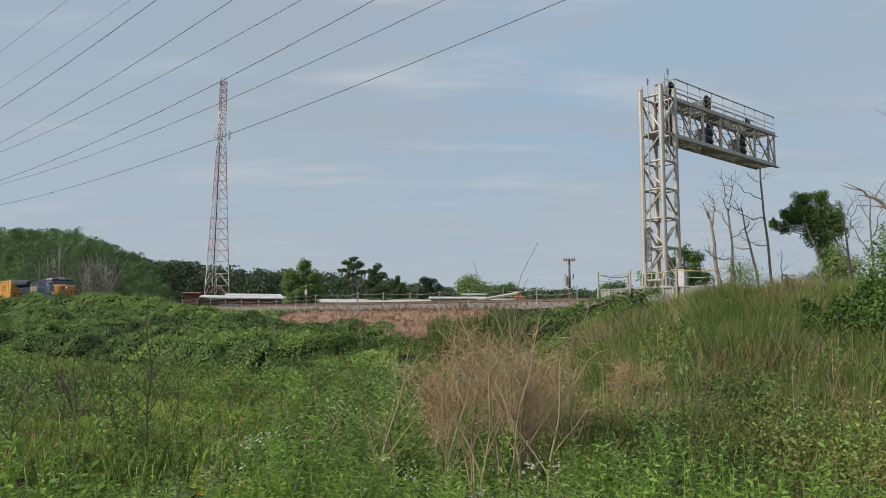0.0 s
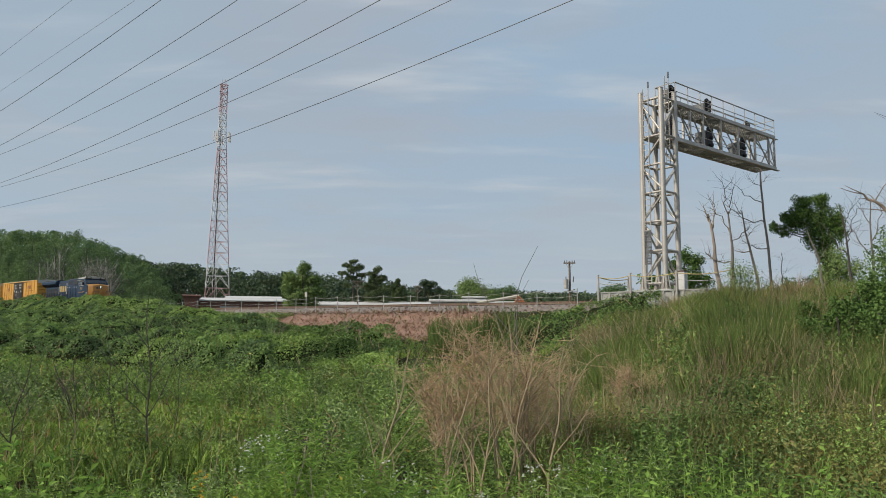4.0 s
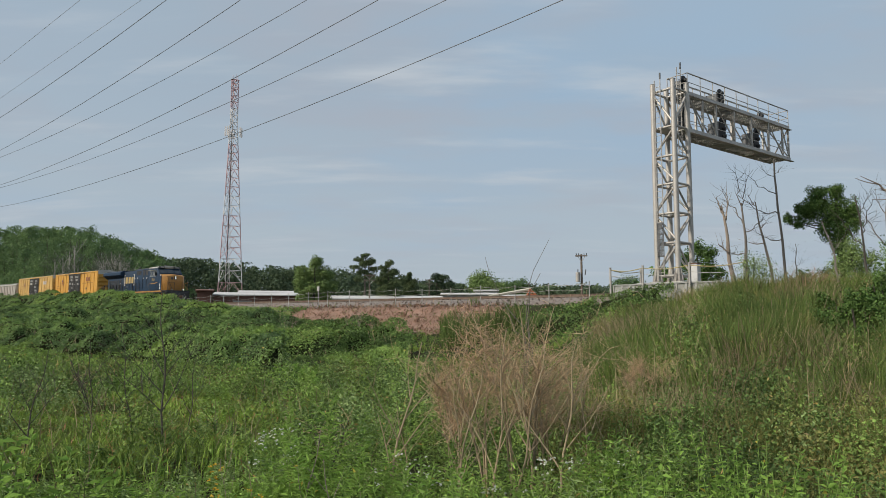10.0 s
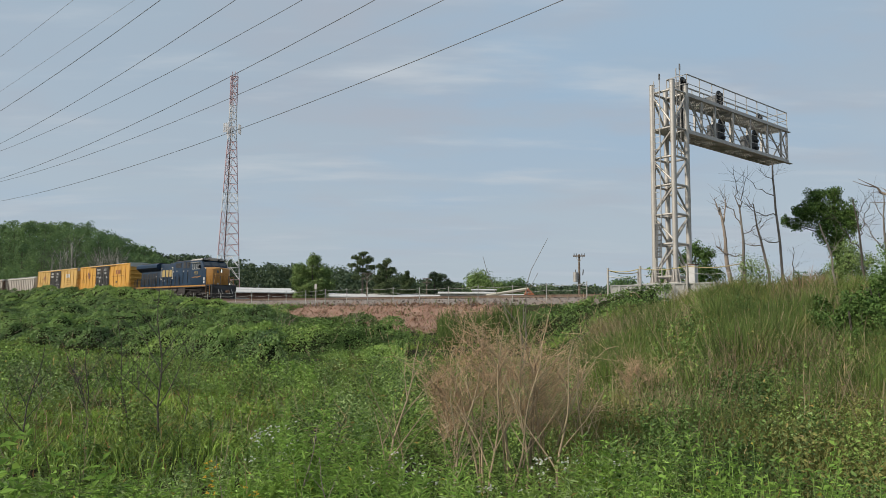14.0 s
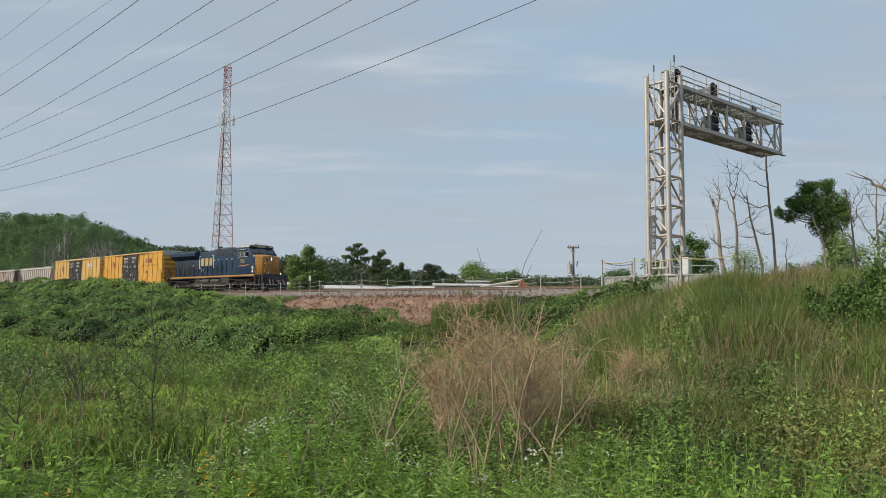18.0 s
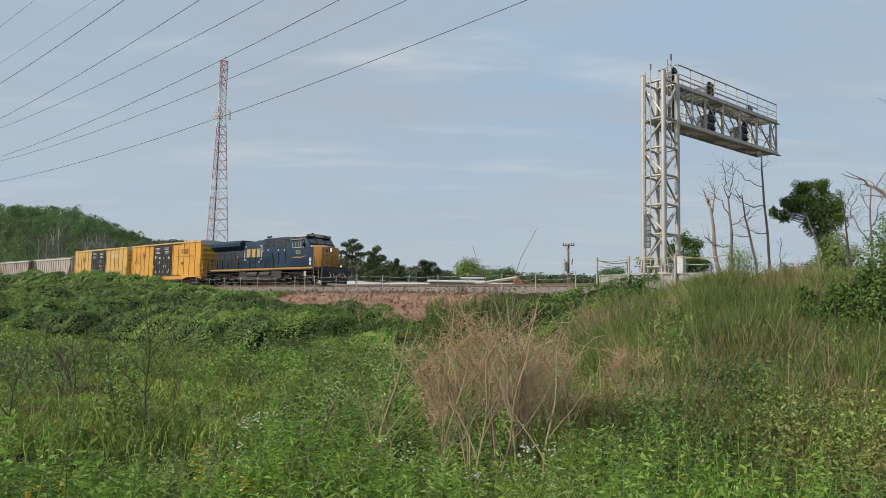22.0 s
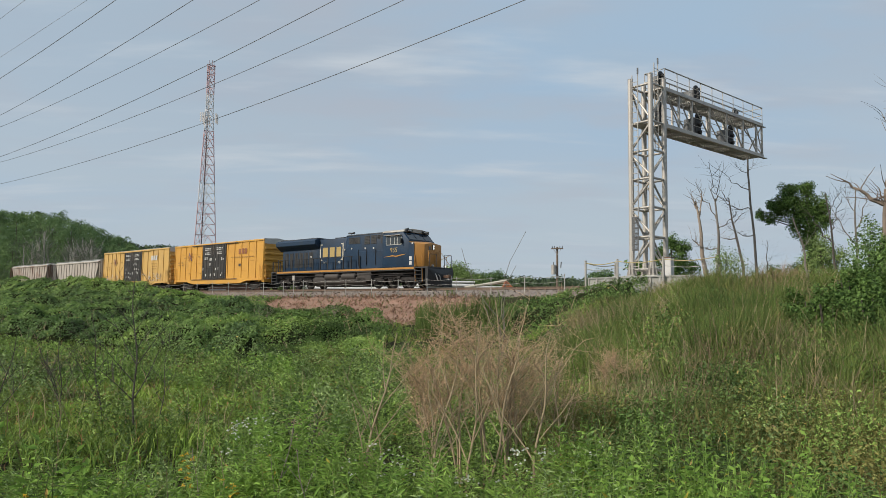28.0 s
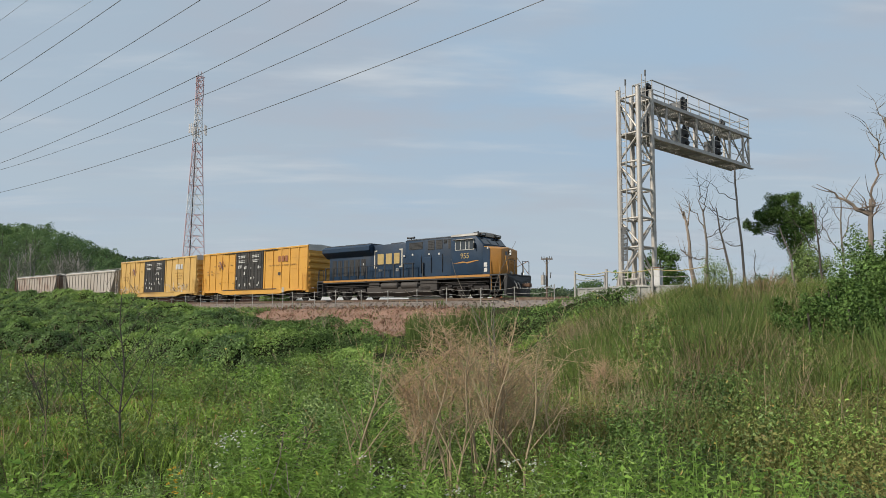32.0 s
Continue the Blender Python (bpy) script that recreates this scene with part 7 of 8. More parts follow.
for az, d, h, n, ln, wd, sp, lab in (
        (-31.9, 4.3, 1.00, 34, 0.11, 0.42, 0.28, "bright yellow-green broad-leaved shrub at the meadow edge"),
        (-29.5, 3.5, 0.72, 12, 0.11, 0.35, 0.30, "low bright green leafy shrub"),
        (-12.2, 6.0, 1.05, 13, 0.12, 0.26, 0.20, "upright bright green weed with narrow leaves"),
        (-9.6, 5.4, 0.95, 12, 0.12, 0.26, 0.18, "upright bright green weed with narrow leaves"),
        (-6.3, 4.4, 0.92, 18, 0.12, 0.26, 0.20, "bright green narrow-leaved weed clump"),
        (-1.9, 4.2, 0.62, 9, 0.11, 0.26, 0.18, "bright green narrow-leaved weed clump"),
        (1.9, 4.3, 0.82, 14, 0.12, 0.26, 0.16, "upright bright green weed with narrow leaves"),
        (11.6, 6.2, 0.85, 8, 0.12, 0.26, 0.18, "upright bright green weed with narrow leaves"),
        (18.6, 4.5, 0.86, 66, 0.085, 0.36, 0.45, "spreading bright green broad-leaved bush"),
        (22.6, 4.8, 0.92, 70, 0.085, 0.36, 0.45, "spreading bright green broad-leaved bush"),
        (26.4, 4.5, 0.80, 54, 0.085, 0.36, 0.40, "spreading bright green broad-leaved bush"),
        (30.5, 4.7, 0.66, 30, 0.10, 0.26, 0.45, "low bright green leafy clump"),
        (-18.5, 3.8, 0.66, 12, 0.11, 0.28, 0.30, "low bright green leafy clump"),
        (-23.5, 4.0, 0.70, 12, 0.11, 0.28, 0.30, "low bright green leafy clump"),
        (-25.5, 5.2, 0.62, 14, 0.11, 0.26, 0.35, "low green narrow-leaved weed clump"),
        (-20.6, 5.0, 0.66, 14, 0.11, 0.26, 0.35, "low green narrow-leaved weed clump"),
        (-15.2, 4.4, 0.70, 14, 0.11, 0.26, 0.30, "bright green narrow-leaved weed clump"),
        (-4.2, 5.4, 0.80, 12, 0.11, 0.26, 0.22, "upright bright green weed with narrow leaves"),
        (4.6, 4.6, 0.66, 14, 0.11, 0.26, 0.28, "bright green narrow-leaved weed clump"),
        (8.6, 4.7, 0.60, 12, 0.11, 0.26, 0.28, "bright green narrow-leaved weed clump"),
        (14.0, 24.0, 0.85, 18, 0.13, 0.40, 0.45, "yellow-green leafy bush among the dark vines"),
        (-14.0, 22.0, 0.95, 26, 0.20, 0.45, 1.2, "light green leafy bush in the meadow")):
    build_leafy_shrub(az, d, h, n, ln, wd, LEAF_BRIGHT, lab, sp)


def build_flowers(az, d, h, n, mat, label, name, spread=0.35):
    c = polar(az, d)
    z = float(ground(c.x, c.y))
    top = thing(name, Matrix.Translation((c.x, c.y, z)), label, "flowers", "wild flowers")
    st, fl, lf = Batch(), Batch(), Batch()
    root = np.stack([RNG.normal(size=n) * spread * 0.6, RNG.normal(size=n) * spread * 0.6, np.zeros(n)], 1)
    hh = h * RNG.uniform(0.6, 1.1, n)
    weeds(st, lf, root, hh, 8, 0.06, 0.3, lean=0.06)
    tip = root + np.stack([RNG.normal(size=n) * 0.03, RNG.normal(size=n) * 0.03, hh], 1)
    tip = np.repeat(tip, 5, 0) + RNG.normal(size=(n * 5, 3)) * [0.03, 0.03, 0.03]
    k = len(tip)
    for j in range(6):
        a = j * 1.047 + RNG.uniform(0, 0.4, k)
        fl.leaves(tip, unit(np.stack([np.cos(a) * 0.8, np.sin(a) * 0.8, RNG.uniform(-0.4, 0.8, k)], 1)), 0.018 if mat is PETAL_YELLOW else 0.014, 0.012, unit(RNG.normal(size=(k, 3)) + [0, -1.2, 0.6]))
    tagged(st.mesh("stalk_mass", LEAF_WEED, top), kind="stuff")
    tagged(lf.mesh("leaf_mass", LEAF_PALE, top), kind="stuff")
    tagged(fl.mesh("bloom_mass", mat, top), kind="stuff")


build_flowers(-14.9, 6.4, 0.66, 12, PETAL, "clump of small white wild flowers", "white_flowers", 0.24)
build_flowers(-3.5, 6.0, 0.58, 11, PETAL, "clump of small white wild flowers", "white_flowers", 0.24)
build_flowers(9.8, 6.2, 0.60, 12, PETAL, "sparse small white wild flowers", "white_flowers", 0.45)
build_flowers(5.2, 6.2, 0.60, 9, PETAL, "sparse small white wild flowers", "white_flowers", 0.4)
for az, d, h, n in ((-29.9, 4.2, 0.50, 7), (-27.6, 4.5, 0.50, 4), (-18.6, 5.5, 0.56, 3), (-15.9, 5.2, 0.52, 4)):
    build_flowers(az, d, h, n, PETAL_YELLOW, "few orange-yellow wild flower heads", "yellow_flowers", 0.12)


def branch_points(root, way, length, bends, wild):
    pts, p, w = [root], Vector(root), Vector(way).normalized()
    for i in range(bends):
        w = (w + Vector((random.gauss(0, wild), random.gauss(0, wild), random.gauss(0, wild * 0.6)))).normalized()
        p = p + w * (length / bends)
        pts.append(p.copy())
    return pts, w


def build_dead_shrub(az, d, h, stems, lean, twigs, mat, label, fuzz=1.0, name="dead_shrub"):
    c = polar(az, d)
    z = float(ground(c.x, c.y))
    top = thing(name, Matrix.Translation((c.x, c.y, z)), label, "dead shrub", "dead brown shrubs")
    bm = bmesh.new()
    tw, lf = Batch(), Batch()
    tips = []
    for k in range(stems):
        a = random.uniform(0, 6.28)
        way = Vector((math.cos(a) * lean, math.sin(a) * lean, 1.0))
        pts, w = branch_points(Vector((math.cos(a) * 0.06 * stems ** 0.5, math.sin(a) * 0.06 * stems ** 0.5, -0.05)), way, h * random.uniform(0.75, 1.0), 7, 0.07)
        chain(bm, pts, 0.014, 5, 0.005)
        for q in range(6):
            b0 = pts[random.randint(3, 6)]
            ba = random.uniform(0, 6.28)
            bp, bw = branch_points(b0, Vector((math.cos(ba) * 0.8, math.sin(ba) * 0.8, 0.75)), h * random.uniform(0.2, 0.42), 4, 0.16)
            chain(bm, bp, 0.007, 4, 0.003)
            tips += bp[1:]
        tips += pts[5:]
    tagged(part("branch_frame", bm, mat, top), kind="stuff")
    tips = np.array([list(t) for t in tips])
    n = int(twigs)
    if n:
        base = tips[RNG.integers(0, len(tips), n)]
        dirv = unit(RNG.normal(size=(n, 3)) * [1, 1, 0.7] + [0, 0, 0.55])
        ln = RNG.uniform(0.08, 0.30, n)[:, None]
        end = base + dirv * ln
        tw.stems(np.stack([base, base + dirv * ln * 0.5 + RNG.normal(size=(n, 3)) * 0.012, end], 1), 0.0021, 0.0012)
        tagged(tw.mesh("twig_mass", DRY_TWIG, top), kind="stuff")
        m = int(n * 5 * fuzz)
        if m:
            i = RNG.integers(0, n, m)
            q = base[i] + dirv[i] * ln[i] * RNG.uniform(0.3, 1.1, (m, 1)) + RNG.normal(size=(m, 3)) * 0.02
            lf.leaves(q, unit(RNG.normal(size=(m, 3)) + [0, 0, 0.3]), RNG.uniform(0.02, 0.05, m), 0.006)
            tagged(lf.mesh("seed_haze", DRY_TWIG, top), kind="stuff")


BROWN = "tangled reddish-brown dead shrub with fine twigs"
for az, d, h, k in ((1.6, 7.8, 1.5, 4), (3.6, 7.6, 1.85, 5), (5.4, 7.9, 1.95, 5), (7.0, 8.1, 1.8, 5), (8.6, 8.4, 1.5, 4), (15.5, 12.0, 0.95, 4)):
    build_dead_shrub(az, d, h, k, 0.22 if d < 8.5 else 0.4, 650, DRY_STEM, BROWN, 0.3)


def build_forked_sapling(az, d, az_top, h, r, mat, label, forks=7, name="bare_sapling", twigs=3, open_way=0.5):
    """A bare sapling: a leaning stem that forks again and again, each fork's arm curving upwards."""
    c = polar(az, d)
    z = float(ground(c.x, c.y))
    top = thing(name, Matrix.Translation((c.x, c.y, z)), label, "dead sapling", "bare saplings")
    e = polar(az_top, d)
    tip = Vector((e.x - c.x, e.y - c.y, h))
    rt = Vector((math.cos(radians(az)), -math.sin(radians(az)), 0))
    away = Vector((-rt.y, rt.x, 0))
    bend = tip.length * 0.014
    stem = [tip * (i / 9) + rt * (bend * math.sin(i * 1.1 + az)) * (1 if 0 < i < 9 else 0) for i in range(10)]
    stem[0] = Vector((0, 0, -0.06))
    bm = bmesh.new()
    chain(bm, stem, r, 6, r * 0.3)
    part("stem", bm, mat, top)
    for k in range(forks):
        i = min(8, 2 + int(k * 6.5 / forks + random.random()))
        sg = 1 if k % 2 else -1
        L = h * (0.56 - 0.04 * i) * random.uniform(0.75, 1.15)
        w = (tip.normalized() + rt * sg * open_way * random.uniform(0.7, 1.3) + away * random.uniform(-0.5, 0.5)).normalized()
        bp, q, v = [stem[i]], stem[i].copy(), w.copy()
        for j in range(6):
            v = (v + Vector((0, 0, 0.05)) + rt * random.gauss(0, 0.07) + away * random.gauss(0, 0.1)).normalized()
            q = q + v * L / 6
            bp.append(q.copy())
        bm = bmesh.new()
        rr = r * (0.62 - 0.045 * i)
        chain(bm, bp, rr, 5, rr * 0.3)
        for j in range(twigs):
            m = random.randint(2, 5)
            tp, tv = branch_points(bp[m], (bp[m + 1] - bp[m]).normalized() + rt * random.choice((-1, 1)) * 0.7 + away * random.gauss(0, 0.4), L * random.uniform(0.25, 0.55), 4, 0.10)
            chain(bm, tp, rr * 0.5, 4, rr * 0.18)
        part("limb", bm, mat, top)


TAN = "bare tan dead sapling with forked stems in the meadow"
for az, d, az_top, h, r, n in ((-5.7, 6.3, -2.6, 1.55, 0.014, 6), (-0.6, 6.1, 2.4, 1.45, 0.012, 7), (0.9, 6.3, 0.0, 1.25, 0.012, 5), (3.2, 6.8, 4.3, 1.75, 0.013, 8), (4.8, 6.9, 7.4, 1.55, 0.014, 7), (8.4, 6.7, 9.9, 1.55, 0.014, 6), (6.2, 7.4, 5.4, 1.9, 0.013, 8), (10.6, 7.6, 10.2, 1.3, 0.011, 5), (-3.3, 7.4, -4.6, 1.05, 0.009, 4)):
    build_forked_sapling(az, d, az_top, h, r, DRY_STEM, TAN, n)
for az, d, az_top, h, r, n in ((-12.2, 5.6, -10.6, 0.85, 0.008, 3), (-9.0, 5.2, -10.4, 0.72, 0.008, 3), (-17.2, 5.4, -18.2, 0.70, 0.006, 2)):
    build_forked_sapling(az, d, az_top, h, r, SNAG, "pale bare forked stem in the weeds", n, twigs=1)
for az, d, az_top, h, r, n in ((-22.3, 10.0, -22.8, 2.0, 0.016, 10), (-24.6, 11.5, -25.6, 1.7, 0.012, 8), (-27.2, 12.5, -27.6, 1.5, 0.011, 7), (-31.6, 9.3, -30.2, 1.25, 0.011, 6), (-20.6, 12.5, -20.2, 1.5, 0.010, 7)):
    build_forked_sapling(az, d, az_top, h, r, BARK_DARK, "grey leafless sapling with many fine branches standing in the weeds", n, "leafless_sapling", 5, 0.75)
for az, d, h, k in ((-26.9, 14.5, 1.3, 2), (-11.2, 7.8, 0.9, 2), (-8.3, 44.0, 2.6, 4), (-13.5, 46.0, 2.6, 4)):
    build_dead_shrub(az, d, h, k, 0.32, 40, BARK_DARK if d < 30 else SNAG, "grey leafless sapling standing in the weeds", 0.0, "leafless_sapling")


def build_long_sticks():
    """A dead sapling with three long bare shoots in front of the track."""
    c = polar(5.6, 21.0)
    z = float(ground(c.x, c.y))
    top = thing("dead_sapling", Matrix.Translation((c.x, c.y, z)), "dead sapling with long thin bare shoots", "dead sapling")
    r = Vector((math.cos(radians(5.6)), -math.sin(radians(5.6)), 0))
    eye_up = 1.6 - z
    for dx, el, mid in ((2.3 * 0.366, 0.1096, 0.08), (-3.0 * 0.366, 0.0839, 0.10), (1.5 * 0.366, 0.060, 0.2), (-1.2 * 0.366, 0.02, -0.3), (0.9 * 0.366, 0.0, 0.1)):
        bm = bmesh.new()
        tip = r * dx + Vector((0, 0, eye_up + el * 21.0))
        m = r * dx * mid + Vector((0, 0, (eye_up + el * 21.0) * 0.5))
        p = [Vector((0, 0, -0.1)).lerp(m, t) if t <= 1 else m.lerp(tip, t - 1) for t in (0, 0.4, 0.75, 1, 1.2, 1.4, 1.6, 1.8, 2)]
        p = [q + r * (random.uniform(-0.07, 0.07) + 0.16 * math.sin(i * 0.8)) if 0 < i < 8 else q for i, q in enumerate(p)]
        chain(bm, p, 0.016, 5, 0.006)
        part("shoot", bm, BARK, top)


build_long_sticks()


# --- trees ---
def tree_skeleton(h, r, limbs, lean, crown0, spread, wild=0.10, up=0.75):
    """Trunk and limb curves; gives the mesh and the limbs' outer points."""
    bm = bmesh.new()
    pts, w = branch_points(Vector((0, 0, -0.3)), Vector((lean[0], lean[1], 1)), h * 0.92, 8, wild * 0.5)
    chain(bm, pts, r, 8, r * 0.22)
    outer = []
    for k in range(limbs):
        f = crown0 + (1 - crown0) * (k + random.random()) / limbs
        i = min(7, int(f * 8))
        b0 = pts[i].lerp(pts[i + 1], f * 8 - i)
        a = k * 2.4 + random.uniform(-0.4, 0.4)
        L = spread * h * (1.15 - 0.75 * abs(f - 0.55)) * random.uniform(0.7, 1.1)
        bp, bw = branch_points(b0, Vector((math.cos(a), math.sin(a), up)), L, 5, wild * 1.6)
        rr = r * (0.42 - 0.25 * f)
        chain(bm, bp, rr, 6, rr * 0.25)
        outer += bp[2:]
        for q in range(3):
            c0 = bp[random.randint(2, 4)]
            sp, sw = branch_points(c0, bw + Vector((random.gauss(0, 0.7), random.gauss(0, 0.7), random.gauss(0.2, 0.4))), L * 0.5, 3, wild * 1.8)
            chain(bm, sp, rr * 0.4, 5, rr * 0.12)
            outer += sp[1:]
    outer += pts[7:]
    return bm, np.array([list(p) for p in outer])


def build_tree(az, d, el_top, r, label, leaf_mat, leaves, size, clump, limbs=14, lean=(0, 0), crown0=0.3, spread=0.32, bark=None, name="tree", category="tree", up=0.75, sink=0.0):
    c = polar(az, d)
    z = float(ground(c.x, c.y)) - sink
    h = 1.6 + el_top * d - z
    top = thing(name, Matrix.Translation((c.x, c.y, z)), label, category)
    bm, outer = tree_skeleton(h, r, limbs, lean, crown0, spread, up=up)
    # keep the crown's top at the tree's height
    part("trunk", bm, bark or BARK_DARK, top, smooth=True)
    lf = Batch()
    k = RNG.integers(0, len(outer), leaves)
    off = RNG.normal(size=(leaves, 3))
    off = unit(off) * np.minimum(np.linalg.norm(off, axis=1, keepdims=True), 1.7)
    q = outer[k] + off * clump * np.array([1, 1, 0.7])
    s = size * RNG.uniform(0.7, 1.3, leaves)
    up_v = unit(unit(off) * 0.8 + RNG.normal(size=(leaves, 3)) * 0.45 + [0, 0, 0.5])
    lf.leaves(q, unit(np.cross(up_v, RNG.normal(size=(leaves, 3))) - [0, 0, 0.15]), s, s * 0.7, up_v)
    lf.mesh("crown", leaf_mat, top)
    return top


def build_lobed_tree(az, d, lobes, r, leaves, size, label, leaf_mat, bark=None, name="tree"):
    """A tree whose crown is a row of lobes: metres aside, metres over the eye's level, width, height."""
    c = polar(az, d)
    z = float(ground(c.x, c.y))
    rt = Vector((math.cos(radians(az)), -math.sin(radians(az)), 0))
    top = thing(name, Matrix.Translation((c.x, c.y, z)), label, "tree")
    bm, lf = bmesh.new(), Batch()
    cent = [rt * x + Vector((-rt.y, rt.x, 0)) * random.uniform(-0.5, 0.5) * w + Vector((0, 0, 1.6 - z + e)) for x, e, w, h in lobes]
    crown = max(cent, key=lambda q: q.z)
    pts = [Vector((0, 0, -0.3)).lerp(crown, f) + Vector((random.uniform(-0.1, 0.1), random.uniform(-0.1, 0.1), 0)) for f in (0, 0.2, 0.4, 0.6, 0.8, 1.0)]
    chain(bm, pts, r, 8, r * 0.2)
    area = sum(w * h for x, e, w, h in lobes)
    for q, (x, e, w, h) in zip(cent, lobes):
        b0 = pts[0].lerp(crown, min(0.92, max(0.3, 0.90 * q.z / crown.z)))
        chain(bm, [b0, b0.lerp(q, 0.5) - Vector((0, 0, 0.06 * (q - b0).length)), q], r * 0.22, 6, r * 0.08)
        n = int(leaves * w * h / area)
        k = 14
        tuft = unit(RNG.normal(size=(k, 3))) * RNG.uniform(0.3, 0.9, (k, 1)) * [w, w, h * 1.15]
        i = RNG.integers(0, k, n)
        v = unit(RNG.normal(size=(n, 3)) + [0, 0, 0.3])
        pos = np.array(q) + tuft[i] + v * RNG.uniform(0.5, 1.1, (n, 1)) * np.array([w, w, h * 1.2]) * 0.50
        for tq in tuft[::2]:
            chain(bm, [q, q + Vector(tq) * 0.5 + Vector((0, 0, 0.05)), q + Vector(tq)], r * 0.14, 4, r * 0.04)
        s = size * RNG.uniform(0.7, 1.3, n)
        up = unit(v + RNG.normal(size=(n, 3)) * 0.4 + [0, 0, 0.3])
        lf.leaves(pos, unit(np.cross(up, RNG.normal(size=(n, 3))) - [0, 0, 0.15]), s, s * 0.65, up)
    part("trunk", bm, bark or BARK_DARK, top, smooth=True)
    lf.mesh("crown", leaf_mat, top)
    return top


build_lobed_tree(29.2, 46.0, ((-1.2, 6.95, 0.75, 0.65), (-0.3, 7.0, 0.7, 0.6), (0.35, 6.2, 0.6, 0.65), (-2.0, 6.35, 0.6, 0.5), (-1.4, 6.0, 0.8, 0.65), (-0.5, 5.9, 0.85, 0.75), (0.3, 5.3, 0.65, 0.65), (-2.75, 5.75, 0.34, 0.32), (-2.3, 5.5, 0.4, 0.32), (-0.7, 4.9, 0.65, 0.6), (0.1, 4.4, 0.6, 0.6), (-0.3, 3.8, 0.5, 0.6), (0.4, 3.2, 0.6, 0.6), (-0.2, 2.7, 0.5, 0.5)), 0.22, 24000, 0.10, "dark green oak with a ragged leaning crown", LEAF_OAK)
build_lobed_tree(29.9, 43.0, ((-0.2, 3.6, 0.7, 0.6), (-0.5, 2.9, 0.8, 0.7), (0.6, 2.6, 0.8, 0.7), (-1.0, 1.8, 0.8, 0.7), (0.2, 1.7, 1.0, 0.8), (1.2, 1.6, 0.8, 0.7), (0.0, 0.9, 1.2, 0.7)), 0.12, 9000, 0.10, "bushy green tree beside the oak", LEAF_LIGHT_TREE)
build_lobed_tree(27.3, 47.0, ((-0.6, 2.3, 0.6, 0.4), (0.5, 2.4, 0.6, 0.45), (-1.1, 1.5, 0.5, 0.4), (0.1, 1.6, 0.7, 0.4), (0.9, 1.4, 0.5, 0.4)), 0.08, 2600, 0.10, "small sparse green tree on the crest", LEAF_OAK)
build_lobed_tree(19.6, 58.0, ((-0.3, 5.3, 0.8, 0.7), (0.6, 4.6, 0.8, 0.7), (-0.9, 4.0, 0.9, 0.8), (0.3, 3.5, 1.0, 0.8), (1.1, 3.3, 0.7, 0.6), (-0.7, 2.4, 1.0, 0.8), (0.6, 2.1, 1.0, 0.8)), 0.15, 8000, 0.15, "dark green tree behind the gantry", LEAF_OAK)
build_tree(17.0, 60.0, 0.066, 0.12, "low dark green tree behind the gantry", LEAF_OAK, 3000, 0.20, 0.45, limbs=10, crown0=0.2, spread=0.30)
build_lobed_tree(-11.4, 92.0, ((0.2, 6.6, 1.1, 0.9), (-1.3, 5.7, 1.2, 0.9), (1.4, 5.5, 1.1, 0.8), (-0.2, 4.9, 1.4, 1.0), (-2.0, 4.1, 1.1, 0.9), (1.7, 3.9, 1.3, 0.9), (0.2, 3.3, 1.5, 1.0), (-1.2, 2.2, 1.4, 0.9), (1.2, 2.0, 1.4, 0.9)), 0.22, 15000, 0.20, "light green broadleaf tree beyond the track", LEAF_LIGHT_TREE)
build_lobed_tree(-7.3, 128.0, ((0.1, 10.9, 0.9, 0.5), (-1.0, 10.2, 1.0, 0.5), (1.1, 9.9, 1.1, 0.5), (-0.1, 9.3, 1.2, 0.6), (-1.7, 8.8, 0.9, 0.45), (1.6, 8.6, 1.1, 0.5), (-0.4, 7.9, 1.2, 0.5), (0.9, 7.2, 1.0, 0.5), (-1.1, 6.6, 0.9, 0.4)), 0.28, 6500, 0.22, "tall pine with an open dark crown", LEAF_PINE, BARK_DARK, "pine_tree")
build_lobed_tree(-5.35, 125.0, ((0.0, 9.2, 0.8, 0.7), (-0.8, 8.2, 1.0, 0.7), (0.9, 7.8, 1.1, 0.7), (-0.2, 7.0, 1.3, 0.8), (-1.4, 6.1, 1.1, 0.7), (1.5, 5.9, 1.2, 0.7), (0.1, 5.2, 1.5, 0.9), (-1.3, 4.2, 1.3, 0.9), (1.3, 4.0, 1.4, 0.9), (0.0, 2.9, 1.6, 1.0)), 0.26, 12000, 0.24, "dark green pine with a dense crown", LEAF_PINE, BARK_DARK, "pine_tree")
build_lobed_tree(-3.7, 150.0, ((0.1, 8.4, 0.7, 0.8), (-0.7, 7.2, 0.9, 0.8), (0.8, 6.9, 0.9, 0.8), (0.0, 5.8, 1.2, 0.9), (-1.1, 4.8, 1.2, 0.9), (1.1, 4.6, 1.2, 0.9), (0.0, 3.4, 1.5, 1.0)), 0.2, 7000, 0.28, "far dark green pine", LEAF_PINE, BARK_DARK, "pine_tree")
build_lobed_tree(-1.2, 190.0, ((-0.8, 10.2, 1.5, 1.0), (1.4, 9.9, 1.4, 1.0), (-2.4, 8.6, 1.3, 0.9), (2.9, 8.4, 1.2, 0.9), (0.3, 8.2, 1.4, 0.9), (-1.4, 6.6, 1.4, 0.9), (1.9, 6.5, 1.4, 0.9)), 0.3, 5200, 0.36, "far open-crowned dark tree", LEAF_FAR)
build_tree(2.7, 150.0, 0.054, 0.25, "green roundish tree beyond the trailers", LEAF_LIGHT_TREE, 9000, 0.32, 1.0, limbs=16, crown0=0.15, spread=0.5, up=0.6)
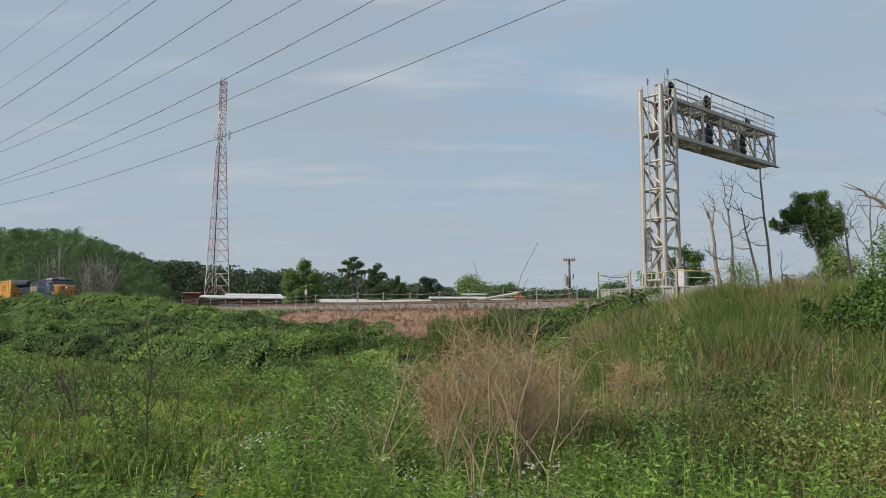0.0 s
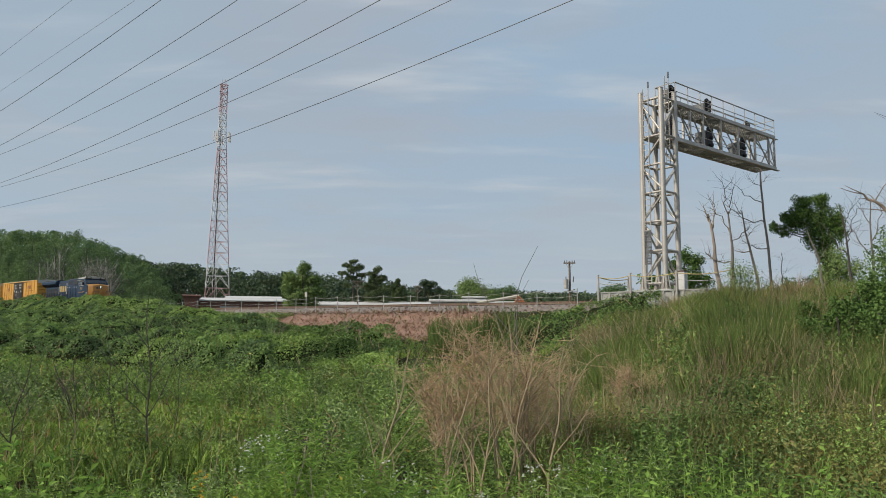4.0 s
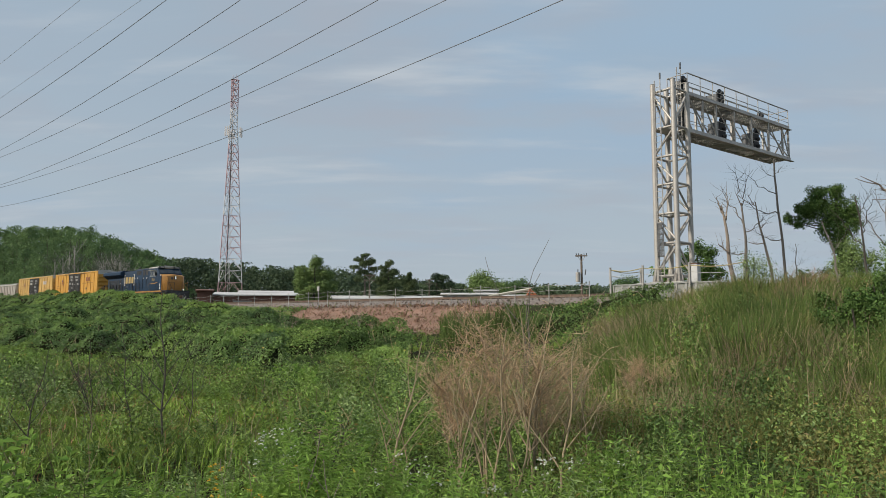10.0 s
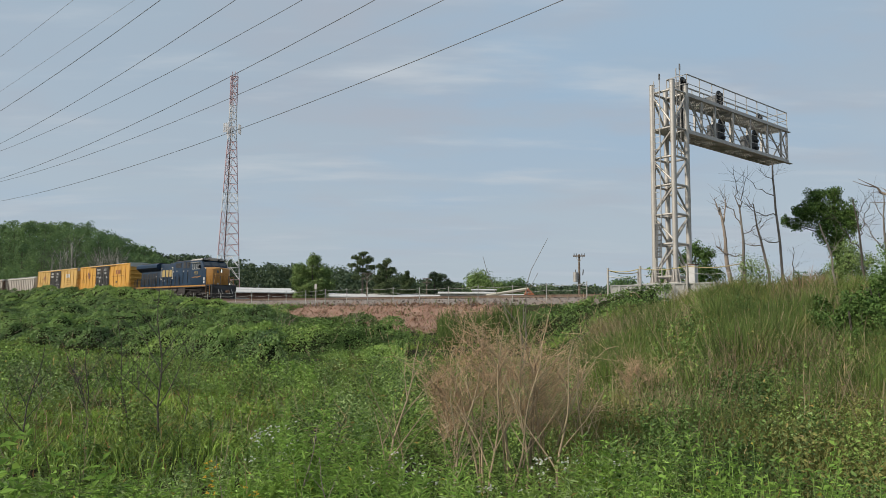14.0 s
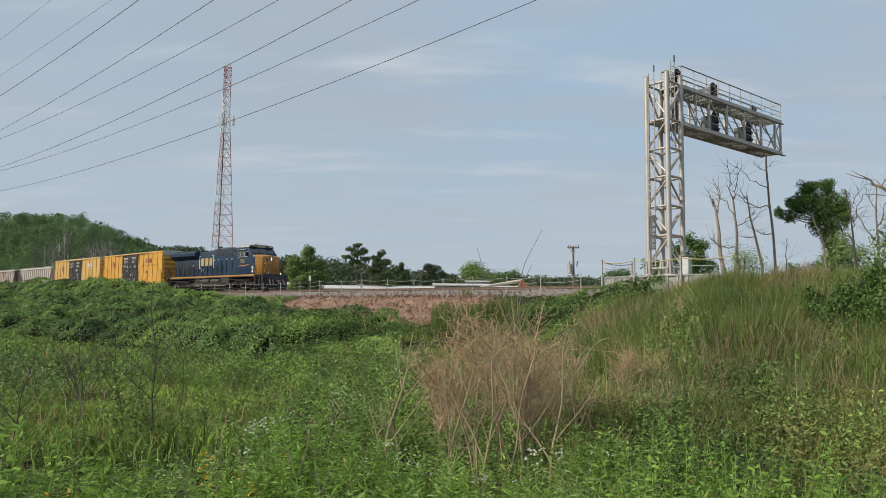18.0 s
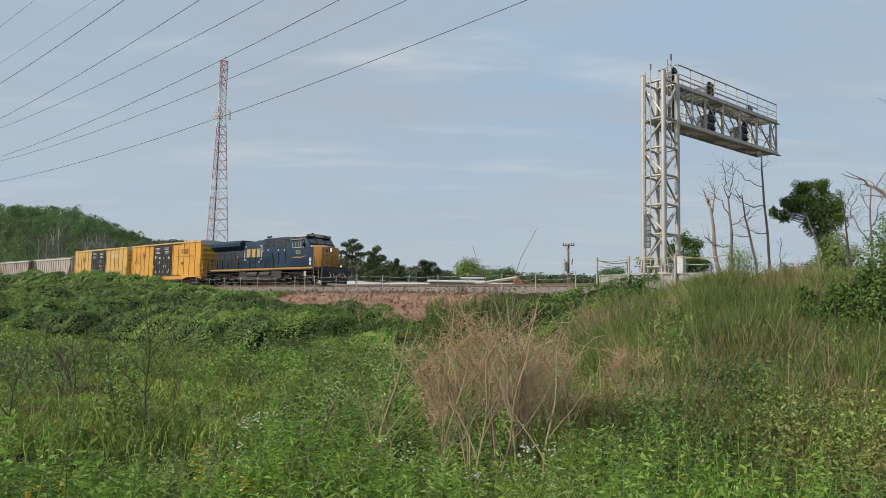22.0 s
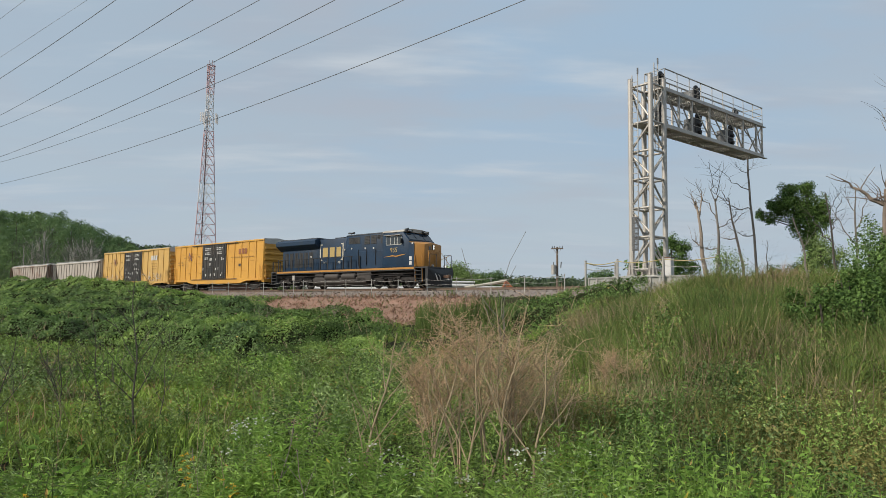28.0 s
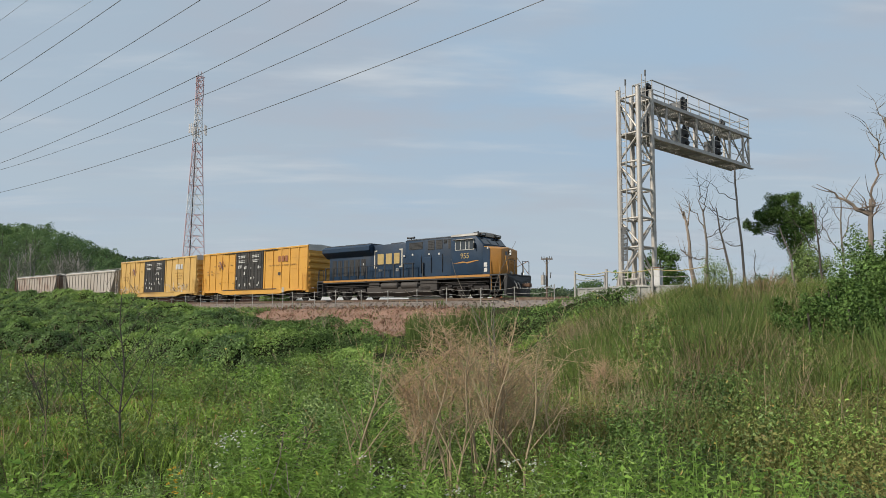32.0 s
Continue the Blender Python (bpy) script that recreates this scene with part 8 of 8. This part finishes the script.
build_tree(5.0, 170.0, 0.047, 0.25, "far green tree beyond the track", LEAF_WOODS, 6000, 0.36, 1.0, limbs=14, crown0=0.15, spread=0.5, up=0.6)
build_tree(13.9, 75.0, 0.050, 0.12, "low green tree beyond the track", LEAF_WOODS, 3600, 0.22, 0.6, limbs=12, crown0=0.15, spread=0.4)
build_tree(23.2, 33.0, 0.085, 0.05, "small light green sapling among the snags", LEAF_LIGHT_TREE, 1500, 0.07, 0.3, limbs=8, crown0=0.3, spread=0.3)


# --- bare snags on the crest ---
def build_snag(az, d, az_top, el_top, r, forks, label, mat, group="dead snags", twig=0, r_tip=0.3):
    c = polar(az, d)
    z = float(ground(c.x, c.y)) - 0.2
    tip = polar(az_top, d, 1.6 + el_top * d) - Vector((c.x, c.y, z))
    top = thing("dead_tree", Matrix.Translation((c.x, c.y, z)), label, "dead tree", group)
    bm = bmesh.new()
    k = 9
    pts = []
    for i in range(k + 1):
        f = i / k
        p = tip * f
        wob = 0.16 * math.sin(f * 5 + az) * (1 - f) * f * 4 * 0.5
        pts.append(Vector((p.x + wob + random.uniform(-0.03, 0.03), p.y + random.uniform(-0.05, 0.05), p.z)))
    chain(bm, pts, r, 8, r * r_tip)
    part("trunk", bm, mat, top, smooth=True)
    rt = Vector((math.cos(radians(az)), -math.sin(radians(az)), 0))
    for f, dx, dz, rr in forks:
        b0 = tip * f
        end = b0 + rt * dx + Vector((0, random.uniform(-0.3, 0.3), dz))
        bm = bmesh.new()
        rr *= 0.62
        span = (end - b0).length
        way = [b0.lerp(end, i / 7) - Vector((0, 0, 0.13 * abs(dx) * math.sin(math.pi * (i / 7) ** 0.8))) + (Vector((random.gauss(0, 1), random.gauss(0, 1), random.gauss(0, 1))) * 0.03 * span if 0 < i < 7 else Vector((0, 0, 0))) for i in range(8)]
        chain(bm, way, rr, 6, rr * 0.35)
        for q in range(twig + 6):
            s0 = way[random.randint(2, 7)]
            sp, sw = branch_points(s0, Vector((random.gauss(0, 1) + dx * 0.3, random.gauss(0, 0.6), random.uniform(0.1, 1.2))), random.uniform(0.4, 1.1), 5, 0.16)
            chain(bm, sp, rr * 0.28, 4, rr * 0.09)
        part("limb", bm, mat, top)


D_SNAG = 42.0
build_snag(22.1, D_SNAG, 21.15, 0.148, 0.17, ((0.55, -0.6, 0.35, 0.06), (0.82, 0.30, 1.5, 0.09), (0.92, -0.35, 0.9, 0.08), (0.35, -0.3, 0.3, 0.06)), "pale barkless dead trunk with a forked top", SNAG)
build_snag(22.95, D_SNAG, 22.55, 0.150, 0.13, ((0.50, -1.5, 0.6, 0.06), (0.80, -0.9, 1.9, 0.06), (0.92, 0.5, 2.0, 0.055), (0.97, -0.2, 2.1, 0.05), (0.7, 1.0, 0.9, 0.05)), "grey dead tree with fine bare branches", BARK, twig=6)
build_snag(24.75, D_SNAG, 23.55, 0.150, 0.11, ((0.95, -0.35, 0.7, 0.06), (0.60, -0.9, 0.2, 0.05), (0.75, 0.4, 0.5, 0.04)), "slender pale dead trunk leaning over the crest", SNAG, twig=2)
build_snag(25.4, D_SNAG, 24.95, 0.205, 0.085, ((0.62, -2.0, 1.2, 0.05), (0.76, -1.6, 1.2, 0.045), (0.88, -0.7, 0.5, 0.03), (0.9, 0.4, 0.4, 0.03), (0.45, -1.3, 0.4, 0.05)), "tall thin dead trunk with side branches", BARK, twig=3, r_tip=0.55)
build_snag(26.1, 36.0, 26.2, 0.092, 0.035, ((0.6, 0.2, 0.3, 0.015), (0.8, -0.15, 0.3, 0.012)), "thin bare stem on the crest", BARK_DARK, twig=3)
build_snag(30.6, 32.0, 30.1, 0.150, 0.06, ((0.5, -0.8, 1.2, 0.04), (0.6, 0.5, 1.4, 0.04), (0.8, 0.3, 0.7, 0.03)), "dark bare sapling beside the oak", BARK_DARK, twig=5)
build_snag(31.8, 31.0, 32.0, 0.155, 0.06, ((0.45, -0.8, 1.4, 0.04), (0.6, 0.4, 1.5, 0.04), (0.75, -0.3, 1.0, 0.03)), "grey bare sapling on the crest", BARK, twig=5)
build_snag(29.2, 26.0, 27.9, 0.120, 0.05, ((0.6, 0.3, 0.5, 0.03),), "leaning bare grey trunk before the oak", BARK, twig=4)
build_snag(33.6, 27.0, 33.75, 0.150, 0.17, ((0.86, -1.05, 0.8, 0.14), (0.86, 0.3, 2.3, 0.08), (0.84, -0.3, 0.6, 0.06), (0.80, 0.15, 0.5, 0.06)), "broken tree with torn red-brown wood and two bare limbs", TORN_WOOD, twig=3, r_tip=0.3)
build_snag(35.4, 30.0, 34.9, 0.25, 0.12, ((0.75, -0.7, 1.6, 0.05), (0.85, 0.6, 1.4, 0.05), (0.95, -0.4, 1.0, 0.04)), "tall grey bare tree at the wood's edge", BARK, twig=8)


def build_vine_mound(az, d, el_top, wide, label, mat):
    c = polar(az, d)
    z = float(ground(c.x, c.y))
    h = 1.6 + el_top * d - z
    top = thing("vine_mound", Matrix.Translation((c.x, c.y, z)), label, "vines")
    lf, st = Batch(), Batch()
    n = int(12000 * wide)
    v = unit(RNG.normal(size=(n, 3)))
    v[:, 2] = np.abs(v[:, 2])
    lump = 1 + 0.30 * np.sin(v[:, 0] * 6 + az) * np.sin(v[:, 1] * 5) + 0.18 * np.sin(v[:, 2] * 11 + v[:, 0] * 7) - 0.12 * np.abs(np.sin(v[:, 0] * 15 + v[:, 2] * 13))
    q = v * lump[:, None] * np.array([wide, wide * 0.8, h]) * RNG.uniform(0.86, 1.03, (n, 1))
    s = RNG.uniform(0.035, 0.075, n)
    lf.leaves(q, unit(np.cross(v + RNG.normal(size=(n, 3)) * 0.6, RNG.normal(size=(n, 3))) - [0, 0, 0.3]), s, s * 0.8, unit(v + RNG.normal(size=(n, 3)) * 0.6))
    tagged(lf.mesh("leaf_mass", mat, top), kind="stuff")
    m = 14
    a = RNG.uniform(0, 6.28, m)
    b0 = np.stack([np.cos(a) * wide * 0.2, np.sin(a) * wide * 0.2, np.zeros(m)], 1)
    st.stems(np.stack([b0, b0 * 2 + [0, 0, h * 0.4], b0 * 2.4 + [0, 0, h * 0.85]], 1), 0.03, 0.01)
    tagged(st.mesh("stalk_mass", BARK_DARK, top), kind="stuff")


build_vine_mound(34.2, 22.0, 0.095, 1.35, "bushy mound of green vines under the broken tree", LEAF_VINE)
build_vine_mound(36.8, 19.0, 0.11, 1.6, "tall mound of dark green vines", LEAF_OAK)
build_vine_mound(30.6, 15.5, 0.020, 0.85, "dark green bramble bush on the slope crest", LEAF_OAK)
build_vine_mound(32.2, 17.5, 0.050, 1.0, "dark green bramble bush on the slope crest", LEAF_OAK)
build_vine_mound(35.6, 16.0, 0.055, 1.1, "dark green bramble bush on the slope crest", LEAF_OAK)
build_vine_mound(33.6, 15.0, 0.030, 0.9, "dark green bramble bush on the slope crest", LEAF_OAK)
build_vine_mound(28.8, 17.5, 0.018, 0.75, "small dark bramble bush on the slope crest", LEAF_OAK)


# --- woods on the hill and along the horizon ---
def woods(batch, trunk, az, d, el_top, wide, n, size):
    """One more tree for a wood: a crown of several leafy clumps on a trunk."""
    c = polar(az, d)
    z = float(ground(c.x, c.y))
    zt = 1.6 + el_top * d
    h = zt - z
    k = 18
    cen = RNG.normal(size=(k, 3)) * [0.30, 0.30, 0.0]
    f = RNG.uniform(0.12, 0.95, k)
    cen *= wide * (1.15 - f)[:, None] * 2.6
    cen[:, 2] = h * f
    cen = np.concatenate([cen, [[0, 0, h * 0.93]]])
    i = RNG.integers(0, k + 1, n)
    rad = wide * 0.24 * RNG.uniform(0.7, 1.3, k + 1)[i][:, None]
    v = unit(RNG.normal(size=(n, 3)) + [0, 0, 0.45])
    q = cen[i] + v * rad * RNG.uniform(0.6, 1.08, (n, 1)) * [1, 1, 0.8]
    q[:, 2] = np.maximum(q[:, 2], 0.2)
    q += [c.x, c.y, z]
    s = size * RNG.uniform(0.7, 1.35, n)
    up = unit(v + RNG.normal(size=(n, 3)) * 0.22 + [0, 0, 0.25])
    batch.leaves(q, unit(np.cross(up, RNG.normal(size=(n, 3)))), s, s * 0.8, up)
    if trunk is not None:
        trunk.stems(np.array([[[c.x, c.y, z], [c.x + 0.3, c.y, z + h * 0.5], [c.x, c.y, z + h * 0.9]]]), 0.22, 0.06)


def beyond(az, u):
    """Distance at which a bearing lies u metres past the track."""
    return (40.64 + u) / math.cos(radians(42.05 - az))


def build_woods():
    hill, far, grey, tr, gtr = Batch(), Batch(), Batch(), Batch(), Batch()
    # wooded hill left of the tower, tallest towards the edge of view
    for u0, u1, lo, hi, count in ((33, 46, 0.93, 1.0, 62), (24, 34, 0.72, 0.97, 46), (15, 24, 0.45, 0.78, 40)):
        for i in range(count):
            az = -39 + 16.5 * (i + random.random()) / count
            d = beyond(az, random.uniform(u0, u1))
            ridge = np.interp(az, [-39, -32, -28.5, -26.5, -24.5, -22.5], [0.112, 0.112, 0.114, 0.106, 0.093, 0.074])
            if -29.8 < az < -26.2 and u0 < 20:
                continue
            c = polar(az, d)
            tall = ridge * d - float(ground(c.x, c.y))
            woods(hill, tr, az, d, ridge * random.uniform(lo, hi) - 0.001, min(11, max(5.0, 0.40 * tall)), 1250, 0.0019 * d)
    for az, el in ((-24.0, 0.088), (-27.9, 0.117), (-28.3, 0.114), (-31.5, 0.112)):
        woods(hill, tr, az, beyond(az, 40), el, 4.0, 1300, 0.26)
    # leafless grey trees on the hill's edge
    for i in range(26):
        az = random.uniform(-30.3, -25.2)
        d = beyond(az, random.uniform(9, 15))
        el = np.interp(az, [-30.3, -28, -25.2], [0.095, 0.100, 0.072]) * random.uniform(0.7, 1.0)
        woods(grey, gtr, az, d, el, random.uniform(3.5, 5.5), 650, 0.2)
        c = polar(az, d)
        z = float(ground(c.x, c.y))
        h = 1.6 + el * d - z
        m = 20
        a = RNG.uniform(0, 6.28, m)
        f = RNG.uniform(0.15, 0.85, m)
        b0 = np.stack([np.full(m, c.x), np.full(m, c.y), z + h * f * 0.9], 1)
        L = RNG.uniform(1.5, 4.0, m)
        e = b0 + np.stack([np.cos(a) * L * 0.6, np.sin(a) * L * 0.6, L], 1)
        gtr.stems(np.stack([b0, (b0 + e) / 2 + RNG.normal(size=(m, 3)) * 0.15, e], 1), 0.055, 0.02)
    # brush along the far side of the track on the left
    for i in range(46):
        az = random.uniform(-38, -23.5)
        woods(hill, None, az, beyond(az, random.uniform(11, 20)), random.uniform(0.026, 0.052), random.uniform(3, 5), 800, 0.28)
    # tree line to the horizon
    for i in range(450):
        az = random.uniform(-26, 26)
        line = np.interp(az, [-26, -23, -20, -16, -12, -8, -4, -2, 1, 6, 12, 26], [0.082, 0.078, 0.075, 0.071, 0.067, 0.064, 0.057, 0.048, 0.046, 0.044, 0.041, 0.038])
        d = random.uniform(215, 330)
        woods(far, None, az, d, line * random.uniform(0.82, 1.0), random.uniform(5, 10), 330, 0.80)
    stuff(hill, "hill_woods", LEAF_WOODS, "dense green mixed woods on the low hill", "woods")
    stuff(tr, "hill_trunks", BARK_DARK, "dark trunks of the hill woods", "tree trunks")
    stuff(grey, "grey_woods", LEAF_GREY, "greyish nearly leafless trees at the hill's edge", "woods")
    stuff(gtr, "grey_trunks", PALE_BARK, "pale bare trunks and branches on the hill", "tree trunks")
    stuff(far, "far_woods", LEAF_FAR, "dark green tree line along the horizon", "woods")


build_woods()


# ---------- what moves ----------
def train_place(t):
    """Metres along the track of the locomotive's leading coupler: a slowing train."""
    return -75.53 + 3.189 * t - 0.008235 * t * t - 0.000234 * t ** 3


def motions():
    for car, back in TRAIN:
        rows = []
        for k in range(0, 33):
            p = plan(train_place(k) + back, 0, RAIL)
            rows.append((float(k), pose(p.x, p.y, p.z, 0, 0, HEADING)))
        walk(car, rows)
    for wheel in WHEELS:
        r, x = wheel["r"], wheel.location.x
        walk(wheel, [(k * 0.2, pose(x, 0, r, 0, math.degrees((train_place(k * 0.2) - train_place(0)) / r), 0)) for k in range(161)])


motions()
